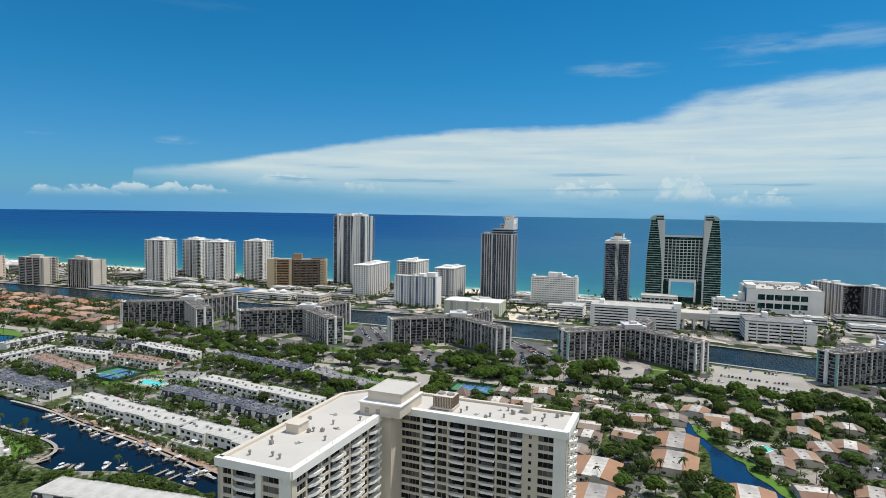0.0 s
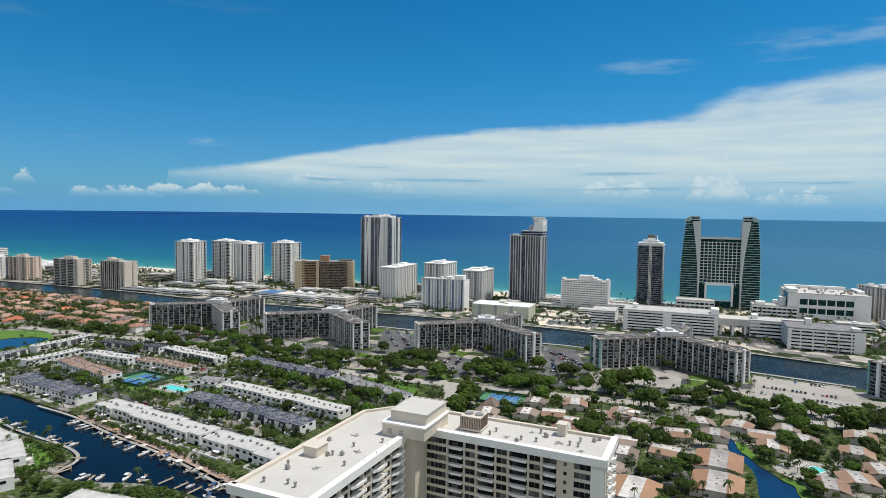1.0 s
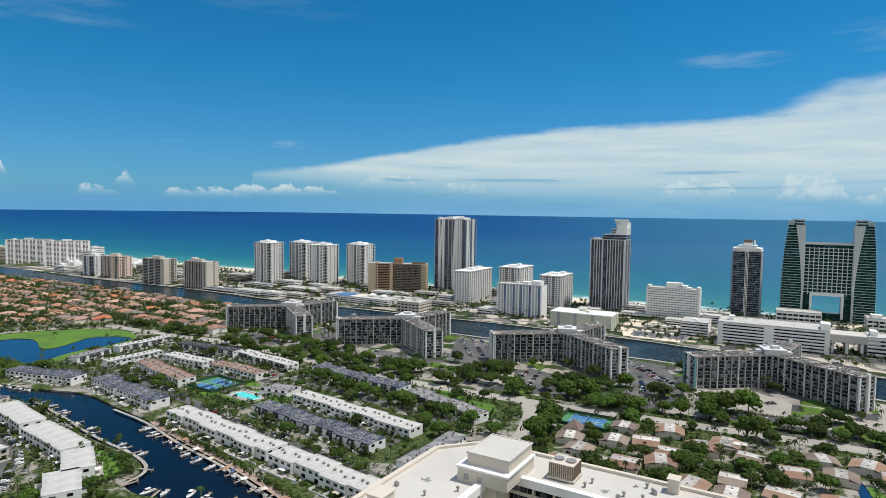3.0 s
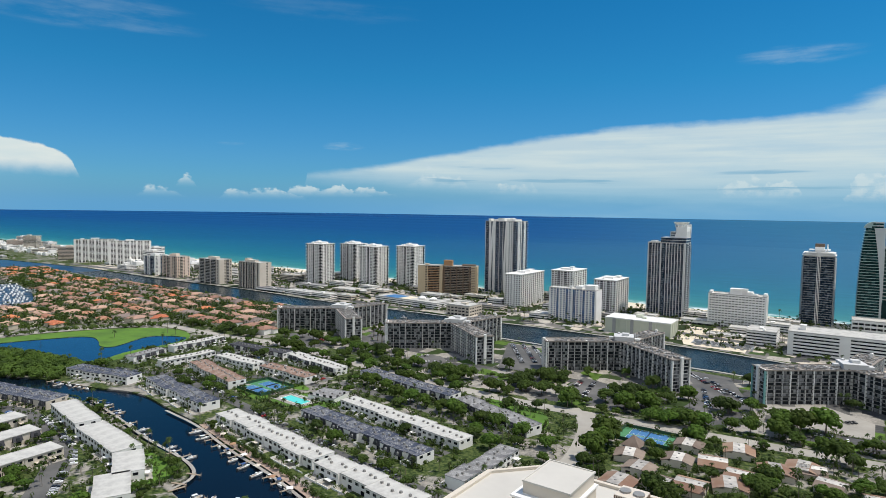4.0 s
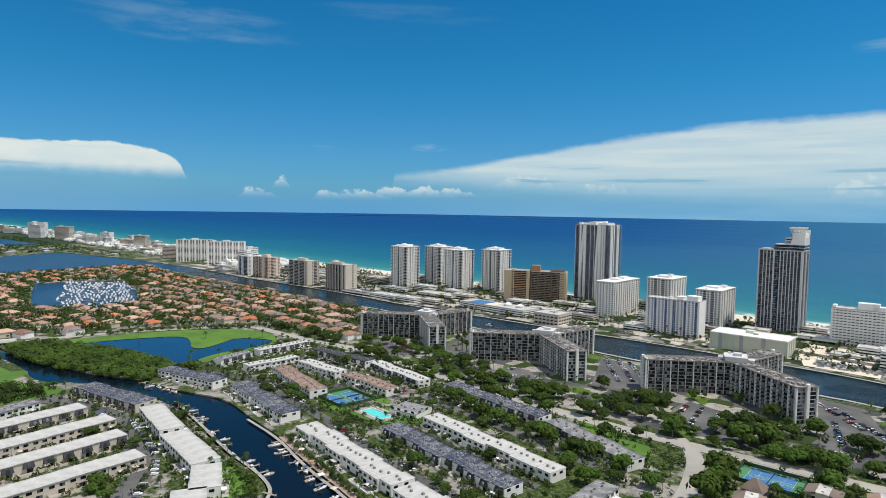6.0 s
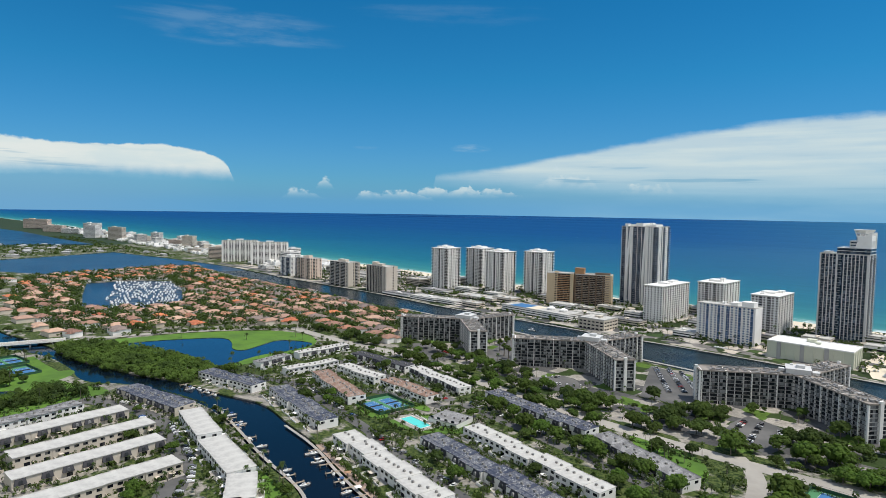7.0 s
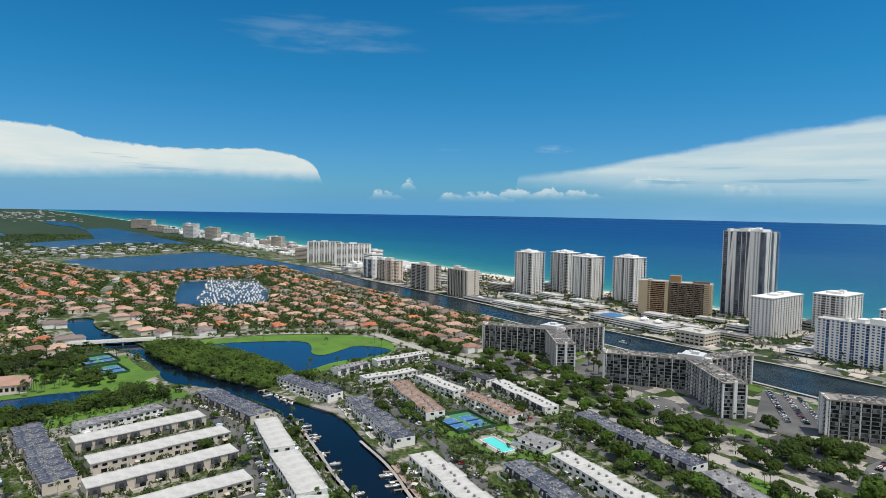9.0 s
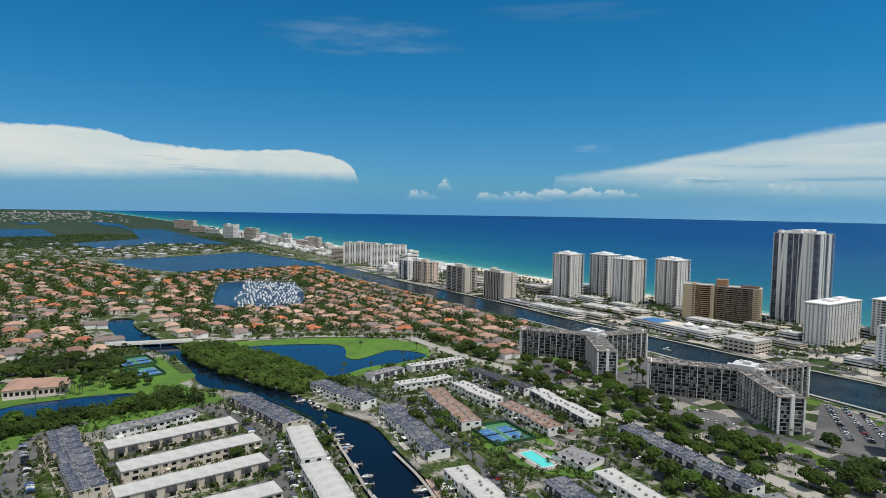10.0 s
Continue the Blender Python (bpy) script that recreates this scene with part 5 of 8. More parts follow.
def condo_side(s0, k0, s1, k1, bays, shown=12, up=0.0):
    """A run of bays, from left to right as seen from outside: w window, b balcony, s blank with small windows, c plain white corner."""
    d = Vector((s1 - s0, k1 - k0, 0))
    length, turn = d.length, math.degrees(math.atan2(d.y, d.x))
    unit = length / sum(b for _, b in bays)
    base, x = pose(s0, k0, 0, 0, 0, turn), 0.0
    rest = Geo()
    for kind, share in bays:
        width = share * unit
        at = base @ pose(x, 0, 0)
        part("pier", Geo().box(-0.35, 0.35, 0.0, 1.9, 0, ROOF_Z - 0.6), CREAM if kind != "c" else WHITE, condo, m=at)
        if kind in "sc":
            part("wall_panel", Geo().box(0.2, width - 0.2, 0.1, 1.9, 0, ROOF_Z - 0.6), CREAM if kind == "s" else WHITE, condo, m=at)
        slab = Geo().prism([(0.36, 1.9), (0.36, -0.5), (width * 0.3, -1.5), (width - 0.36, -1.5), (width - 0.36, 1.9)], -0.14, 0.14)
        rail = Geo().prism([(0.36, -0.5), (width * 0.3, -1.5), (width * 0.3, -1.38), (0.46, -0.4)], 0.14, 0.75).box(width * 0.3, width - 0.36, -1.5, -1.38, 0.14, 0.75).box(width - 0.48, width - 0.36, -1.38, 0.4, 0.14, 0.75)
        spandrel = Geo().box(0.36, width - 0.36, 0.05, 1.9, -0.5, 0.55)
        pane = Geo().box(0.4, width - 0.4, 0.30, 0.42, 0.55, 2.55)
        bars = Geo()
        for i in range(1, max(2, int(width / 1.6))):
            u = 0.4 + (width - 0.8) * i / max(2, int(width / 1.6))
            bars.box(u - 0.045, u + 0.045, 0.22, 0.31, 0.55, 2.55)
        small = Geo().box(width / 2 - 0.5, width / 2 + 0.5, 0.02, 0.2, 0.9, 2.1)
        meshes = {"balcony": slab.mesh("balcony", WHITE), "rail": rail.mesh("balustrade", WHITE), "spandrel": spandrel.mesh("spandrel", CREAM),
                  "window": pane.mesh("window", GLASS_DARK), "bars": bars.mesh("mullion", METAL), "small": small.mesh("window", GLASS_DARK)}
        for i in range(FLOORS):
            z = TOP_FLOOR - (i + 1) * FH
            if z < 0 or i >= shown:
                if z >= 0 and kind in "wb":
                    rest.box(0.36, width - 0.36, -0.9 if kind == "b" else 0.05, 1.9, z - 0.6, z + 0.8, at)
                continue
            q = at @ pose(0, 0, z)
            if kind == "w":
                part("spandrel", meshes["spandrel"], None, condo, m=q)
                win = part("window", meshes["window"], None, condo, m=q)
                part("mullion", meshes["bars"], None, win)
            elif kind == "b":
                slab_ob = part("balcony", meshes["balcony"], None, condo, m=q)
                part("balustrade", meshes["rail"], None, slab_ob)
            elif kind == "s":
                part("window", meshes["small"], None, condo, m=q)
        x += width
    part("pier", Geo().box(-0.35, 0.35, 0.0, 1.9, 0, ROOF_Z - 0.6), CREAM, condo, m=base @ pose(length, 0, 0))
    if rest.f:
        tagged(part("lower_floors", rest, WHITE, condo), kind="stuff")
    # white fascia over the top floor
    part("fascia", Geo().box(-0.6, length + 0.6, -1.15 - up, 1.0, ROOF_Z - 1.7 + up, ROOF_Z + 0.9 + up), WHITE, condo, m=base)


condo_side(-68.4, 174, -5.5, 173, (("w", 7.5), ("b", 6), ("w", 4), ("b", 6.5), ("w", 4), ("b", 6.5), ("w", 4), ("b", 5), ("s", 4.5), ("w", 5.5), ("c", 3.5)))
condo_side(-5.5, 173, -5.5, 194, (("c", 2.5), ("b", 5), ("s", 3.5), ("b", 5), ("c", 3)), 12, 0.02)
condo_side(-98.6, 109.5, -72.6, 109.5, (("w", 4), ("b", 7), ("c", 1.5), ("w", 5), ("c", 3)), 8)
condo_side(-72.6, 109.5, -72.6, 166.4, (("c", 2), ("w", 4), ("b", 6), ("w", 3.5), ("b", 6), ("w", 3.5), ("b", 6), ("w", 3.5), ("b", 6), ("c", 2)), 12, 0.02)
part("rear_wall", Geo().box(-98.6, -97, 109.5, 180, 0, ROOF_Z + 0.9).box(-86, -6, 193, 194.4, 0, ROOF_Z + 0.9), CREAM, condo)
part("roof", Geo().prism([(-97.4, 110.4), (-72.0, 110.4), (-72.0, 193.2), (-86.4, 193.2), (-97.4, 180.4)], ROOF_Z - 0.45, ROOF_Z).box(-72.0, -6.2, 174, 193.2, ROOF_Z - 0.45, ROOF_Z), ROOF_CLEAN, condo, "stained white flat roof")
part("chamfer", Geo().prism([(-98.6, 180), (-97, 180), (-86, 192.8), (-86, 194.4)], 0, ROOF_Z + 0.9), CREAM, condo)
part("penthouse", Geo().box(-80.2, -63.8, 163.0, 183, ROOF_Z, ROOF_Z + 4.4).box(-78.2, -64.4, 165.5, 182.6, ROOF_Z + 4.4, ROOF_Z + 8), CREAM, condo, "cream stepped plant room on the roof")
part("cornice", Geo().box(-80.6, -63.4, 162.6, 183.4, ROOF_Z + 4.2, ROOF_Z + 4.75), WHITE, condo)
part("penthouse_roof", ring(Geo(), -78.5, -64.1, 165.2, 182.9, ROOF_Z + 8, ROOF_Z + 8.5, 0.4).box(-78.1, -64.5, 165.6, 182.5, ROOF_Z + 8, ROOF_Z + 8.25), ROOF_CLEAN, condo)
for s in (-78.0, -73.5):
    part("hatch", Geo().box(s, s + 1.6, 162.85, 163.0, ROOF_Z + 0.8, ROOF_Z + 2.6), METAL, condo)
cool = part("cooling_tower", Geo().box(-57.2, -49.6, 179.2, 186.4, ROOF_Z + 0.9, ROOF_Z + 5.2).box(-57.6, -49.2, 178.8, 186.8, ROOF_Z + 0.3, ROOF_Z + 0.9), BEIGE, condo, "rusty beige rooftop cooling tower with slatted sides")
for i in range(12):
    part("slat", Geo().box(-57.3 + i * 0.66, -57.0 + i * 0.66, 179.0, 179.2, ROOF_Z + 1.1, ROOF_Z + 5.0), BROWN, cool)
    part("slat", Geo().box(-49.6, -49.4, 179.3 + i * 0.6, 179.55 + i * 0.6, ROOF_Z + 1.1, ROOF_Z + 5.0), BROWN, cool)
for s in (-55.3, -51.5):
    part("fan_ring", Geo().tube([(s, 182.8, ROOF_Z + 5.2, 1.6), (s, 182.8, ROOF_Z + 5.7, 1.6)], 12), METAL, cool)
part("stair_head", Geo().box(-93.5, -88.5, 136, 142, ROOF_Z, ROOF_Z + 3.0).box(-93.8, -88.2, 135.7, 142.3, ROOF_Z + 3.0, ROOF_Z + 3.25), CREAM, condo)
part("stair_head", Geo().box(-24.5, -21.5, 189, 192.5, ROOF_Z, ROOF_Z + 4.0).box(-24.8, -21.2, 188.7, 192.8, ROOF_Z + 4.0, ROOF_Z + 4.25), CREAM, condo)
rng = random.Random(11)
for i in range(26):
    if i < 13:
        s, k = rng.uniform(-95, -76), rng.uniform(115, 158)
    else:
        s, k = rng.uniform(-46, -10), rng.uniform(176, 191)
    if i % 3:
        part("roof_vent", Geo().tube([(s, k, ROOF_Z, 0.35), (s, k, ROOF_Z + 1.0, 0.3), (s, k, ROOF_Z + 1.05, 0.55), (s, k, ROOF_Z + 1.5, 0.5)], 8), METAL, condo)
    else:
        part("roof_fan", Geo().box(s - 0.6, s + 0.6, k - 0.5, k + 0.5, ROOF_Z, ROOF_Z + 1.1).tube([(s, k, ROOF_Z + 1.1, 0.45), (s, k, ROOF_Z + 1.4, 0.35)], 8), METAL, condo)
STAIN = paint("roof_stain", (0.16, 0.155, 0.15), (0.34, 0.33, 0.31), 0.9, 0.8, 0.4, 0.5)
for s, k, r in ((-84, 130, 2.2), (-80, 146, 2.0), (-88, 158, 2.4), (-40, 180, 2.0), (-22, 182, 2.6), (-33, 188, 1.6), (-14, 178, 1.8)):
    blot = [(s + r * (0.6 + 0.4 * math.sin(i * 2.3 + s)) * math.cos(i * 0.5236), k + r * (0.6 + 0.4 * math.cos(i * 1.7 + k)) * math.sin(i * 0.5236)) for i in range(12)]
    part("stain", Geo().prism(blot, ROOF_Z - 0.01, ROOF_Z + 0.012), STAIN, condo)
for i in range(14):
    k = 113 + i * 3.6
    part("rail_post", Geo().tube([(-72.2, k, ROOF_Z + 0.9, 0.06), (-72.2, k, ROOF_Z + 1.9, 0.06)], 4), METAL, condo) if i % 2 else None

# ---- rows of townhouses ----
ROWS = []      # ends and width of each row of townhouses
BLOCKED = []   # plans that trees and cars keep clear of: centre, unit vector, half length, half width


def block(x0, y0, x1, y1, width):
    d = Vector((x1 - x0, y1 - y0, 0))
    BLOCKED.append((Vector(((x0 + x1) / 2, (y0 + y1) / 2, 0)), d.normalized(), d.length / 2, width / 2))


def clear_of(x, y, margin=1.0):
    p = Vector((x, y, 0))
    for c, u, a, b in BLOCKED:
        d = p - c
        if abs(d.x * u.x + d.y * u.y) < a + margin and abs(d.y * u.x - d.x * u.y) < b + margin:
            return False
    return True


def row_house(x0, y0, x1, y1, width, label, roof, dormers="", units=None, panels=False, wall=None, high=6.3, ac=True, patios=False):
    """A two-storey row of stepped units, each with its walls, flat roof and rim, door and windows; black mansard dormers, roof units and patios where they have them."""
    d = Vector((x1 - x0, y1 - y0, 0))
    length, turn = d.length, math.degrees(math.atan2(d.y, d.x))
    root = thing("row_house", label, "townhouses", pose(x0, y0, 0, 0, 0, turn))
    block(x0, y0, x1, y1, width)
    ROWS.append((x0, y0, x1, y1, width))
    wall, half = wall or WHITE, width / 2
    units = units or max(2, round(length / 10))
    step = length / units
    rnd = random.Random(int(x0 * 7 + y0))
    shell = Geo().box(0, step, -half, half, 0, high).mesh("unit_wall", wall)
    lid = Geo().box(-0.02, step + 0.02, -half - 0.45, half + 0.45, high, high + 0.25).box(-0.02, step + 0.02, -half - 0.45, -half - 0.2, high + 0.25, high + 0.42).box(-0.02, step + 0.02, half + 0.2, half + 0.45, high + 0.25, high + 0.42)
    lid = lid.mesh("roof", roof if not panels else BLUE_TAR)
    seam = Geo().box(-0.07, 0.07, -half - 0.4, half + 0.4, high + 0.25, high + 0.42).mesh("roof_seam", ROOF_GREY)
    window = Geo().box(-1.3, 1.3, -0.08, 0.06, 0, 1.5).box(-0.06, 0.06, -0.16, -0.08, 0, 1.5).mesh("window", GLASS_DARK)
    door = Geo().box(-1.5, 1.5, -0.10, 0.06, 0, 2.2).mesh("door", GLASS_DARK)
    mansard = Geo()
    mansard.add([(-2.9, -1.5, 0), (2.9, -1.5, 0), (2.4, -0.3, 3.3), (-2.4, -0.3, 3.3), (-2.9, 0.5, 0), (2.9, 0.5, 0), (2.4, 1.0, 3.3), (-2.4, 1.0, 3.3)],
                [(0, 1, 2, 3), (1, 5, 6, 2), (4, 0, 3, 7), (3, 2, 6, 7), (0, 4, 5, 1)])
    mansard = mansard.mesh("dormer", ROOF_DARK)
    arch = [(0.9 * math.cos(math.pi * i / 6), 1.1 + 0.8 * math.sin(math.pi * i / 6)) for i in range(7)] + [(-0.9, 0), (0.9, 0)]
    light = Geo().add([(x, y, z) for y in (-1.55, -0.5) for x, z in arch], [tuple(range(9))[::-1]] + [(i, (i + 1) % 9, 9 + (i + 1) % 9, 9 + i) for i in range(9)]).mesh("window", GLASS_GREY)
    unit = Geo().box(-0.62, 0.62, -0.55, 0.55, 0.15, 1.05).box(-0.75, 0.75, -0.7, 0.7, 0, 0.15).tube([(0, 0, 1.05, 0.45), (0, 0, 1.2, 0.38)], 8).mesh("roof_unit", METAL)
    for i in range(units):
        shift = (0.9, -0.7, 0.2, -1.1)[(i // 2 + int(abs(x0))) % 4]
        q = pose(i * step, shift if ac else shift * 0.25, -0.16 * (i // 2 % 3) if ac else 0.0)
        cell = part("unit_wall", shell, None, root, m=q)
        part("roof", lid, None, cell)
        if panels:
            part("roof_seam", seam, None, cell)
        face = pose(step / 2, -half, 0)
        if "n" in dormers:
            dm = part("dormer", mansard, None, cell, "black shingled mansard dormer", face @ pose(rnd.choice((-1.2, 1.2)), 0, 3.1))
            part("window", light, None, cell, m=dm.matrix_basis @ pose(0, -0.04, 0.5))
        else:
            part("window", window, None, cell, m=face @ pose(-0.24 * step, 0, 3.9))
            part("window", window, None, cell, m=face @ pose(0.24 * step, 0, 3.9))
        part("door", door, None, cell, m=face @ pose(0.2 * step, 0, 0.12))
        if "f" in dormers:
            part("dormer", mansard, None, cell, "black shingled mansard dormer", pose(step / 2, half, 3.1, 0, 0, 180))
        if ac:
            part("roof_unit", unit, None, cell, m=pose(step * 0.32, rnd.uniform(-0.08, 0.12) * width, high + 0.25, 0, 0, rnd.uniform(-8, 8)))
            part("roof_unit", unit, None, cell, m=pose(step * 0.72, rnd.uniform(-0.12, 0.16) * width, high + 0.25, 0, 0, rnd.uniform(-8, 8)))
        if patios and i % 4 != 3:
            part("patio_wall", Geo().box(0.3, 0.55, -half - 6.5, -half, 0, 1.6).box(0.55, step - 0.3, -half - 6.5, -half - 6.25, 0, 1.1), wall, cell)
            part("patio_floor", Geo().box(0.55, step - 0.3, -half - 6.2, -half - 0.1, 0.05, 0.22), CONCRETE, cell)
            if i % 2:
                part("awning", Geo().box(step * 0.3, step * 0.75, -half - 3.6, -half - 0.1, 2.5, 2.7), rnd.choice((WHITE, CREAM)), cell)
    yards, floors_ = Geo(), Geo()
    for i in range(units):
        for s in (-1, 1):
            if high < 5 or (patios and s < 0) or rnd.random() < 0.12:
                continue
            a, o = i * step, rnd.uniform(3.6, 5.2)
            y0_, y1_ = sorted((s * half, s * (half + o)))
            yards.box(a + 0.1, a + 0.3, y0_, y1_, 0, 1.7)
            if rnd.random() < 0.6:
                ye = s * (half + o)
                yards.box(a + 0.3, a + step * rnd.uniform(0.4, 0.95), ye - 0.1, ye + 0.1, 0, rnd.uniform(0.9, 1.8))
            if rnd.random() < 0.3:
                xa = a + step * rnd.uniform(0.15, 0.5)
                yards.box(xa, xa + rnd.uniform(2.5, 4), *sorted((s * half, s * (half + rnd.uniform(2, 3.4)))), 2.5, 2.65)
            if rnd.random() < 0.6:
                floors_.box(a + 0.4, a + step - 0.2, *sorted((s * (half + 0.3), s * (half + o - 0.3))), 0.02, 0.19 + 0.006 * (len(ROWS) % 31))
    tagged(part("patio_enclosure", yards, wall, root), kind="stuff")
    tagged(part("patio_paving", floors_, CONCRETE, root), kind="stuff")
    for y in (-half * 0.5, half * 0.4):
        part("window", window, None, root, m=pose(length, y, 3.9, 0, 0, 90))
    return root


row_house(-243, 371, -147, 321, 15, "white canal-side row houses with a flat coated roof", ROOF_WHITE, patios=True)
row_house(-143, 319, -78, 286, 15, "white canal-side row houses with a flat coated roof", ROOF_WHITE, patios=True)
row_house(-193, 394, -93, 343, 14, "row houses with black mansards and a dark panelled roof", ROOF_GREY, "nf", panels=True)
row_house(-177, 423, -76, 371, 13, "white row houses with a flat coated roof", ROOF_WHITE)
row_house(-196, 501, -105, 456, 14, "row houses with black mansards and a grey roof", ROOF_GREY, "nf", panels=True)
row_house(-98, 451, -38, 406, 14, "row houses with black mansards and a grey roof", ROOF_GREY, "nf")
row_house(-68, 315, -48, 367, 12, "small grey-roofed row beside the curving road", ROOF_GREY)
row_house(-287, 490, -231, 468, 13, "row houses with a rusty brown gravel roof", ROOF_RUST)
row_house(-348, 508, -296, 492, 13, "white row houses with a flat coated roof", ROOF_WHITE)
row_house(-352, 480, -280, 438, 15, "row houses with a brown roof and blue patches", ROOF_RUST)
row_house(-350, 426, -267, 384, 15, "row houses with a dark panelled roof beside the canal", ROOF_DARK, panels=True, patios=True)
row_house(-438, 431, -368, 424, 15, "white canal-side row houses with a blue-grey tar roof", ROOF_GREY, panels=True)
row_house(-421, 474, -417, 513, 11, "row houses with black mansards beside the lake", ROOF_GREY, "nf")
row_house(-414, 522, -396, 580, 11, "row houses with black mansards beside the lake", ROOF_WHITE, "nf")
row_house(-365, 555, -292, 535, 13, "row houses with black mansards and a dark roof", ROOF_DARK, "nf")
row_house(-286, 535, -218, 500, 13, "white row houses with a flat coated roof", ROOF_WHITE, "nf")
row_house(-382, 470, -364, 520, 11, "white flat-roofed row houses", ROOF_WHITE)
row_house(-450, 268, -446, 324, 13, "row houses with a grey panelled roof", ROOF_GREY, "f")
row_house(-474, 248, -372, 226, 16, "row houses with a large blue panelled roof", ROOF_GREY, panels=True, wall=CREAM)
row_house(-424, 255, -407, 332, 15, "cream row houses with black mansards and a white roof", ROOF_WHITE, "n", wall=CREAM, ac=False)
row_house(-386, 246, -368, 324, 15, "cream row houses with a white coated roof", ROOF_WHITE, "", wall=CREAM, ac=False)
row_house(-357, 231, -337, 308, 14, "cream row houses with black mansards and a white roof", ROOF_WHITE, "n", wall=CREAM, ac=False)
row_house(-322, 213, -300, 290, 14, "cream row houses with a white coated roof", ROOF_WHITE, "", wall=CREAM, ac=False)
row_house(-452, 365, -374, 358, 17, "row houses with a blue-grey tar roof beside the canal", ROOF_GREY, "nf", panels=True, wall=CREAM)
row_house(-364, 352, -315, 326, 15, "white flat-roofed canal-side row houses", ROOF_WHITE, ac=False)
row_house(-309, 322, -257, 297, 16, "white flat-roofed canal-side row houses", ROOF_WHITE, ac=False)
row_house(-254, 294, -233, 272, 15, "white flat-roofed canal-side row houses", ROOF_WHITE, ac=False)
row_house(-240, 268, -220, 247, 16, "white flat-roofed canal-side row houses", ROOF_WHITE, ac=False)
row_house(-175, 235, -82, 213, 16, "white flat-roofed row houses at the canal's end", ROOF_WHITE, "n", ac=False)
row_house(-212, 438, -188, 434, 20, "grey flat-roofed pool house", ROOF_GREY, "", units=2, high=3.4)

# ---- roads, lots, courts and pools ----
for c in list(scene.collection.objects):
    if c.parent is None and c.type == "EMPTY" and c.name.startswith(("apartment", "hotel", "parking", "low_b", "warehouse", "convention", "resort", "condominium")):
        if c.name.startswith(("apartment_block",)) and "winged" in c["label"]:
            for turn, length in ARMS:
                o, u = c.matrix_basis.translation, Vector((math.cos(radians(turn)), math.sin(radians(turn)), 0))
                q = o + u * length
                block(o.x, o.y, q.x, q.y, 19)
        elif c.name.startswith("condominium"):
            for s0, k0, s1, k1, wd in ((-85, 109, -85, 195, 28), (-72, 184, -5, 184, 23)):
                p, q = P(s0, k0), P(s1, k1)
                block(p.x, p.y, q.x, q.y, wd)
        else:
            body = c.children[0]
            xs, ys = [v[0] for v in body.bound_box], [v[1] for v in body.bound_box]
            p, q = c.matrix_basis @ Vector((min(xs), 0, 0)), c.matrix_basis @ Vector((max(xs), 0, 0))
            block(p.x, p.y, q.x, q.y, max(ys) - min(ys))
WATERS = (INTRACOASTAL, CANAL, LAKE, POND, MARINA, BROOK, *LAGOONS)


def inside(x, y, loop):
    hit, j = False, len(loop) - 1
    for i in range(len(loop)):
        (xi, yi), (xj, yj) = loop[i], loop[j]
        if (yi > y) != (yj > y) and x < (xj - xi) * (y - yi) / (yj - yi) + xi:
            hit = not hit
        j = i
    return hit


EXTENTS = [(loop, min(p[0] for p in loop), max(p[0] for p in loop), min(p[1] for p in loop), max(p[1] for p in loop)) for loop in WATERS]


def dry(x, y, margin=2.5):
    for loop, x0, x1, y0, y1 in EXTENTS:
        if not (x0 - margin < x < x1 + margin and y0 - margin < y < y1 + margin):
            continue
        for dx, dy in ((0, 0), (margin, 0), (-margin, 0), (0, margin), (0, -margin)):
            if inside(x + dx, y + dy, loop):
                return False
    return True


GROUNDS = lots_material("paved_grounds", [(0.0, (0.32, 0.30, 0.265)), (0.22, (0.085, 0.085, 0.085)), (0.42, (0.085, 0.15, 0.025)), (0.54, (0.035, 0.058, 0.016)), (0.74, (0.12, 0.117, 0.11)), (0.86, (0.36, 0.33, 0.285))], 16.0)
LOT = [(-398, 660), (-340, 628), (-215, 560), (-90, 495), (60, 462), (150, 432), (330, 372), (410, 430), (330, 470), (250, 517), (112, 602), (-75, 668), (-110, 684), (-290, 758), (-380, 780)]
sheet("ground", LOT, 0.04, GROUNDS, "paved and planted grounds round the apartment blocks", "ground")
COURTS = ([(-30, 497), (-24, 535), (-13, 559), (0, 550), (14, 536), (9, 502), (0, 484)], [(-202, 562), (-165, 598), (-150, 588), (-140, 570), (-150, 548), (-180, 548)], [(-100, 678), (-72, 662), (-45, 592), (-62, 560), (-92, 568)],
          [(70, 622), (112, 598), (112, 500), (84, 520)], [(-262, 738), (-228, 722), (-215, 645), (-235, 600), (-262, 640)], [(-360, 640), (-320, 658), (-275, 602), (-300, 585)], [(120, 520), (168, 532), (188, 500), (175, 465), (130, 475)],
          [(252, 519), (318, 482), (302, 440), (270, 405), (228, 405), (222, 438), (240, 480)])
sheet("parking_lot", COURTS[-2], 0.09, CONCRETE, "bleached concrete parking court before the apartment block", "parking lot")
sheet("parking_lot", [(256, 512), (228, 405), (215, 399), (240, 396), (250, 404), (270, 405), (222, 438)], 0.07, CONCRETE, "pale concrete drive to the waterside lot", "parking lot")
for loop in COURTS[:-2] + ([(74, 566), (86, 579), (87, 549), (94, 507), (81, 479), (63, 477), (55, 485), (74, 523)],):
    sheet("parking_lot", loop, 0.08 + 0.02 * (loop[0] == (74, 566)), ASPHALT, "worn asphalt parking court before the apartment block", "parking lot")
sheet("parking_lot", [(252, 519), (318, 482), (302, 440), (270, 405), (228, 405), (222, 438), (240, 480)], 0.10, CONCRETE, "bleached concrete parking lot beside the waterway", "parking lot")
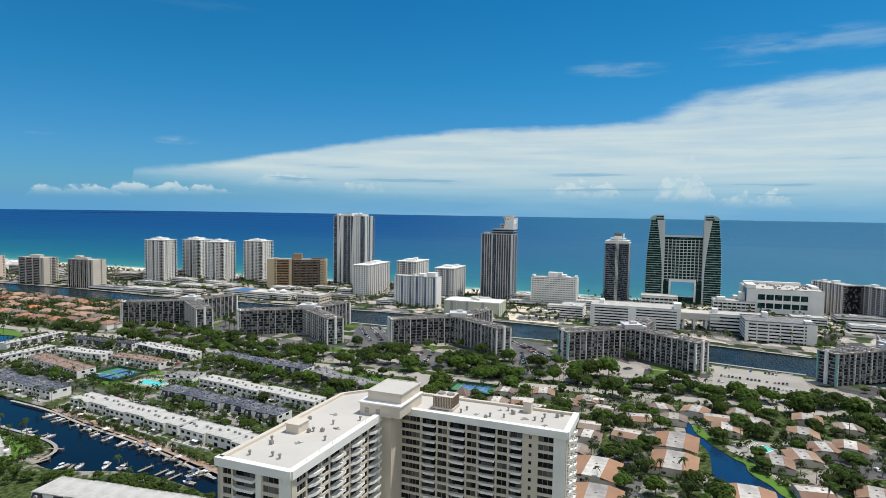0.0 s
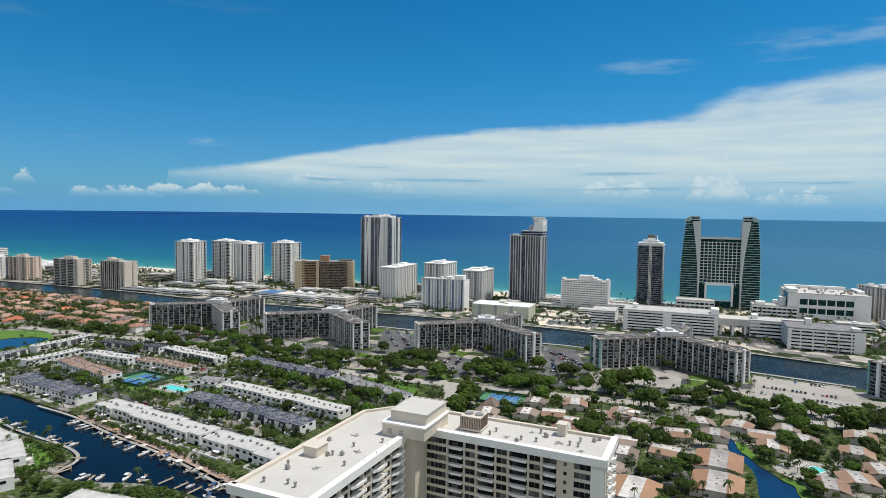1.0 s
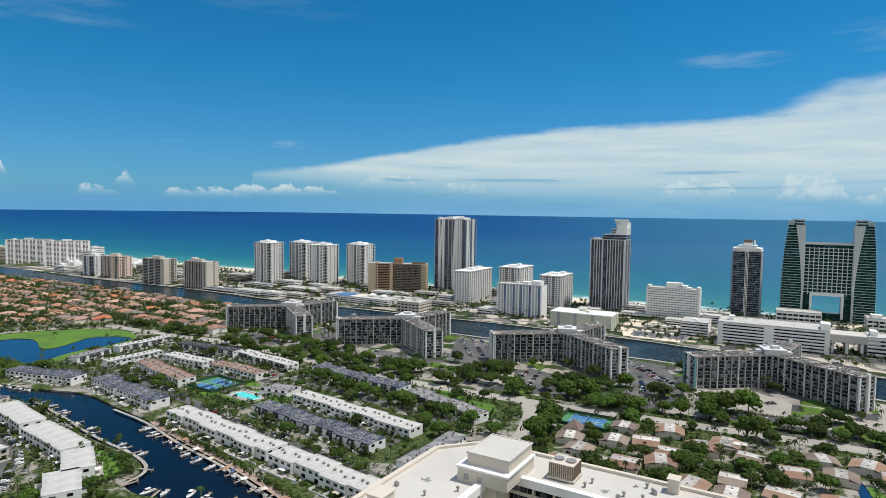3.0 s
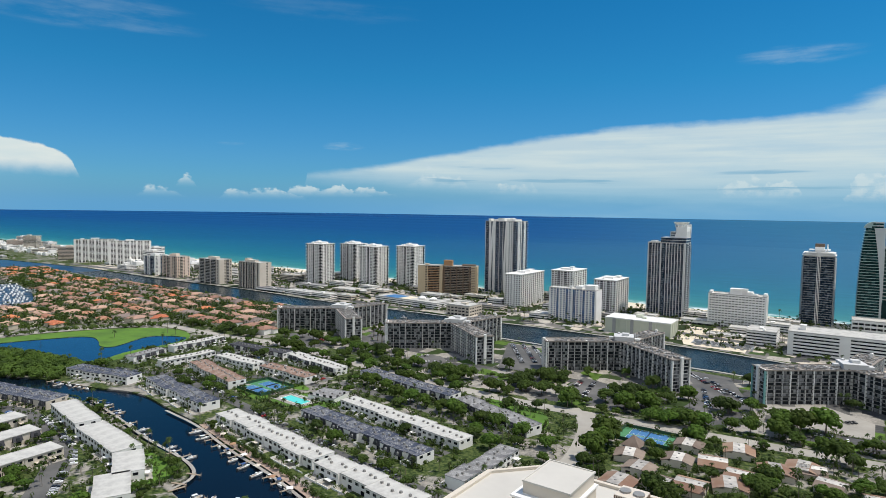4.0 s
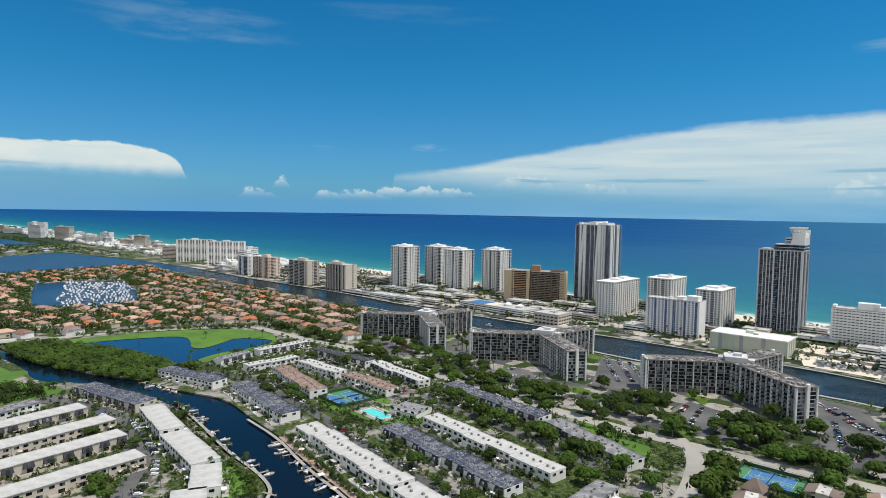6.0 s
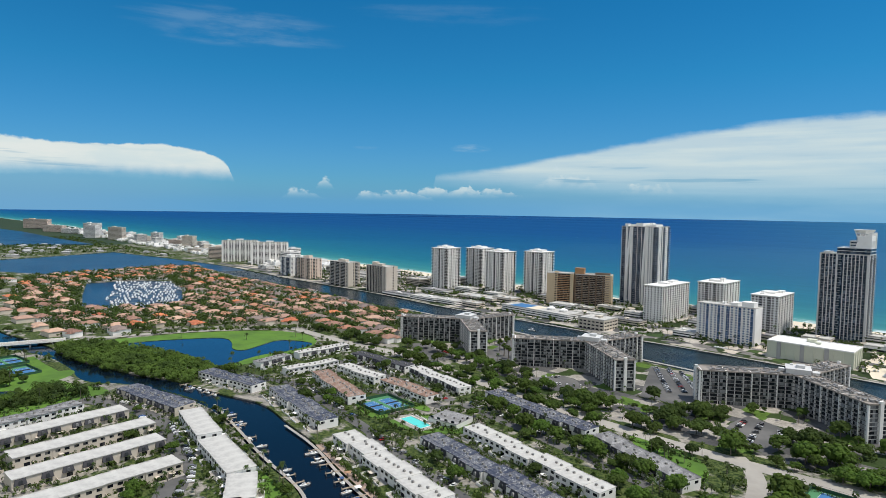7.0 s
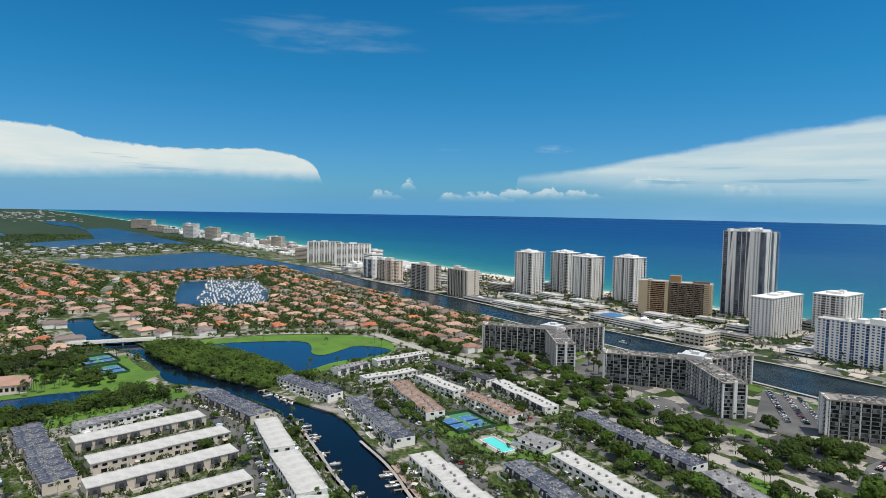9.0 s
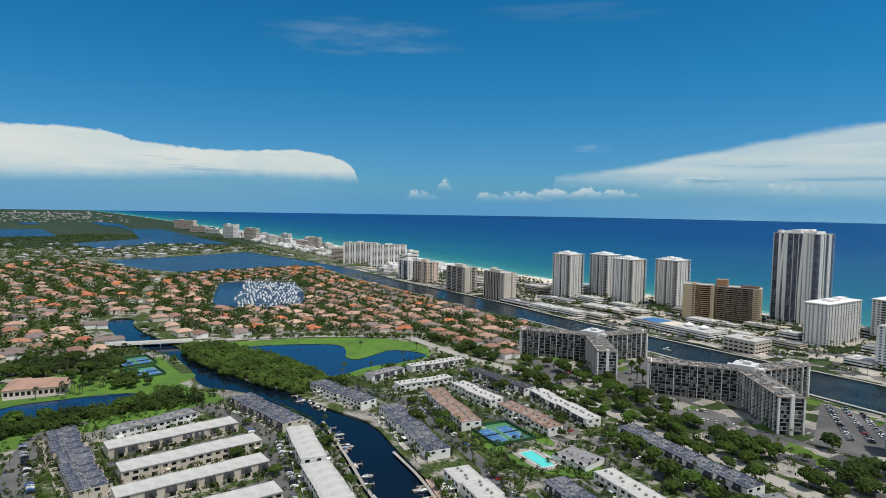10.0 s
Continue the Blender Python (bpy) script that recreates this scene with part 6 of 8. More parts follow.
sheet("parking_lot", [(107, 304), (118, 310), (132, 303), (118, 272), (104, 246), (86, 246)], 0.06, ASPHALT, "asphalt lot between the bungalows", "parking lot")
sheet("parking_lot", [(225, 302), (271, 313), (262, 290), (247, 276), (223, 276)], 0.06, ASPHALT, "asphalt lot between the bungalows", "parking lot")
ribbon("road", [(-520, 640), (-430, 610), (-330, 592), (-200, 528), (-90, 482), (0, 456), (140, 425), (260, 392), (420, 330)], 13, 0.14, CONCRETE, "wide pale concrete avenue lined with trees")
ribbon("road", [(-18, 470), (-6, 444), (-8, 402), (-14, 366), (-30, 330), (-40, 270)], 10, 0.17, CONCRETE, "curving pale concrete side road")
ribbon("road", [(-470, 340), (-440, 345), (-398, 345), (-374, 335), (-332, 311), (-303, 295), (-284, 275), (-264, 246), (-240, 205)], 15, 0.12, ASPHALT, "asphalt estate street with parked cars")
ribbon("road", [(-500, 270), (-486, 236), (-420, 205), (-330, 180), (-250, 160)], 16, 0.10, ASPHALT, "asphalt estate street with parked cars")
for line in ([(-238, 386), (-140, 336), (-70, 302)], [(-190, 410), (-85, 358)], [(-210, 478), (-110, 428), (-60, 400)], [(-345, 448), (-250, 400), (-225, 385)], [(-420, 455), (-365, 452), (-285, 475), (-215, 462)],
             [(-375, 535), (-295, 515), (-220, 480)], [(-410, 250), (-390, 330)], [(-372, 236), (-352, 318)], [(-336, 222), (-318, 300)]):
    ribbon("road", line, 9, 0.085 + 0.0015 * abs(line[0][0]) / 100 + 0.0004 * line[0][1] / 10, ASPHALT, "asphalt lane between the row houses")
ribbon("pavement", [(-296, 374), (-252, 354), (-215, 328), (-162, 300), (-104, 258)], 2.0, 0.2, CONCRETE, "concrete quay along the canal", "quay")
ribbon("pavement", [(-372, 381), (-307, 347), (-271, 326), (-224, 306), (-205, 290), (-208, 272)], 2.0, 0.2, CONCRETE, "concrete quay along the canal", "quay")
PAVER = paint("pinkish_pavers", (0.40, 0.29, 0.23), (0.28, 0.22, 0.18), 0.9, 0.8, 0.15, 0.4)
ribbon("pavement", [(-254, 359), (-214, 334), (-162, 305), (-104, 266)], 5.0, 0.12, PAVER, "pinkish paved patios along the canal", "patio")
ribbon("pavement", [(-490, 845), (-300, 776), (-107, 697), (77, 627), (118, 616), (256, 529), (325, 489)], 4, 0.2, CONCRETE, "concrete promenade along the waterway", "quay")
ribbon("pavement", [(-942, 1068), (-577, 952), (-459, 896), (-317, 854), (-168, 806), (-62, 777), (63, 731), (130, 704), (290, 606), (369, 556)], 3.5, 0.3, CONCRETE, "concrete sea wall of the waterway", "quay")
ribbon("road", [(-1300, 1225), (-1000, 1125), (-600, 1010), (-300, 945), (-60, 880), (120, 790), (200, 745), (420, 640)], 15, 0.16, ASPHALT, "asphalt shore road between the towers")
ribbon("road", [(-900, 330), (-720, 398), (-679, 452), (-655, 500), (-602, 572), (-519, 640), (-470, 720)], 12, 0.5, CONCRETE, "pale parkway round the golf lake")
bridge = thing("road_bridge", "low white concrete road bridge over the canal", "bridge", pose(-698, 415, 0, 0, 0, 58))
part("deck", Geo().box(-42, 42, -6, 6, 2.4, 3.2), CONCRETE, bridge)
for y in (-6.2, 5.9):
    part("parapet", Geo().box(-42, 42, y, y + 0.3, 2.4, 4.2), WHITE, bridge)
for x in (-30, -10, 10, 30):
    part("pier", Geo().box(x - 0.6, x + 0.6, -5.5, 5.5, -2, 2.4), GREY, bridge)

for line, width in (([(-520, 640), (-430, 610), (-330, 592), (-200, 528), (-90, 482), (0, 456), (140, 425), (260, 392), (420, 330)], 13), ([(-18, 470), (-6, 444), (-8, 402), (-14, 366), (-30, 330), (-40, 270)], 10)):
    for (xa, ya), (xb, yb) in zip(line, line[1:]):
        block(xa, ya, xb, yb, width)
ribbon("path", [(179, 312), (187, 296), (186, 280), (191, 262), (197, 248)], 1.8, 0.2, CONCRETE, "pale footpath along the brook", "path")
LAWNS = ([(-659, 452), (-640, 500), (-597, 566), (-525, 625), (-456, 612), (-430, 560), (-440, 470), (-470, 440), (-560, 440), (-630, 440)], [(-578, 205), (-574, 242), (-577, 262), (-572, 316), (-546, 340), (-520, 334), (-523, 328), (-537, 327), (-552, 306), (-562, 281), (-573, 254), (-571, 241), (-575, 205)],
         [(-190, 520), (-110, 470), (-100, 476), (-180, 528)], [(-90, 488), (-30, 455), (-34, 400), (-70, 440)], [(-262, 475), (-222, 455), (-228, 445), (-268, 462)], [(-290, 440), (-250, 412), (-240, 425), (-280, 455)],
         [(-272, 318), (-226, 298), (-214, 280), (-232, 270), (-262, 300)], [(-216, 450), (-180, 436), (-176, 424), (-214, 404), (-246, 418)], [(176, 299), (178, 304), (186, 296), (184, 280), (188, 262), (194, 246), (188, 240), (179, 254), (180, 265), (177, 274), (176, 284), (180, 293)], [(172, 320), (172, 331), (170, 339), (174, 356), (180, 352), (176, 334), (179, 320)],
         [(-568, 372), (-559, 387), (-549, 384), (-539, 372), (-535, 354), (-552, 352)], [(-475, 325), (-491, 348), (-478, 368), (-465, 358)], [(-486, 277), (-496, 291), (-486, 316), (-479, 307)], [(-496, 215), (-503, 239), (-497, 269), (-486, 264)], [(-633, 302), (-622, 318), (-600, 311), (-609, 297)],
         [(-560, 345), (-540, 352), (-536, 346), (-556, 338)])
sheet("lawn", [(-640, 398), (-600, 386), (-564, 378), (-537, 362), (-505, 361), (-484, 368), (-468, 345), (-478, 195), (-640, 195)], 0.03, LAWN, "green golf course grass round the pond", "lawn", [POND])
for i, loop in enumerate(LAWNS):
    sheet("lawn", rounded(loop) if i != 1 else loop, 0.08 + 0.012 * (i % 3), LAWN, "bright mown golf grass" if i < 2 else "bright green mown lawn", "lawn",
          [LAKE] if i == 0 else ())


COURT_SCREEN = paint("green_screen_cloth", (0.03, 0.10, 0.05), (0.02, 0.07, 0.04), 0.9, 0.8, 0.2, 0.3)


def court(x, y, turn, label, wide=36.0, deep=33.0, ground=None, play=None):
    root = thing("tennis_court", label, "tennis court", pose(x, y, 0.1, 0, 0, turn))
    part("surround", Geo().box(-wide / 2, wide / 2, -deep / 2, deep / 2, 0, 0.08), ground or COURT_GREEN, root)
    for v in (-0.24, 0.24):
        part("playing_surface", Geo().box(-11.9, 11.9, v * deep - 5.5, v * deep + 5.5, 0.08, 0.12), play or COURT_BLUE, root)
        g = Geo()
        for yy in (-5.5, -4.1, 4.1, 5.4):
            g.box(-11.9, 11.9, v * deep + yy, v * deep + yy + 0.1, 0.12, 0.13)
        for xx in (-11.9, -6.4, 6.4, 11.8):
            g.box(xx, xx + 0.1, v * deep - 5.5, v * deep + 5.5, 0.12, 0.13)
        part("court_line", g, LINE, root)
        part("net", Geo().box(-0.04, 0.04, v * deep - 6, v * deep + 6, 0.1, 1.05), DARK, root)
    fence = Geo()
    for xx in range(-4, 5):
        for yy in (-deep / 2, deep / 2):
            fence.box(xx * wide / 8 - 0.06, xx * wide / 8 + 0.06, yy - 0.06, yy + 0.06, 0, 3)
    for z in (1.5, 2.9):
        for yy in (-deep / 2, deep / 2):
            fence.box(-wide / 2, wide / 2, yy - 0.04, yy + 0.04, z, z + 0.08)
        for xx in (-wide / 2, wide / 2):
            fence.box(xx - 0.04, xx + 0.04, -deep / 2, deep / 2, z, z + 0.08)
    part("fence", fence, DARK, root)
    for yy in (-deep / 2, deep / 2):
        part("windscreen", Geo().box(-wide / 2, wide / 2, yy - 0.02, yy + 0.02, 0.1, 2.2), COURT_SCREEN, root, "dark green fence screen")
    for xx in (-wide / 2, wide / 2):
        part("windscreen", Geo().box(xx - 0.02, xx + 0.02, -deep / 2, deep / 2, 0.1, 2.2), COURT_SCREEN, root, "dark green fence screen")
    block(x - 14, y, x + 14, y, 30)
    return root


court(-261, 445, -24, "blue tennis courts with green surrounds inside a fence", 36, 31)
court(32, 424, -18, "blue tennis courts with green surrounds inside a fence", 34, 26)
court(-637, 370, -10, "teal and blue tennis courts inside a fence", 36, 30)
court(-592, 358, -10, "teal and blue tennis courts inside a fence", 36, 26)


def pool(x, y, turn, wide, deep, label):
    root = thing("swimming_pool", label, "pool", pose(x, y, 0, 0, 0, turn))
    ring(deck := Geo(), -wide / 2 - 5, wide / 2 + 5, -deep / 2 - 4, deep / 2 + 4, 0.05, 0.22, 5 if wide > 12 else 4)
    part("pool_deck", deck, CONCRETE, root)
    part("pool_water", Geo().box(-wide / 2 - 1, wide / 2 + 1, -deep / 2 - 1, deep / 2 + 1, 0.0, 0.14), POOL, root)
    part("coping", ring(Geo(), -wide / 2 - 0.4, wide / 2 + 0.4, -deep / 2 - 0.4, deep / 2 + 0.4, 0.2, 0.3, 0.4), WHITE, root)
    block(x - wide / 2, y, x + wide / 2, y, deep + 8)
    lounger = Geo().box(-0.35, 0.35, -1.0, 0.4, 0.3, 0.4).add([(-0.35, 0.4, 0.4), (0.35, 0.4, 0.4), (0.35, 1.0, 0.9), (-0.35, 1.0, 0.9), (-0.35, 0.4, 0.3), (0.35, 0.4, 0.3), (0.35, 1.05, 0.82), (-0.35, 1.05, 0.82)], [(0, 1, 2, 3), (7, 6, 5, 4), (0, 3, 7, 4), (1, 5, 6, 2)]).box(-0.3, -0.2, -0.9, -0.8, 0, 0.3).box(0.2, 0.3, 0.3, 0.4, 0, 0.3).mesh("sun_lounger", HULL)
    for i in range(int(wide / 2)):
        q = root.matrix_basis @ pose(-wide / 2 + 1 + i * 2, deep / 2 + 2.6, 0.2)
        ob = new("sun_lounger", lounger)
        ob.matrix_basis = q
        tagged(ob, "white sun lounger on the pool deck", "lounger", "loungers round the pool")


pool(-221, 424, -24, 24, 11, "turquoise swimming pool with a pale deck and loungers")
pool(200, 314, 35, 12, 7, "small turquoise pool between the bungalows")
sheet("pool_terrace", [(179, 318), (201, 331), (215, 319), (190, 302), (181, 306)], 0.11, CONCRETE, "pale paved terrace round the small pool", "terrace")

# ---- houses ----


def hip_house(label, w_, d_, h_, rise, wall, roof, group):
    """Walls with a hipped roof that oversails them, and a lower wing."""
    g = Geo().box(-w_ / 2, w_ / 2, -d_ / 2, d_ / 2, 0, h_).box(w_ * 0.1, w_ * 0.5, -d_ / 2 - 4, -d_ / 2, 0, h_ * 0.85)
    root = tagged(new("house", g.mesh("house", wall)), label, "house", group)
    r = Geo()
    for x0, x1, y0, y1, z, up in ((-w_ / 2 - 0.6, w_ / 2 + 0.6, -d_ / 2 - 0.6, d_ / 2 + 0.6, h_, rise), (w_ * 0.1 - 0.6, w_ * 0.5 + 0.6, -d_ / 2 - 4.6, -d_ / 2 + 3, h_ * 0.85, rise * 0.7)):
        t = min(x1 - x0, y1 - y0) / 2 * 0.92
        v = [(x0, y0, z), (x1, y0, z), (x1, y1, z), (x0, y1, z)]
        if x1 - x0 > y1 - y0:
            v += [(x0 + t, (y0 + y1) / 2, z + up), (x1 - t, (y0 + y1) / 2, z + up)]
            f = [(0, 1, 5, 4), (1, 2, 5), (2, 3, 4, 5), (3, 0, 4)]
        else:
            v += [((x0 + x1) / 2, y0 + t, z + up), ((x0 + x1) / 2, y1 - t, z + up)]
            f = [(1, 2, 5, 4), (0, 1, 4), (3, 0, 4, 5), (2, 3, 5)]
        v += [(x, y, zz - 0.25) for x, y, zz in v[:4]]
        r.add(v, f + [(0, 6, 7, 1), (1, 7, 8, 2), (2, 8, 9, 3), (3, 9, 6, 0), (9, 8, 7, 6)])
    part("roof", r, roof, root)
    return root


TILES = [paint("clay_tile", c, tuple(v * 0.7 for v in c), 0.85, 0.8, 0.15, 0.4, lot=0.22) for c in ((0.40, 0.195, 0.125), (0.47, 0.30, 0.22), (0.29, 0.165, 0.12), (0.54, 0.18, 0.085), (0.22, 0.17, 0.15))]
rng = random.Random(21)
masters = [hip_house(lab, w_, d_, h_, r_, wl, TILES[ti], "tiled villas by the lagoon") for lab, w_, d_, h_, r_, wl, ti in (
    ("cream villa with a terracotta hipped roof", 19, 14, 5.5, 3.0, CREAM, 0), ("cream villa with a pale clay hipped roof", 22, 15, 5.8, 3.0, CREAM, 1), ("white villa with a brown tiled hipped roof", 18, 16, 6.2, 3.2, WHITE, 2),
    ("cream villa with an orange tiled hipped roof", 20, 14, 5.0, 2.8, CREAM, 3), ("white villa with a grey-brown tiled roof", 21, 16, 6.0, 3.0, WHITE, 4))]
VILLAS = [(-430, 800), (-400, 745), (-385, 690), (-375, 628), (-440, 625), (-505, 660), (-540, 650), (-610, 590), (-670, 500), (-720, 470), (-800, 500), (-900, 520), (-1000, 560), (-1150, 640), (-1330, 760),
          (-1300, 1050), (-1240, 1100), (-1000, 985), (-830, 935), (-680, 885), (-570, 835), (-490, 815)]
WEST = [(-735, 385), (-800, 385), (-900, 425), (-920, 500), (-1000, 540), (-1150, 620), (-1330, 740), (-1650, 760), (-1900, 700), (-1500, 300), (-1000, 100), (-760, 130), (-720, 330)]
spots, used = [], []
for zone, su, sv, turn in ((VILLAS, 27, 33, FRONT), (WEST, 30, 40, FRONT + 12)):
    u, v = Vector((math.cos(radians(turn)), math.sin(radians(turn)))), Vector((-math.sin(radians(turn)), math.cos(radians(turn))))
    for i in range(-75, 30):
        for j in range(-30, 60):
            c = u * (i * su + rng.uniform(-6, 6) + 9 * math.sin(j * 0.9)) + v * (j * sv + rng.uniform(-6, 6) + 14 * math.sin(i * 0.35))
            if inside(c.x, c.y, zone) and dry(c.x, c.y, 13) and clear_of(c.x, c.y, 8) and rng.random() < (0.93 if zone is VILLAS else 0.78):
                spots.append((c.x, c.y, turn + rng.choice((0, 90, 180, 270)) + rng.uniform(-24, 24)))
WATERSIDE = ((-836, 347), (-831, 374), (-758, 371), (-750, 325), (-708, 344), (-737, 386), (-777, 412), (-797, 319), (-918, 411), (-1022, 412), (-963, 368), (-973, 460), (-920, 512), (-834, 492), (-770, 476), (-721, 465), (-699, 472), (-827, 511), (-973, 552), (-844, 545), (-732, 513), (-696, 522), (-692, 546), (-1017, 541), (-982, 495), (-873, 335), (-788, 351), (-842, 413), (-746, 299), (-702, 363), (-780, 557), (-671, 560), (-674, 589), (-632, 587), (-629, 616))
spots = [p for p in spots if all(math.hypot(p[0] - x, p[1] - y) > 24 for x, y in WATERSIDE)] + [(x, y, FRONT + 12 + rng.choice((0, 90, 180, 270)) + rng.uniform(-12, 12)) for x, y in WATERSIDE if dry(x, y, 8)]
spots.sort(key=lambda p: math.hypot(p[0], p[1]))
far_walls, far_roofs = Geo(), [Geo() for _ in TILES]
for n, (x, y, turn) in enumerate(spots):
    if n >= 296:   # the farthest are too many and too small to pick apart
        q = pose(x, y, 0, 0, 0, turn)
        a, b, h = rng.uniform(8, 11), rng.uniform(6.5, 8), rng.uniform(4.5, 6)
        far_walls.box(-a, a, -b, b, 0, h, q)
        far_roofs[rng.randrange(5)].add([(-a - .6, -b - .6, h), (a + .6, -b - .6, h), (a + .6, b + .6, h), (-a - .6, b + .6, h), (-a + 5, 0, h + 3), (a - 5, 0, h + 3)], [(0, 1, 5, 4), (1, 2, 5), (2, 3, 4, 5), (3, 0, 4)], q)
        block(x - 8, y, x + 8, y, 14)
        continue
    master = masters[rng.choice((0, 1, 1, 1, 2, 2, 4)) if rng.random() < 0.92 else 3]
    q = pose(x, y, 0, 0, 0, turn) @ Matrix.Diagonal((rng.uniform(0.85, 1.25), rng.uniform(0.85, 1.25), 1, 1))
    if master not in used:
        used.append(master)
        master.matrix_basis = q
    else:
        copy_thing(master, q)
    block(x - 8, y, x + 8, y, 14)
far_villas = tagged(new("far_villas", far_walls.mesh("far_villas", WHITE)), "distant villas with tiled hipped roofs", "houses", kind="stuff")
for g, tile in zip(far_roofs, TILES):
    tagged(part("roofs", g, tile, far_villas), kind="stuff")
for k, master in enumerate(masters):
    if master not in used:
        master.matrix_basis = pose(-700 + 30 * k, 600, 0)


def bungalow(label, roof, wide=17.0, deep=15.0):
    """A low house with a split roof: two brown slopes beside a flat pale strip with roof lights."""
    flat_w = wide * 0.2
    root = tagged(new("bungalow", Geo().box(-wide / 2, wide / 2, -deep / 2, deep / 2, 0, 3.4).box(-flat_w, flat_w, -deep / 2, deep / 2, 3.4, 4.6).mesh("bungalow", BEIGE)), label, "house", "brown-roofed bungalows")
    for s in (-1, 1):
        x0, x1 = s * (flat_w - 0.1), s * (wide / 2 + 0.6)
        v = [(x0, -deep / 2 - 0.5, 5.0), (x1, -deep / 2 - 0.5, 3.3), (x1, deep / 2 + 0.5, 3.3), (x0, deep / 2 + 0.5, 5.0)]
        v += [(x, y, z - 0.3) for x, y, z in v]
        part("roof_slope", Geo().add(v, [(0, 1, 2, 3), (7, 6, 5, 4), (0, 4, 5, 1), (1, 5, 6, 2), (2, 6, 7, 3), (3, 7, 4, 0)]), roof, root)
    part("flat_roof", Geo().box(-flat_w, flat_w, -deep / 2 - 0.5, deep / 2 + 0.5, 4.6, 4.85), WORN_FELT, root)
    for y in (-4, 3):
        part("roof_light", Geo().box(-0.6, 0.6, y - 0.5, y + 0.5, 4.85, 5.2), METAL, root)
    part("window", Geo().box(-5.5, -3.0, -deep / 2 - 0.08, -deep / 2 + 0.05, 0.9, 2.3), GLASS_DARK, root)
    return root


WORN_FELT = paint("worn_white_felt", (0.58, 0.55, 0.50), (0.28, 0.265, 0.25), 0.9, 0.5, 0.14, 0.5, lot=0.3)
PALE_ROOF = paint("worn_pale_shingle", (0.26, 0.205, 0.165), (0.16, 0.12, 0.095), 0.9, 0.4, 0.12, 0.45, lot=0.2)
CLAY_ROOF = paint("clay_shingle", (0.37, 0.21, 0.125), (0.27, 0.16, 0.10), 0.9, 0.4, 0.12, 0.4, lot=0.12)
kinds = [bungalow("bungalow with brown shingled slopes and a flat pale strip", ROOF_BROWN), bungalow("bungalow with worn pale roof slopes", PALE_ROOF, 16, 13)]
places = ((114, 394), (122, 374), (140, 358), (162, 379), (163, 358), (184, 375), (192, 360), (190, 340), (213, 371), (214, 352), (104, 341), (98, 322), (124, 328), (194, 288), (213, 297), (232, 309), (250, 313), (253, 362), (193, 252),
          (222, 250), (56, 412), (47, 386), (66, 388), (84, 411), (25, 367), (13, 345), (33, 352), (50, 352), (98, 385), (118, 392), (70, 358), (270, 345), (285, 320), (235, 335), (80, 330), (86, 300), (62, 322), (252, 232), (280, 270), (20, 385), (78, 372))
for n, (x, y) in enumerate(places):
    q = pose(x, y, 0, 0, 0, FRONT + rng.choice((0, 90, 180)) + rng.uniform(-14, 14))
    if n < 2:
        kinds[n].matrix_basis = q
    else:
        copy_thing(kinds[rng.randrange(2)], q)
    block(x - 7, y, x + 7, y, 14)
big = bungalow("pair of houses with warm clay shingled slopes", CLAY_ROOF, 24, 26)
big.matrix_basis = pose(149, 315, 0, 0, 0, -24)
for x, y, turn in ((137, 285, -24), (158, 243, -20), (92, 274, -24), (84, 240, -20)):
    copy_thing(big, pose(x, y, 0, 0, 0, turn))
    block(x - 11, y, x + 11, y, 24)
block(137, 315, 161, 315, 26)

def pavilion(x, y, turn):
    """An open pavilion: a steep shingled pyramid on four posts."""
    root = thing("pavilion", "open pavilion with a steep tan shingled pyramid roof", "pavilion", pose(x, y, 0, 0, 0, turn))
    part("floor", Geo().box(-6, 6, -6, 6, 0.02, 0.25), CONCRETE, root)
    for px in (-5.2, 5.2):
        for py in (-5.2, 5.2):
            part("post", Geo().box(px - 0.25, px + 0.25, py - 0.25, py + 0.25, 0.2, 3.2), BEIGE, root)
    part("roof", Geo().prism([(-6, -6), (6, -6), (6, 6), (-6, 6)], 3.0, 8.5, None, 0.06), PALE_ROOF, root)
    block(x - 7, y, x + 7, y, 14)


pavilion(23.0, 402.8, -24)
club = hip_house("peach golf clubhouse with a pale terracotta hipped roof", 44, 26, 5.5, 5.0, CREAM, TILES[1], "")
club.name, club["category"] = "clubhouse", "clubhouse"
club.matrix_basis = pose(-602, 276, 0, 0, 0, -118)
for x in range(-5, 6):
    part("window", Geo().box(x * 3.9 - 1.2, x * 3.9 + 1.2, 12.95, 13.1, 0.6, 3.6), GLASS_DARK, club)
block(-620, 276, -584, 276, 44)
sheet("terrace", [(-628, 262), (-606, 300), (-574, 286), (-592, 248)], 0.07, CONCRETE, "pale paved terrace round the clubhouse", "terrace")

# ---- trees ----
def leaf_patch(g, centre, normal, size, rnd):
    """A ragged leafy tuft: two crossed bent blades."""
    n = Vector(normal).normalized()
    u = n.cross(Vector((rnd.uniform(-1, 1), rnd.uniform(-1, 1), rnd.uniform(-1, 1)))).normalized()
    v = n.cross(u)
    c = Vector(centre)
    a, b = size * rnd.uniform(0.7, 1.2), size * rnd.uniform(0.5, 0.9)
    g.add([c - u * a - n * size * 0.25, c - v * b, c + u * a - n * size * 0.3, c + v * b * rnd.uniform(0.7, 1.2), c + n * size * 0.22], [(0, 1, 4), (1, 2, 4), (2, 3, 4), (3, 0, 4)])


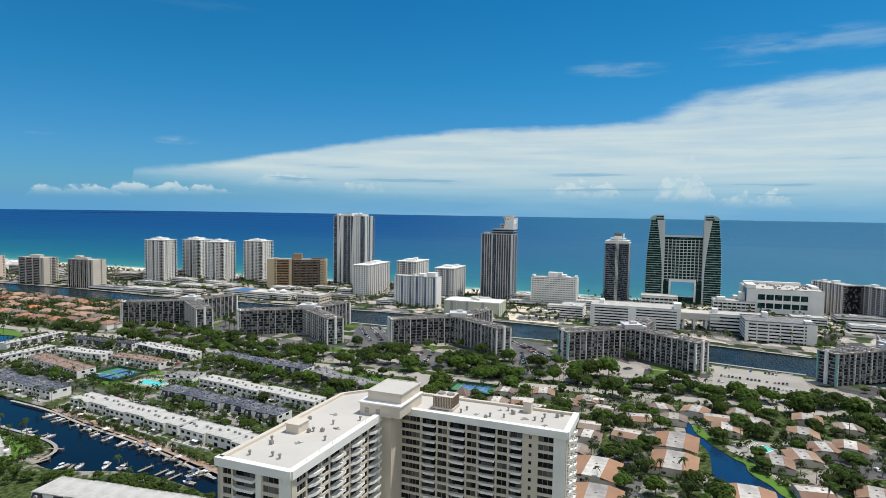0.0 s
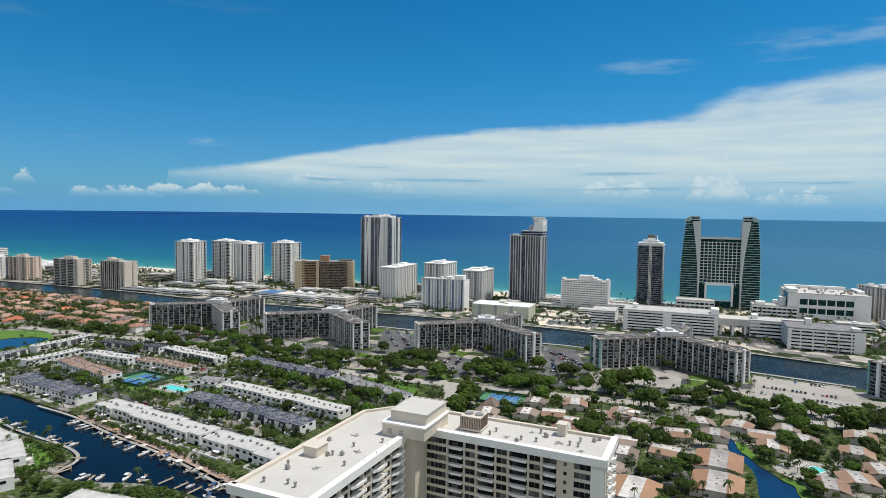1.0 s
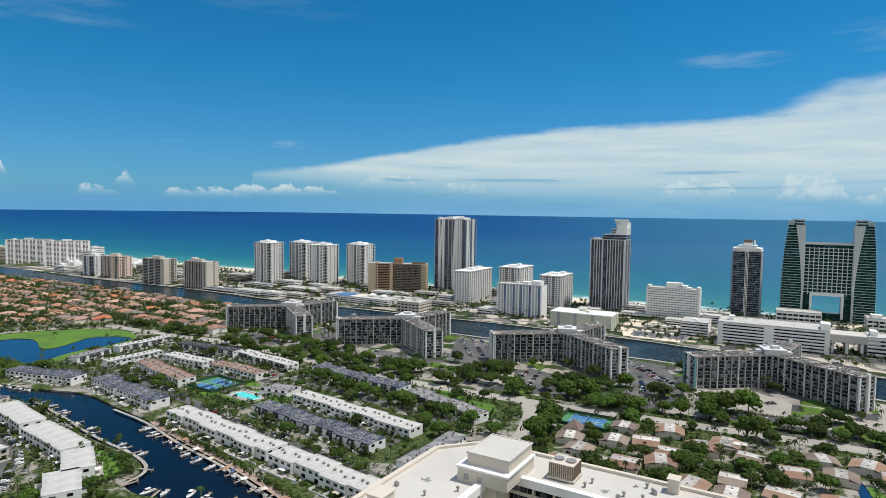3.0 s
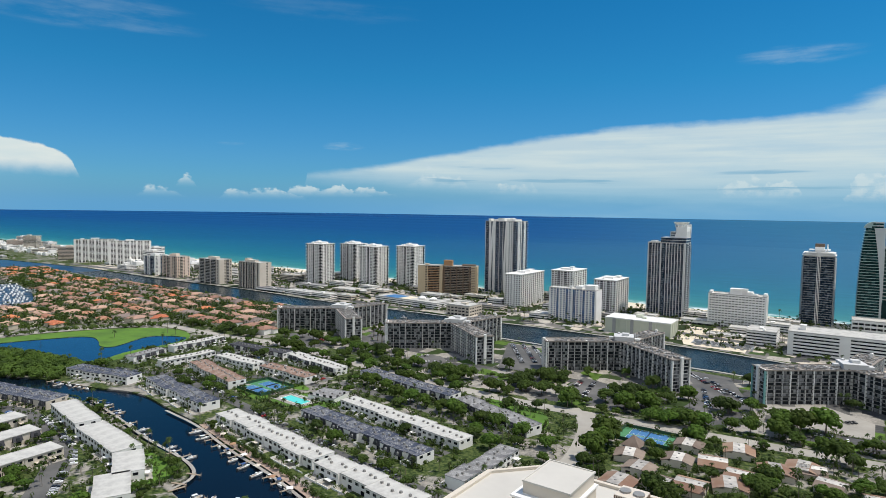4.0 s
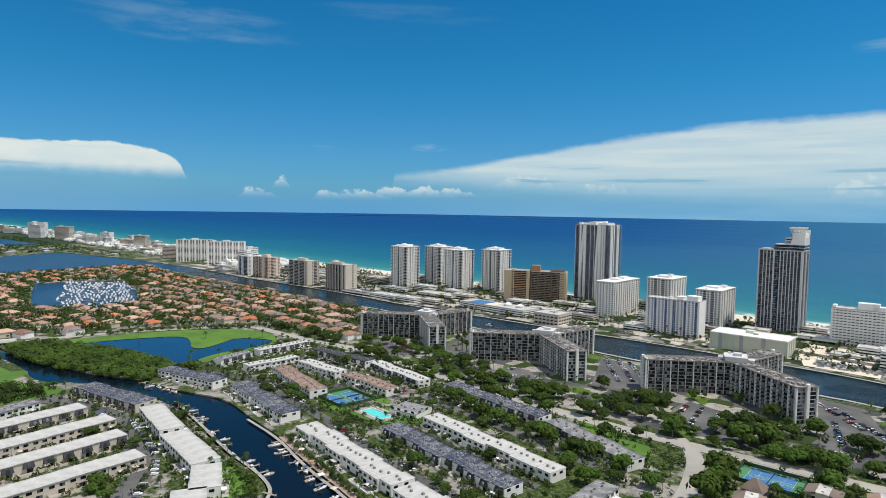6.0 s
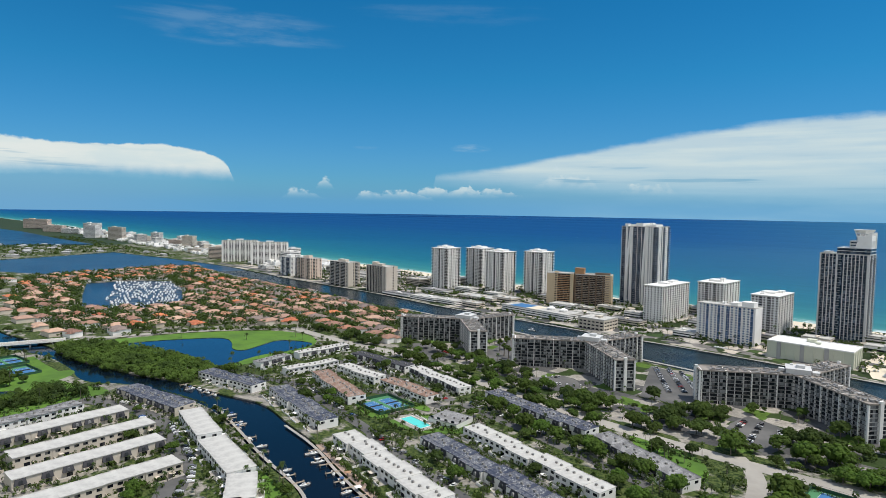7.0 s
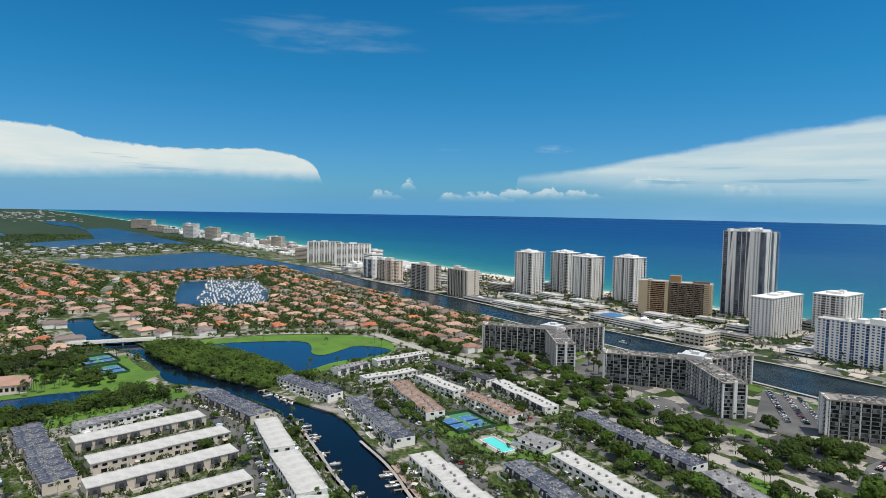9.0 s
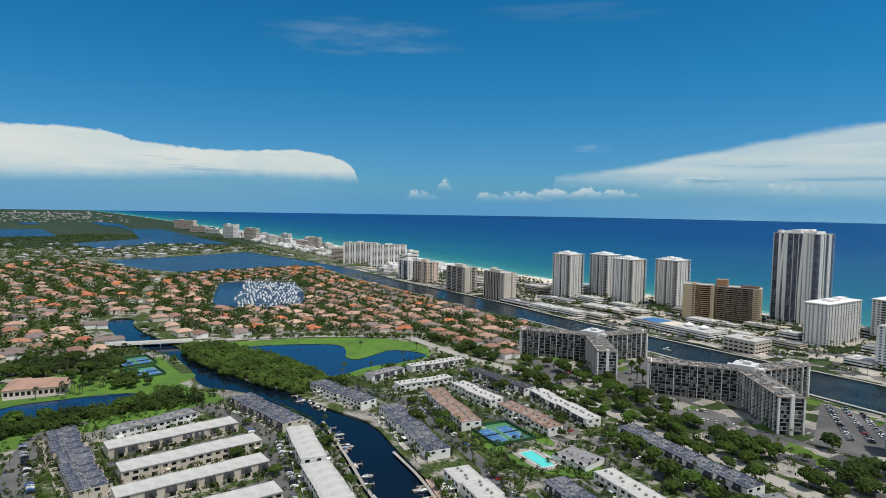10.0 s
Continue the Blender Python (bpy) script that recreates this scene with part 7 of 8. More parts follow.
def broad_tree(high, spread, seed, tufts=230):
    """A trunk with limbs and a crown of tufts over several uneven lobes."""
    rnd = random.Random(seed)
    t = Geo()
    bend = rnd.uniform(-0.4, 0.4)
    t.tube([(0, 0, 0, 0.035 * high), (bend * 0.4, 0, high * 0.22, 0.026 * high), (bend, 0, high * 0.45, 0.018 * high)], 7)
    lobes = []
    for i in range(rnd.randint(6, 8)):
        a = 2 * math.pi * i / 6.5 + rnd.uniform(-0.4, 0.4)
        r = spread * rnd.uniform(0.35, 0.75) if i else 0.0
        c = Vector((r * math.cos(a), r * math.sin(a), high * (rnd.uniform(0.52, 0.74) if i else 0.76)))
        lobes.append((c, spread * rnd.uniform(0.38, 0.58)))
        t.tube([(bend * 0.6, 0, high * 0.33, 0.014 * high), ((bend + c.x) / 2, c.y / 2, high * 0.46, 0.010 * high), (c.x, c.y, c.z, 0.004 * high)], 5)
    g = Geo()
    for c, r in lobes:
        for i in range(tufts // len(lobes)):
            d = Vector((rnd.gauss(0, 1), rnd.gauss(0, 1), rnd.gauss(0.25, 0.9))).normalized()
            k = r * rnd.uniform(0.72, 1.1)
            leaf_patch(g, c + Vector((d.x * k, d.y * k, d.z * k * 0.72)), d + Vector((rnd.uniform(-.5, .5), rnd.uniform(-.5, .5), 0.5)), spread * rnd.uniform(0.13, 0.22), rnd)
        v, ring_n = [], 7   # inner shade of the lobe
        for j, (cz, cr) in enumerate(((-0.5, 0.5), (0.0, 0.78), (0.45, 0.5))):
            v += [(c.x + r * cr * math.cos(2 * math.pi * i / ring_n + j), c.y + r * cr * math.sin(2 * math.pi * i / ring_n + j), c.z + r * cz * 0.72) for i in range(ring_n)]
        g.add(v, [(j * 7 + i, j * 7 + (i + 1) % 7, j * 7 + 7 + (i + 1) % 7, j * 7 + 7 + i) for j in range(2) for i in range(7)] + [tuple(range(7))[::-1], tuple(range(14, 21))])
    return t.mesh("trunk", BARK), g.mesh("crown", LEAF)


def palm_tree(high, seed, fronds=15, reach=2.6):
    rnd = random.Random(seed)
    lean = rnd.uniform(-0.05, 0.05) * high
    t = Geo().tube([(0, 0, 0, 0.24), (lean * 0.3, 0, high * 0.4, 0.17), (lean, 0, high, 0.15)], 6)
    g = Geo()
    for i in range(fronds):
        a = 2 * math.pi * i / fronds + rnd.uniform(-0.2, 0.2)
        rise, ln = rnd.uniform(-0.4, 0.9), reach * rnd.uniform(0.8, 1.15)
        d, s = Vector((math.cos(a), math.sin(a), 0)), Vector((-math.sin(a), math.cos(a), 0))
        rows = []
        for j in range(4):
            f = j / 3
            c = Vector((lean, 0, high)) + d * ln * f + Vector((0, 0, ln * (rise * f - 0.95 * f * f)))
            wd = 0.42 * math.sin(math.pi * (0.15 + 0.8 * f)) * reach / 2.6
            rows.append((c - s * wd - Vector((0, 0, wd * 0.6)), c, c + s * wd - Vector((0, 0, wd * 0.6))))
        g.add([p for r in rows for p in r], [(3 * j + k, 3 * j + k + 1, 3 * j + k + 4, 3 * j + k + 3) for j in range(3) for k in range(2)])
    return t.mesh("trunk", BARK), g.mesh("crown", PALM)


BROAD = [broad_tree(h, s, 100 + i) for i, (h, s) in enumerate(((10, 6.0), (12, 7.5), (8, 4.8), (9, 6.5), (7, 3.6)))]
PALMS = [palm_tree(h, 200 + i) for i, h in enumerate((9, 12, 7, 14))]
CYPRESS = broad_tree(20, 4.0, 300, 300)
TRUNKS = []


def plant(kind, x, y, scale=1.0, turn=0.0, z=0.0):
    name, label, cat, (trunk, crown) = kind
    root = tagged(new(name, trunk), label, cat, "trees of the town")
    root.matrix_basis = pose(x, y, z, 0, 0, turn) @ Matrix.Diagonal((scale, scale, scale, 1))
    part("crown", crown, None, root)
    TRUNKS.append((x, y))


BROAD_KINDS = [("broadleaf_tree", lab, "tree", m) for lab, m in zip(("rounded dark green shade tree", "large spreading dark green shade tree", "small rounded green tree", "wide low green shade tree", "young bushy green tree"), BROAD)]
PALM_KINDS = [("palm_tree", lab, "palm", m) for lab, m in zip(("palm with a drooping green crown", "tall palm with a drooping green crown", "short palm with a full crown", "tall slim palm with a small crown"), PALMS)]
TOWN = [(-440, 600), (-330, 600), (-100, 490), (0, 470), (150, 440), (330, 390), (340, 200), (180, 190), (70, 250), (-40, 270), (-140, 330), (-250, 392), (-300, 400), (-345, 412), (-440, 420)]
LOTS = [(-390, 655), (-330, 612), (-90, 498), (60, 465), (330, 378), (400, 430), (112, 600), (-290, 752)]
BUNGALOWS = [(0, 470), (150, 440), (330, 390), (340, 200), (180, 190), (70, 250), (0, 320)]
RROWS = [(-500, 400), (-480, 360), (-372, 370), (-215, 290), (-230, 200), (-300, 160), (-480, 200), (-500, 260)]
GOLF = [(-720, 320), (-560, 395), (-505, 352), (-480, 330), (-480, 220), (-640, 180), (-760, 240)]
rng = random.Random(77)


def paved(x, y):
    return any(inside(x, y, loop) for loop in COURTS)


def scatter(zone, count, palm_share, gap, scale=(0.75, 1.2), margin=2.2, z=0.0, kinds=None):
    xs, ys = [p[0] for p in zone], [p[1] for p in zone]
    done = tries = 0
    while done < count and tries < count * 30:
        tries += 1
        x, y = rng.uniform(min(xs), max(xs)), rng.uniform(min(ys), max(ys))
        if not inside(x, y, zone) or not clear_of(x, y, margin) or not dry(x, y, 3) or paved(x, y):
            continue
        if any((x - a) ** 2 + (y - b) ** 2 < gap * gap for a, b in TRUNKS[-400:]):
            continue
        kind = rng.choice(PALM_KINDS) if rng.random() < palm_share else rng.choice(kinds or BROAD_KINDS)
        plant(kind, x, y, rng.uniform(*scale), rng.uniform(0, 360), z)
        done += 1


# avenues of shade trees along the main road and round the apartment blocks
for line, step, off in (([(-330, 592), (-200, 528), (-90, 482), (0, 456), (140, 425), (260, 392)], 13, 9.5), ([(-330, 592), (-200, 528), (-90, 482)], 15, -10), ([(-330, 630), (-215, 575), (-90, 512)], 14, 0), ([(20, 470), (140, 440), (300, 395)], 15, 2)):
    for (xa, ya), (xb, yb) in zip(line, line[1:]):
        ln = math.hypot(xb - xa, yb - ya)
        for i in range(int(ln / step)):
            f = (i + rng.uniform(0.2, 0.8)) * step / ln
            x, y = xa + (xb - xa) * f - (yb - ya) / ln * off, ya + (yb - ya) * f + (xb - xa) / ln * off
            if clear_of(x, y, 3) and rng.random() < 0.88:
                plant(BROAD_KINDS[rng.choice((0, 1, 1, 3))], x, y, rng.uniform(0.75, 1.15), rng.uniform(0, 360))
for x, y in ((-226, 640), (-232, 632), (-240, 640), (-222, 628), (-248, 668), (-240, 676), (-252, 658)):
    plant(("conifer_tree", "tall dark narrow conifer beside the apartment block", "tree", CYPRESS), x, y, rng.uniform(0.8, 1.05), rng.uniform(0, 360))
for i in range(15):
    f = (i + rng.uniform(-0.3, 0.3)) / 14
    x, y = -185 + 150 * f + rng.uniform(-5, 5), 474 - 82 * f + rng.uniform(-5, 5)
    if clear_of(x, y, 2):
        plant(BROAD_KINDS[rng.choice((1, 3, 1))], x, y, rng.uniform(0.8, 1.1), rng.uniform(0, 360))
for x, y, sc in ((-19, 478, 1.2), (8, 408, 1.5), (-2, 379, 1.4), (79, 446, 1.2), (121, 459, 1.4), (131, 463, 1.5), (148, 469, 1.5), (137, 414, 1.3), (19, 480, 1.2), (36, 480, 1.3), (68, 520, 1.0), (5, 395, 1.2), (250, 395, 1.5), (262, 380, 1.4), (225, 392, 1.3), (290, 372, 1.4)):
    if clear_of(x, y, 1):
        plant(BROAD_KINDS[1], x, y, sc, rng.uniform(0, 360))
scatter(BUNGALOWS, 110, 0.35, 6, (0.7, 1.2))
scatter(TOWN, 110, 0.45, 7, (0.5, 0.95))
scatter(LOTS, 50, 0.6, 10, (0.6, 1.0))
scatter(RROWS, 64, 0.6, 7, (0.45, 0.8))
scatter(GOLF, 40, 0.5, 8, (0.6, 1.2))
ISLE = [(-1000, 1110), (-560, 965), (-300, 870), (0, 790), (130, 730), (290, 640), (420, 590), (560, 800), (300, 960), (0, 1020), (-400, 1170), (-900, 1360)]
scatter(ISLE, 90, 0.9, 8, (0.7, 1.0), 2.0)
# palms along the quays
for line, step in (([(-290, 380), (-252, 360), (-215, 335), (-160, 307)], 16), ([(-365, 374), (-307, 340), (-271, 318), (-228, 302), (-216, 284)], 9), ([(-212, 280), (-225, 264), (-195, 250)], 8), ([(-180, 252), (-150, 256), (-110, 238)], 8)):
    for (xa, ya), (xb, yb) in zip(line, line[1:]):
        ln = math.hypot(xb - xa, yb - ya)
        for i in range(max(1, int(ln / step))):
            f = (i + rng.uniform(0.2, 0.8)) / max(1, int(ln / step))
            plant(rng.choice(PALM_KINDS) if rng.random() < 0.65 else BROAD_KINDS[4], xa + (xb - xa) * f, ya + (yb - ya) * f, rng.uniform(0.7, 1.05), rng.uniform(0, 360))

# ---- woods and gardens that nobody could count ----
# dark mottling also carries the shadow among the leaves as colour
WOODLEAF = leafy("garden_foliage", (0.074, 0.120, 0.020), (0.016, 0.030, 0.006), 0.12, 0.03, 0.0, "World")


def clump(g, x, y, z, high, spread, rnd, tufts):
    """A small bushy or feathery crown of tufts."""
    for i in range(tufts):
        d = Vector((rnd.gauss(0, 1), rnd.gauss(0, 1), rnd.gauss(0.4, 0.8))).normalized()
        leaf_patch(g, (x + d.x * spread * 0.7, y + d.y * spread * 0.7, z + high * 0.55 + d.z * high * 0.4), d + Vector((0, 0, 0.6)), spread * rnd.uniform(0.35, 0.55) * min(1.0, math.sqrt(11 / tufts)), rnd)


def wood(name, label, zone, count, high, spread, tufts, seed, margin=1.0, wet=2.0, gardens=True, leaf=None):
    rnd, g = random.Random(seed), Geo()
    xs, ys = [p[0] for p in zone], [p[1] for p in zone]
    done = tries = 0
    while done < count and tries < count * 12:
        tries += 1
        x, y = rnd.uniform(min(xs), max(xs)), rnd.uniform(min(ys), max(ys))
        if not inside(x, y, zone) or (gardens and not clear_of(x, y, margin)) or (wet and not dry(x, y, wet)) or (gardens and paved(x, y)):
            continue
        px, py, pz = far(x, y)
        clump(g, px, py, pz, high * rnd.uniform(0.6, 1.25), spread * rnd.uniform(0.7, 1.3), rnd, tufts)
        done += 1
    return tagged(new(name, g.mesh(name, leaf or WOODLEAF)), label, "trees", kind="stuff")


wood("garden_trees", "dark green garden trees and palms between the villas", VILLAS, 5600, 9.0, 3.6, 8, 1, -2.0)
wood("garden_trees", "dark green garden trees and palms between the villas", WEST, 5200, 9.0, 4.2, 7, 2, -2.0)
MANGROVE = [(-668, 438), (-640, 419), (-597, 406), (-538, 402), (-491, 402), (-436, 408), (-440, 452), (-480, 460), (-535, 470), (-590, 472), (-613, 468), (-650, 466)]
wood("mangrove", "dense green mangrove strip between canal and lake", MANGROVE, 760, 6.0, 4.2, 24, 3, 0.0, 0.0, False, leafy("mangrove_leaves", (0.105, 0.175, 0.028), (0.030, 0.056, 0.010), 0.2, 0.05, 0.0, "World"))
wood("hedge_trees", "dense green trees round the golf course pond", [(-530, 345), (-505, 352), (-494, 338), (-484, 322), (-490, 290), (-498, 270), (-500, 205), (-538, 205), (-538, 232), (-527, 242), (-518, 257), (-522, 274), (-515, 303), (-520, 330)], 300, 6.5, 3.6, 34, 4, 0.0)
wood("hedge_trees", "dense green trees between the golf pond and the row houses", [(-540, 205), (-500, 205), (-492, 262), (-486, 300), (-476, 330), (-470, 345), (-490, 356), (-508, 352), (-520, 335), (-516, 300), (-528, 255)], 240, 6.5, 3.4, 30, 24, 0.5)
wood("shore_bushes", "low green bushes along the parkway", [(-655, 500), (-602, 576), (-519, 645), (-470, 690), (-440, 640), (-470, 650), (-515, 634), (-597, 566), (-645, 500)], 160, 5, 3, 10, 5, 0.0)
wood("town_trees", "dense dark green trees between the bungalows", BUNGALOWS, 110, 7.0, 3.4, 60, 14, 1.0)
wood("town_trees", "dense dark green trees round the apartment blocks", [(-380, 640), (-330, 600), (-200, 535), (-90, 488), (60, 462), (140, 432), (150, 445), (120, 500), (20, 525), (-70, 540), (-120, 530), (-200, 580), (-300, 630)], 50, 8.0, 3.6, 66, 15, 3.0)
wood("town_bushes", "clipped green hedges and bushes between the houses", TOWN, 2300, 3.6, 2.0, 14, 6, 0.6)
wood("quay_bushes", "low green bushes on the canal-side patios", [(-262, 364), (-240, 354), (-165, 310), (-100, 270), (-103, 263), (-166, 301), (-252, 352), (-268, 360)], 330, 3.0, 1.5, 14, 16, -0.5)
wood("quay_bushes", "low green bushes on the canal-side patios", [(-372, 376), (-307, 343), (-271, 322), (-226, 302), (-210, 288), (-214, 268), (-222, 270), (-222, 288), (-232, 296), (-312, 336), (-374, 370)], 170, 2.4, 1.3, 16, 17, -0.3)
wood("town_bushes", "clipped green hedges and bushes between the houses", RROWS, 650, 3.0, 1.7, 14, 7, 0.6)
wood("beach_bushes", "low dark green scrub behind the beach", ISLE, 2300, 5.0, 3.0, 11, 8, 1.0)
wood("far_trees", "dark green woods beyond the lagoon", [(-1250, 300), (-1340, 745), (-1700, 760), (-1900, 800), (-1880, 1000), (-1870, 1310), (-1560, 1270), (-1560, 1330), (-2350, 1600), (-2900, 1800), (-3400, 1400), (-3400, 300), (-2600, -200), (-1500, -100)], 7000, 5.0, 6.5, 4, 9, 0.0, 3.0, False)
wood("garden_trees", "green palms round the golf estate", [(-720, 330), (-640, 390), (-570, 395), (-700, 395), (-760, 370), (-1000, 100), (-760, 130), (-640, 180), (-760, 240)], 500, 8, 3.4, 8, 12, 0.5)

def palm_grove(label, zone, count, seed, scale):
    """Palms in gardens, too many to count one by one."""
    rnd = random.Random(seed)
    trunks, crowns = Geo(), Geo()
    forms = []
    for trunk, crown in PALMS[:3]:
        forms.append([([tuple(v.co) for v in me.vertices], [tuple(p.vertices) for p in me.polygons]) for me in (trunk, crown)])
    xs, ys = [p[0] for p in zone], [p[1] for p in zone]
    done = tries = 0
    while done < count and tries < count * 12:
        tries += 1
        x, y = rnd.uniform(min(xs), max(xs)), rnd.uniform(min(ys), max(ys))
        if not inside(x, y, zone) or not clear_of(x, y, 0.8) or not dry(x, y, 2) or paved(x, y):
            continue
        q = pose(x, y, 0, 0, 0, rnd.uniform(0, 360)) @ Matrix.Scale(rnd.uniform(*scale), 4)
        (tv, tf), (cv, cf) = forms[done % 3]
        trunks.add(tv, tf, q)
        crowns.add(cv, cf, q)
        done += 1
    ob = tagged(new("palm_grove", trunks.mesh("palm_grove", BARK)), label, "palms", kind="stuff")
    tagged(part("fronds", crowns, PALM, ob), kind="stuff")


def hedge(line, width=1.6, high=1.5, seed=0):
    """A clipped hedge: a dense band of leaf tufts along a line."""
    rnd, g = random.Random(seed), Geo()
    for (xa, ya), (xb, yb) in zip(line, line[1:]):
        ln = math.hypot(xb - xa, yb - ya)
        for i in range(int(ln * 4)):
            f = rnd.random()
            z = rnd.uniform(0.2, high)
            leaf_patch(g, (xa + (xb - xa) * f + rnd.uniform(-1, 1) * width / 2, ya + (yb - ya) * f + rnd.uniform(-1, 1) * width / 2, z), (rnd.uniform(-1, 1), rnd.uniform(-1, 1), 1.2), rnd.uniform(0.45, 0.8), rnd)
    return tagged(new("hedge", g.mesh("hedge", WOODLEAF)), "clipped dark green hedge", "hedge")


def shade_grove(label, zone, count, seed, scale, margin=2.0):
    """Shade trees standing close together, too many to count."""
    rnd = random.Random(seed)
    trunks, crowns = Geo(), Geo()
    forms = [[([tuple(v.co) for v in me.vertices], [tuple(p.vertices) for p in me.polygons]) for me in pair] for pair in BROAD]
    xs, ys = [p[0] for p in zone], [p[1] for p in zone]
    done = tries = 0
    while done < count and tries < count * 14:
        tries += 1
        x, y = rnd.uniform(min(xs), max(xs)), rnd.uniform(min(ys), max(ys))
        if not inside(x, y, zone) or not clear_of(x, y, margin) or not dry(x, y, 3) or paved(x, y):
            continue
        q = pose(x, y, 0, 0, 0, rnd.uniform(0, 360)) @ Matrix.Scale(rnd.uniform(*scale), 4)
        (tv, tf), (cv, cf) = forms[rnd.randrange(5)]
        trunks.add(tv, tf, q)
        crowns.add(cv, cf, q)
        done += 1
    ob = tagged(new("shade_grove", trunks.mesh("shade_grove", BARK)), label, "trees", kind="stuff")
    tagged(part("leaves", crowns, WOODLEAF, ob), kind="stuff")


shade_grove("dense green shade trees between the bungalows", BUNGALOWS, 60, 61, (0.6, 1.1), 2.5)
shade_grove("dense green shade trees along the avenue", [(-380, 640), (-330, 600), (-200, 535), (-90, 488), (60, 462), (330, 385), (345, 400), (150, 450), (120, 500), (20, 525), (-70, 540), (-120, 530), (-200, 580), (-300, 630)], 34, 62, (0.8, 1.2), 4)
shade_grove("green trees between the row houses", TOWN, 60, 63, (0.5, 0.9), 2)
shade_grove("green trees round the golf club", [(-700, 330), (-640, 385), (-560, 350), (-535, 348), (-560, 320), (-580, 320), (-600, 320), (-640, 310), (-640, 240), (-700, 240)], 70, 64, (0.7, 1.1), 2)
shade_grove("green shade trees in the grounds of the apartment blocks", LOTS, 44, 66, (0.6, 1.1), 4)
shade_grove("green shade trees before the apartment blocks", [(-70, 500), (-32, 492), (-26, 540), (-40, 552), (-66, 540)], 16, 67, (0.8, 1.2), 3)
shade_grove("green shade trees before the apartment blocks", [(8, 480), (50, 480), (70, 520), (40, 545), (26, 535), (12, 500)], 20, 68, (0.8, 1.15), 3)
shade_grove("green trees at the canal's end", [(-212, 262), (-190, 250), (-150, 254), (-108, 238), (-90, 232), (-110, 228), (-176, 247), (-205, 246)], 26, 65, (0.45, 0.75), 1.0)
g, rnd = Geo(), random.Random(71)
for x0, y0, x1, y1, width in ROWS:
    ln = math.hypot(x1 - x0, y1 - y0)
    ux, uy = (x1 - x0) / ln, (y1 - y0) / ln
    for side in (-1, 1):
        for i in range(int(ln / 1.9)):
            if rnd.random() < 0.62:
                o = side * (width / 2 + rnd.uniform(1.6, 6.5))
                x, y = x0 + ux * i * 1.9 - uy * o, y0 + uy * i * 1.9 + ux * o
                if dry(x, y, 1.5):
                    clump(g, x, y, 0, rnd.uniform(1.6, 4.6), rnd.uniform(0.8, 1.9), rnd, 12)
tagged(new("garden_bushes", g.mesh("garden_bushes", WOODLEAF)), "green bushes and small trees in the row-house gardens", "bushes", kind="stuff")
shade_grove("green trees beyond the avenue", [(-440, 612), (-350, 600), (-345, 625), (-400, 640), (-410, 700), (-480, 690), (-500, 650)], 26, 69, (0.7, 1.0), 2)
shade_grove("green trees beside the bridge", [(-920, 480), (-850, 470), (-790, 440), (-700, 440), (-690, 470), (-820, 540), (-900, 530)], 14, 70, (0.5, 0.8), 2)
palm_grove("garden palms between the row houses", TOWN, 330, 51, (0.55, 0.95))
palm_grove("garden palms between the row houses", RROWS, 130, 52, (0.5, 0.8))
palm_grove("tall palms round the golf club", [(-720, 330), (-640, 395), (-570, 350), (-560, 260), (-640, 230), (-760, 240)], 170, 53, (0.8, 1.2))
palm_grove("palms between the beachfront buildings", ISLE, 420, 54, (0.7, 1.1))
palm_grove("palms of the apartment grounds", LOTS, 130, 55, (0.6, 1.0))
palm_grove("palms of the villa gardens", VILLAS, 700, 56, (0.7, 1.1))
for n, line in enumerate(([(-240, 440), (-262, 424), (-286, 436)], [(-243, 418), (-226, 405), (-200, 416)], [(-242, 430), (-216, 442)], [(-200, 522), (-95, 470), (-30, 446)], [(10, 470), (140, 440), (300, 398)], [(-60, 556), (-95, 566)], [(-10, 480), (-38, 540)], [(75, 520), (112, 496)], [(-205, 558), (-182, 532), (-140, 520)],
                          [(-190, 410), (-85, 356)], [(-182, 408), (-90, 362)], [(-440, 385), (-375, 378)], [(15, 440), (52, 428)], [(118, 520), (128, 474), (176, 462)])):
    hedge(line, seed=n)

for i in range(9):
    f = (i + 0.3) / 9
    x, y = -248 + 140 * f, 360 - 92 * f - 8 * math.sin(f * 3.1)
    tent = thing("patio_umbrella", "square white patio umbrella on the canal-side terrace", "umbrella", pose(x + 1.5, y - 1.0, 0.2, 0, 0, 20 * i), "patio umbrellas")
    part("pole", Geo().tube([(0, 0, 0, 0.06), (0, 0, 2.7, 0.05)], 6), METAL, tent)
    part("canopy", Geo().prism([(-1.7, -1.7), (1.7, -1.7), (1.7, 1.7), (-1.7, 1.7)], 2.3, 3.0, None, 0.12), (WHITE, CREAM, CLAY_ROOF)[i % 3], tent)

# ---- boats and docks ----


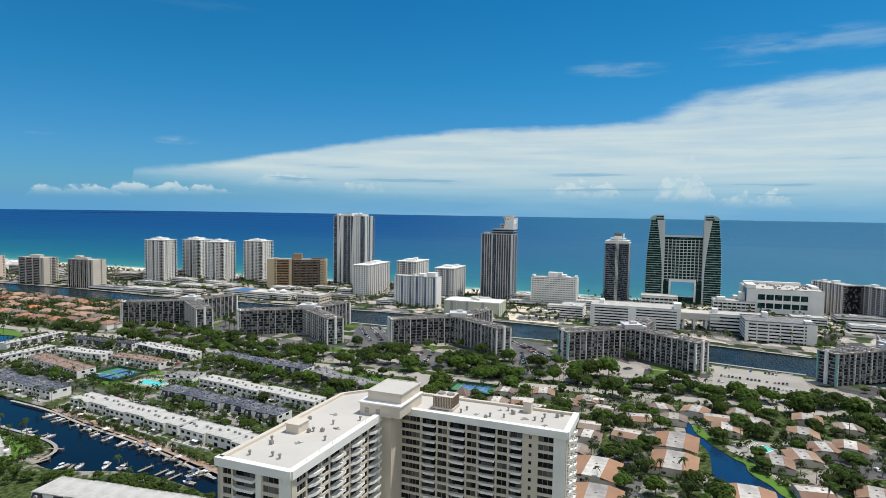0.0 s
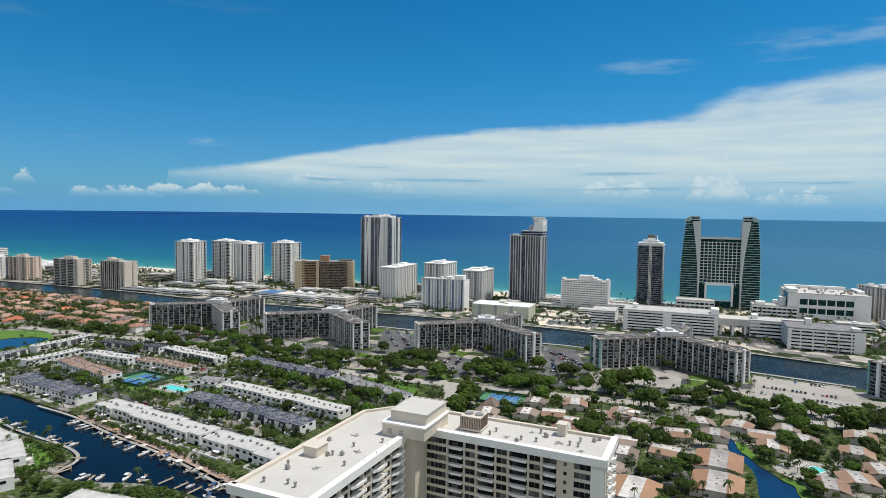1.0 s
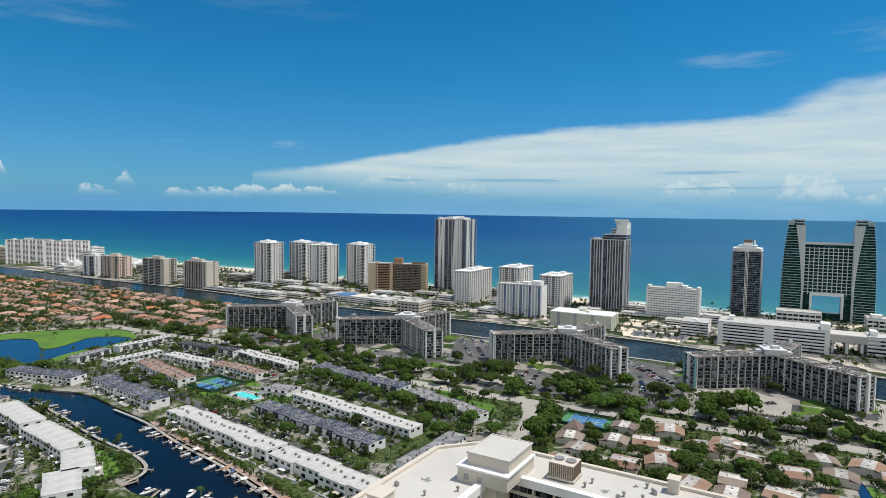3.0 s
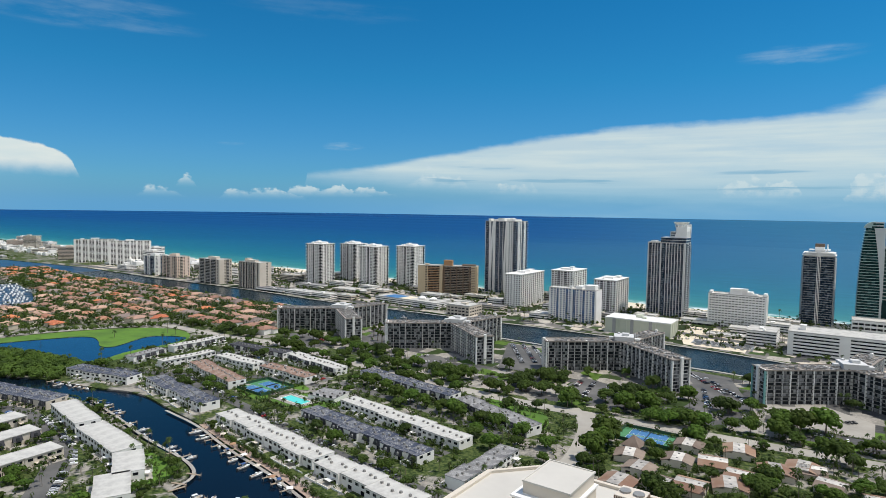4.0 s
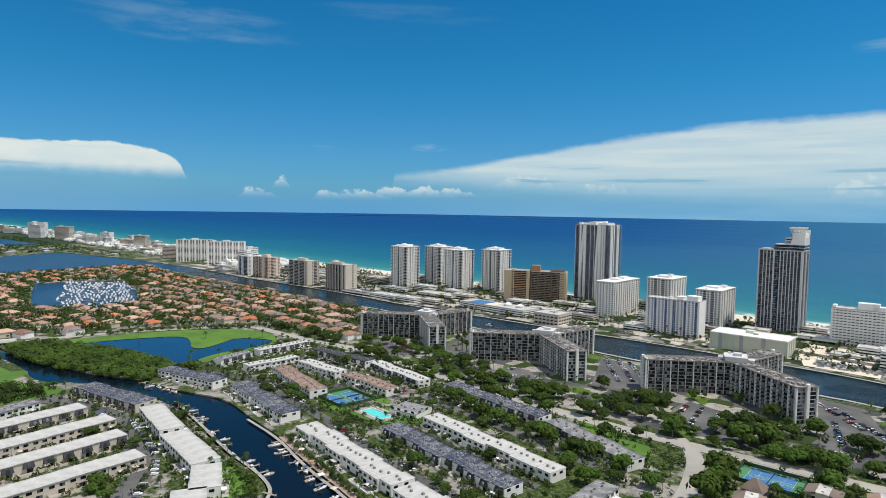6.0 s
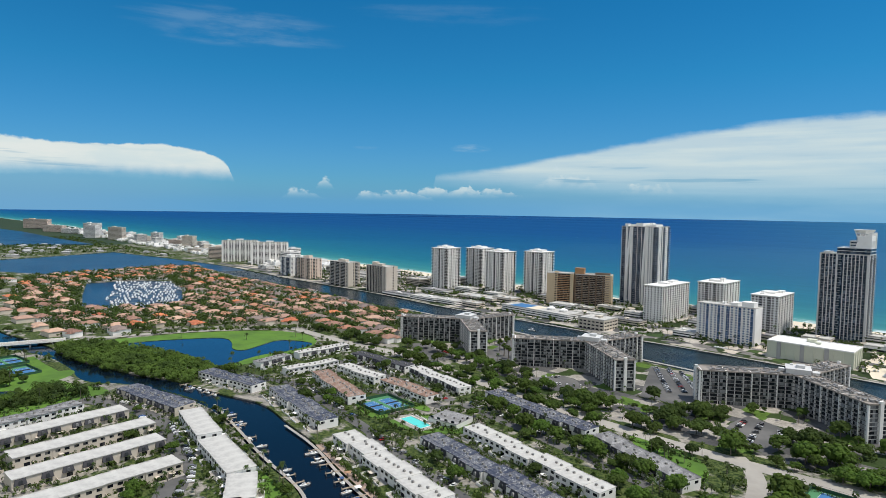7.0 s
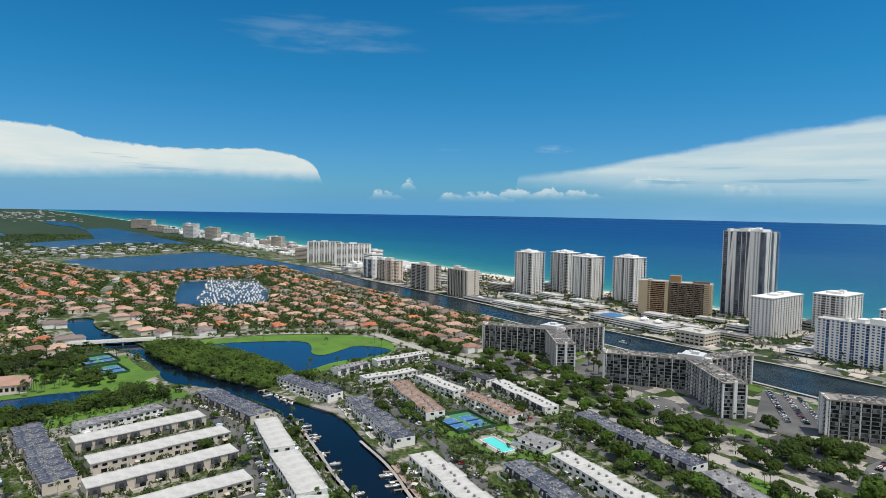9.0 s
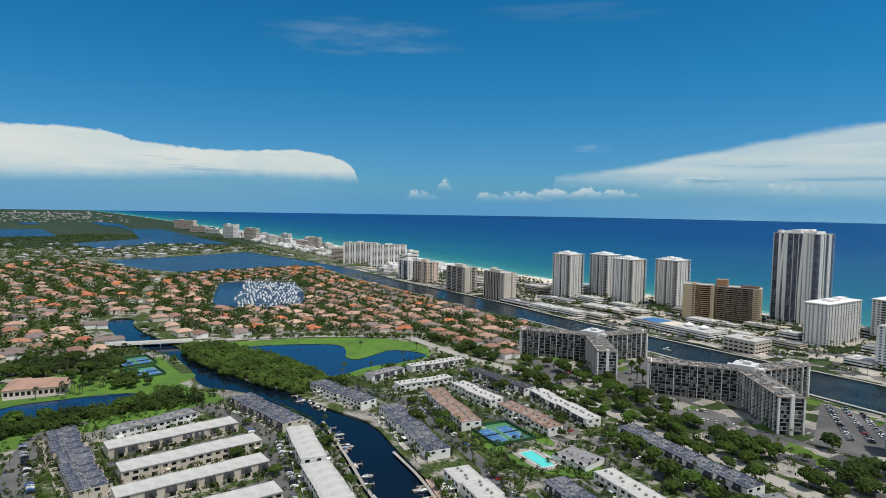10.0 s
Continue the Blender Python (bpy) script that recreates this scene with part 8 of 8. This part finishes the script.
def boat(label, length, beam, canvas, seed):
    """A pointed hull with a raised cabin, a windscreen and on some a canvas top on poles."""
    half, L = beam / 2, length
    plan = [(-L / 2, -half * 0.85), (L * 0.1, -half), (L * 0.32, -half * 0.7), (L / 2, 0), (L * 0.32, half * 0.7), (L * 0.1, half), (-L / 2, half * 0.85)]
    g = Geo()
    n = len(plan)
    low = [(x * 0.92, y * 0.7, -0.35) for x, y in plan]
    top = [(x, y, 0.75 + 0.35 * max(0, x / L)) for x, y in plan]
    g.add(low + top, [tuple(range(n))[::-1], tuple(range(n, 2 * n))] + [(i, (i + 1) % n, n + (i + 1) % n, n + i) for i in range(n)])
    root = tagged(new("motor_boat", g.mesh("motor_boat", HULL)), label, "boat", "boats on the canal")
    part("cabin", Geo().prism([(-L * 0.12, -half * 0.6), (L * 0.2, -half * 0.55), (L * 0.28, 0), (L * 0.2, half * 0.55), (-L * 0.12, half * 0.6)], 0.75, 1.7, None, 0.8), HULL, root)
    part("windscreen", Geo().prism([(L * 0.02, -half * 0.5), (L * 0.17, -half * 0.44), (L * 0.2, 0), (L * 0.17, half * 0.44), (L * 0.02, half * 0.5)], 1.55, 2.1, None, 0.8), GLASS_DARK, root)
    part("cockpit", Geo().box(-L * 0.46, -L * 0.14, -half * 0.6, half * 0.6, 0.7, 0.82), WOOD, root)
    if canvas:
        part("canopy", Geo().box(-L * 0.2, L * 0.12, -half * 0.7, half * 0.7, 2.6, 2.75), canvas, root)
        part("canopy_frame", Geo().box(-L * 0.05, 0, -half * 0.6, -half * 0.55, 0.7, 2.6), METAL, root)
    part("motor", Geo().box(-L * 0.5 - 0.7, -L * 0.5, -0.35, 0.35, -0.2, 1.1), DARK, root)
    return root


BOATS = [boat("white open motor boat moored at the quay", 8.5, 2.8, None, 1), boat("white motor boat with a white hard top", 10.5, 3.2, HULL, 2), boat("white motor boat with a blue canvas top", 9.0, 3.0, CANVAS, 3), boat("small white runabout moored at the quay", 6.5, 2.3, None, 4)]
YACHTS = []
for lab, ln, bm in (("white cabin cruiser in the marina", 13.0, 4.2), ("white flybridge yacht in the marina", 16.0, 4.8)):
    h = ln / 2
    plan = [(-h, -bm * 0.45), (h * 0.3, -bm / 2), (h * 0.7, -bm * 0.3), (h, 0), (h * 0.7, bm * 0.3), (h * 0.3, bm / 2), (-h, bm * 0.45)]
    ob = tagged(new("yacht", Geo().prism([(x * 0.95, y * 0.8) for x, y in plan], -0.4, 1.5, None, 1.12).mesh("yacht", HULL)), lab, "yacht", "yachts in the marina")
    part("cabin", Geo().prism([(-h * 0.6, -bm * 0.36), (h * 0.35, -bm * 0.32), (h * 0.55, 0), (h * 0.35, bm * 0.32), (-h * 0.6, bm * 0.36)], 1.5, 3.2, None, 0.85).box(-h * 0.5, h * 0.1, -bm * 0.25, bm * 0.25, 3.2, 4.2), HULL, ob)
    part("window_band", Geo().prism([(-h * 0.5, -bm * 0.37), (h * 0.3, -bm * 0.33), (h * 0.46, 0), (h * 0.3, bm * 0.33), (-h * 0.5, bm * 0.37)], 2.2, 2.8), GLASS_DARK, ob)
    YACHTS.append(ob)
first = set()


def berth(kind, x, y, turn, scale):
    q = pose(x, y, -0.95, 0, 0, turn) @ Matrix.Diagonal((scale, scale, scale, 1))
    if 10 + kind not in first:
        first.add(10 + kind)
        YACHTS[kind].matrix_basis = q
    else:
        copy_thing(YACHTS[kind], q)


def moor(kind, x, y, turn, scale=1.0, z=-0.95):
    q = pose(x, y, z, 0, 0, turn) @ Matrix.Diagonal((scale, scale, scale, 1))
    if kind not in first:
        first.add(kind)
        BOATS[kind].matrix_basis = q
    else:
        copy_thing(BOATS[kind], q)


dock_mesh = Geo().box(0, 9, -0.7, 0.7, 0.0, 0.18).mesh("dock", WOOD)
pile_mesh = Geo().tube([(0, 0, -2.2, 0.16), (0, 0, 1.0, 0.16)], 6).mesh("pile", WOOD)
QUIET = {(-372, 404), (-344, 403), (-295, 376)}
rng = random.Random(31)
for line, side in (([(-372, 404), (-344, 403), (-295, 376), (-252, 356), (-215, 330), (-162, 302), (-104, 263)], 1), ([(-441, 411), (-387, 402)], 1), ([(-365, 375), (-307, 345), (-271, 324), (-224, 303)], -1), ([(-212, 296), (-212, 274), (-192, 262), (-151, 267), (-112, 249)], -1)):
    for (xa, ya), (xb, yb) in zip(line, line[1:]):
        ln = math.hypot(xb - xa, yb - ya)
        tx, ty = (xb - xa) / ln, (yb - ya) / ln
        ox, oy = (ty * side, -tx * side)
        for i in range(max(1, int(ln / 10.5))):
            f = (i + 0.5) / max(1, int(ln / 10.5)) + rng.uniform(-0.03, 0.03)
            x, y = xa + (xb - xa) * f, ya + (yb - ya) * f
            out = math.degrees(math.atan2(oy, ox))
            if (xa, ya) in QUIET:
                continue
            if rng.random() < 0.7:
                ob = tagged(new("dock", dock_mesh), "weathered wooden finger dock on piles", "dock", "docks of the canal")
                ob.matrix_basis = pose(x - ox, y - oy, 0.1, 0, 0, out)
                for a, b in ((8.6, -0.8), (8.6, 0.8), (5.0, 0.8)):
                    part("pile", pile_mesh, None, ob, m=pose(a, b, 0))
            if rng.random() < 0.85:
                if rng.random() < 0.5:
                    moor(rng.randrange(4), x + ox * 6.5 + tx * 3.2, y + oy * 6.5 + ty * 3.2, out + 180 + rng.uniform(-6, 6), rng.uniform(0.75, 1.1))
                else:
                    moor(rng.randrange(4), x + ox * 3.2, y + oy * 3.2, out + 90 + rng.uniform(-14, 14), rng.uniform(0.75, 1.1))
# the marina: piers with berths on both sides
mu = Vector((-0.78, 0.626))
mv = Vector((0.626, 0.78))
BERTHS = [(-1136, 822), (-1052, 882), (-936, 812), (-788, 688), (-852, 622), (-935, 668), (-990, 715)]
far_boats = Geo()
for r in range(12):
    o = Vector((-862, 606)) + mu * (8 + 30 * r) + mv * (14 + 2.0 * r)
    spot = [k for k in range(-8, 40) if inside(*(o + mv * (k * 5.2)), BERTHS)]
    if not spot:
        continue
    ob = tagged(new("dock", Geo().box(spot[0] * 5.2 - 4, spot[-1] * 5.2 + 4, -1.1, 1.1, 0.0, 0.2).mesh("dock", CONCRETE)), "long concrete pier of the marina", "dock", "piers of the marina")
    ob.matrix_basis = pose(o.x, o.y, 0.0, 0, 0, math.degrees(math.atan2(mv.y, mv.x)))
    for k in spot:
        for side in (-1, 1):
            if rng.random() < 0.56:
                p = o + mv * (k * 5.2 + rng.uniform(-0.5, 0.5)) + mu * side * rng.uniform(5.6, 8.4)
                turn, size = math.degrees(math.atan2(mu.y, mu.x)) + (0 if side > 0 else 180) + rng.uniform(-5, 5), rng.uniform(0.55, 0.95)
                if not inside(p.x, p.y, MARINA):
                    continue
                if r < 5:
                    berth(rng.randrange(2), p.x, p.y, turn, size)
                else:
                    q = pose(p.x, p.y, -0.95, 0, 0, turn) @ Matrix.Diagonal((size, size, size * 0.75, 1))
                    far_boats.prism([(-6, -1.9), (2, -2), (6.5, 0), (2, 2), (-6, 1.9)], -0.4, 1.5, q).prism([(-4, -1.5), (2, -1.3), (3, 0), (2, 1.3), (-4, 1.5)], 1.5, 3.1, q, 0.85)
tagged(new("far_yachts", far_boats.mesh("far_yachts", HULL)), "white yachts closely berthed at the back of the marina", "yachts", kind="stuff")
moor(1, -262, 790, 165, 1.3)
FOAM = paint("white_wake_foam", (0.70, 0.76, 0.80), (0.25, 0.33, 0.40), 0.8, 0.3, 0.08, 0.5)
g = Geo().add([(-256, 788, -1.06), (-170, 762, -1.06), (-168, 768, -1.06), (-256, 792, -1.06)], [(0, 1, 2, 3)])
tagged(new("wake", g.mesh("wake", FOAM)), "white foaming wake behind a motor boat", "wake", kind="stuff")

# ---- parked cars ----
PAINTS = [paint(f"car_paint_{n}", c, tuple(v * 0.8 for v in c), 0.3, 2.0, 0.5, 0.1, bump=0.0, spec=0.5) for n, c in (("white", (0.75, 0.75, 0.74)), ("silver", (0.45, 0.46, 0.47)), ("black", (0.02, 0.02, 0.022)), ("grey", (0.14, 0.14, 0.15)), ("red", (0.35, 0.03, 0.03)), ("blue", (0.05, 0.12, 0.30)))]


def car(colour, label, van=False):
    h = 1.75 if van else 1.42
    g = Geo()
    side = [(-2.2, 0.35), (2.2, 0.35), (2.25, 0.75), (1.3, 0.92), (-2.15, 0.98), (-2.25, 0.7)]
    n = len(side)
    g.add([(x, y, z) for y in (-0.88, 0.88) for x, z in side], [tuple(range(n)), tuple(range(n, 2 * n))[::-1]] + [(i, n + i, n + (i + 1) % n, (i + 1) % n) for i in range(n)])
    g.add([(x, y, z) for y in (-0.66, 0.66) for x, z in ((-1.5, h), (0.4, h), (0.4, h - 0.06), (-1.5, h - 0.06))], [(0, 1, 2, 3), (7, 6, 5, 4), (0, 4, 5, 1), (1, 5, 6, 2), (2, 6, 7, 3), (3, 7, 4, 0)])
    root = tagged(new("car", g.mesh("car", colour)), label, "car", "parked cars")
    c = [(-2.0, 0.96), (1.15, 0.93), (0.42, h - 0.05), (-1.55, h - 0.05)]
    part("cabin_glass", Geo().add([(x, s * (0.84 if i < 2 else 0.68), z) for s in (-1, 1) for i, (x, z) in enumerate(c)], [(0, 1, 2, 3), (7, 6, 5, 4), (0, 4, 5, 1), (1, 5, 6, 2), (2, 6, 7, 3), (3, 7, 4, 0)]), GLASS_DARK, root)
    wheel = Geo()
    wheel.add([(0.33 * math.cos(i * 0.628), s, 0.33 + 0.33 * math.sin(i * 0.628)) for s in (-0.1, 0.1) for i in range(10)], [tuple(range(10)), tuple(range(10, 20))[::-1]] + [(i, 10 + i, 10 + (i + 1) % 10, (i + 1) % 10) for i in range(10)])
    wheel = wheel.mesh("wheel", DARK)
    for x in (-1.35, 1.4):
        for y in (-0.82, 0.82):
            part("wheel", wheel, None, root, m=pose(x, y, 0))
    return root


CARS = [car(PAINTS[i], lab, v) for i, lab, v in ((0, "white saloon car parked in a row", False), (1, "silver car parked in a row", False), (2, "black car parked in a row", False), (3, "dark grey car parked in a row", True), (4, "red car parked in a row", False), (5, "blue car parked in a row", False), (0, "white van-like car parked in a row", True))]
taken, near_cars, count, more = set(), [0], [0], [Geo() for _ in range(7)]


PLAIN = [PAINTS[i] for i in (0, 1, 2, 3, 4, 5, 0)]


def park(x, y, turn):
    k = rng.choice((0, 0, 0, 6, 1, 1, 2, 2, 2, 3, 3, 3)) if rng.random() < 0.92 else rng.choice((4, 5))
    count[0] += 1
    if count[0] > 299:
        c = pose(x, y, 0.16, 0, 0, turn)
        more[k].box(-2.2, 2.2, -0.88, 0.88, 0.25, 0.85, c).box(-1.6, 0.9, -0.72, 0.72, 0.85, 1.42, c)
        return
    q = pose(x, y, 0.16, 0, 0, turn + rng.choice((0, 180)) + rng.uniform(-2, 2))
    if k not in taken:
        taken.add(k)
        CARS[k].matrix_basis = q
    elif near_cars[0] > 8 or y > 420:   # farther off the wheels no longer show
        ob = tagged(new("car", CARS[k].data), CARS[k]["label"], "car", "parked cars")
        ob.matrix_basis = q
        part("cabin_glass", CARS[k].children[0].data, None, ob)
    else:
        near_cars[0] += 1
        copy_thing(CARS[k], q)


def car_row(x0, y0, x1, y1, share=0.8, lean=90.0, gap=2.9):
    ln = math.hypot(x1 - x0, y1 - y0)
    turn = math.degrees(math.atan2(y1 - y0, x1 - x0))
    for i in range(int(ln / gap)):
        f = (i + 0.5) * gap / ln
        x, y = x0 + (x1 - x0) * f, y0 + (y1 - y0) * f
        if rng.random() < share and clear_of(x, y, 1.5) and not any((x - a) ** 2 + (y - b) ** 2 < 9 for a, b in TRUNKS):
            park(x, y, turn + lean)


for x0, y0, x1, y1, sh in ((-95, 672, -72, 590, 0.75), (-84, 676, -60, 594, 0.75), (-72, 668, -50, 600, 0.7), (-200, 575, -165, 590, 0.7), (-180, 562, -140, 572, 0.6), (75, 612, 100, 540, 0.7), (90, 590, 112, 520, 0.5), (-24, 505, -14, 548, 0.7), (-12, 498, -4, 545, 0.6), (6, 505, 8, 535, 0.6), (66, 486, 88, 484, 0.7), (80, 500, 84, 560, 0.6),
                         (262, 508, 300, 485, 0.7), (246, 480, 292, 455, 0.7), (236, 462, 286, 436, 0.7), (240, 440, 280, 418, 0.6), (130, 480, 180, 500, 0.6), (120, 470, 160, 455, 0.5), (-330, 640, -260, 600, 0.5),
                         (-232, 389, -150, 346, 0.6), (-140, 340, -90, 314, 0.6), (-186, 404, -90, 356, 0.5), (-205, 482, -110, 436, 0.4), (-340, 452, -262, 410, 0.6), (-412, 452, -372, 448, 0.6), (-370, 541, -296, 522, 0.6), (-280, 508, -225, 480, 0.5),
                         (-440, 351, -402, 351, 0.85), (-398, 338, -376, 328, 0.7), (-366, 338, -330, 318, 0.85), (-325, 315, -300, 301, 0.85), (-296, 297, -278, 280, 0.8), (-276, 272, -258, 248, 0.7), (-318, 296, -292, 272, 0.4), (-399, 258, -384, 325, 0.5), (-364, 240, -346, 312, 0.5), (-480, 228, -400, 208, 0.8), (-400, 196, -330, 176, 0.7),
                         (102, 304, 94, 258, 0.7), (116, 300, 104, 258, 0.6), (230, 292, 256, 286, 0.6), (236, 270, 258, 264, 0.6)):
    car_row(x0, y0, x1, y1, sh)
for k, g in enumerate(more):
    if g.f:
        tagged(new("far_cars", g.mesh("far_cars", PLAIN[k])), "more cars parked in rows on the lots", "cars", kind="stuff")
# traffic and parked cars of the island, too far to count
for k, paint_ in ((0, PAINTS[0]), (1, PAINTS[3])):
    g = Geo()
    done = 0
    while done < 190:
        x, y = rng.uniform(-900, 520), rng.uniform(640, 1330)
        if inside(x, y, ISLE) and clear_of(x, y, 1.5):
            for j in range(rng.randint(2, 6)):
                c = pose(x, y, 0.05, 0, 0, FRONT) @ pose(j * 3.0, 0, 0, 0, 0, 90)
                g.box(-2.2, 2.2, -0.9, 0.9, 0.25, 0.85, c).box(-1.5, 0.9, -0.75, 0.75, 0.85, 1.45, c)
                done += 1
    tagged(new("far_cars", g.mesh("far_cars", paint_)), "cars parked between the beachfront towers", "cars", kind="stuff")
# the crowded lot across the water, too far to count
g = Geo()
for i in range(260):
    s, k = rng.uniform(0, 62), rng.uniform(0, 26)
    q = pose(96, 742, 0, 0, 0, FRONT) @ pose(s, round(k / 6) * 6, 0.3, 0, 0, 90 + rng.uniform(-3, 3))
    g.box(-2.2, 2.2, -0.9, 0.9, 0, 0.8, q).box(-1.4, 0.7, -0.8, 0.8, 0.8, 1.4, q)
tagged(new("far_cars", g.mesh("far_cars", PAINTS[1])), "closely parked cars on a waterside lot", "cars", kind="stuff")

# the town on the horizon
g = Geo()
for i in range(1100):
    s, k = -(6500 + 9000 * rng.random() ** 1.5), SHORE - 300 - 7000 * rng.random() ** 0.9
    p = P(s, k)
    x, y, z = far(p.x, p.y)
    w_, h = rng.uniform(4, 14), rng.uniform(2, 4.5) * (4.0 if rng.random() < 0.05 else 1.0)
    g.box(x - w_, x + w_, y - 6, y + 6, z - 2, z + h * 0.8)
tagged(new("far_town", g.mesh("far_town", GREY)), "pale buildings of a distant town", "skyline", kind="stuff")

# low houses along the coast road and on the spits between the bays, too many to count
g, h = Geo(), Geo()
for i in range(620):
    s, k = -1330 - 3000 * rng.random() ** 1.3, SHORE - rng.uniform(58, 230)
    p = P(s, k)
    if not dry(p.x, p.y, 6):
        continue
    x, y, z = far(p.x, p.y)
    q = pose(x, y, z, 0, 0, FRONT + rng.uniform(-5, 5))
    a, b, t = rng.uniform(5, 14), rng.uniform(5, 10), rng.choice((4, 5, 7, 7, 10, 13))
    g.box(-a, a, -b, b, 0, t, q).box(-a * 0.3, a * 0.2, -b * 0.3, b * 0.3, t, t + 1.5, q)
for i in range(90):
    x, y = rng.uniform(-2700, -1560), rng.uniform(640, 1400)
    if dry(x, y, 7):
        q = pose(*far(x, y), 0, 0, rng.uniform(0, 90))
        a, b, t = rng.uniform(6, 12), rng.uniform(5, 8), rng.uniform(4, 6.5)
        h.box(-a, a, -b, b, 0, t, q)
        h.add([(-a - .6, -b - .6, t), (a + .6, -b - .6, t), (a + .6, b + .6, t), (-a - .6, b + .6, t), (-a + 4, 0, t + 2.4), (a - 4, 0, t + 2.4)], [(0, 1, 5, 4), (1, 2, 5), (2, 3, 4, 5), (3, 0, 4)], q)
tagged(new("coastal_houses", g.mesh("coastal_houses", WHITE)), "low white houses and shops along the coast road", "houses", kind="stuff")
tagged(new("waterfront_houses", h.mesh("waterfront_houses", GREY)), "pale houses among trees on the bay shores", "houses", kind="stuff")
wood("coastal_trees", "green palms and trees along the coast road", [tuple(P(s, k).xy) for s, k in ((-1300, SHORE - 55), (-3600, SHORE - 55), (-3600, SHORE - 260), (-1300, SHORE - 260))], 1500, 6.0, 3.6, 5, 18, 0.0, 4.0, False)
for x, y in ((-466, 592), (-500, 512), (-484, 600), (-440, 540), (-443, 500), (-448, 470), (-470, 456), (-520, 560), (-436, 590), (-610, 462), (-590, 530)):
    if dry(x, y, 1.5):
        plant(rng.choice(PALM_KINDS), x, y, rng.uniform(0.9, 1.2), rng.uniform(0, 360))
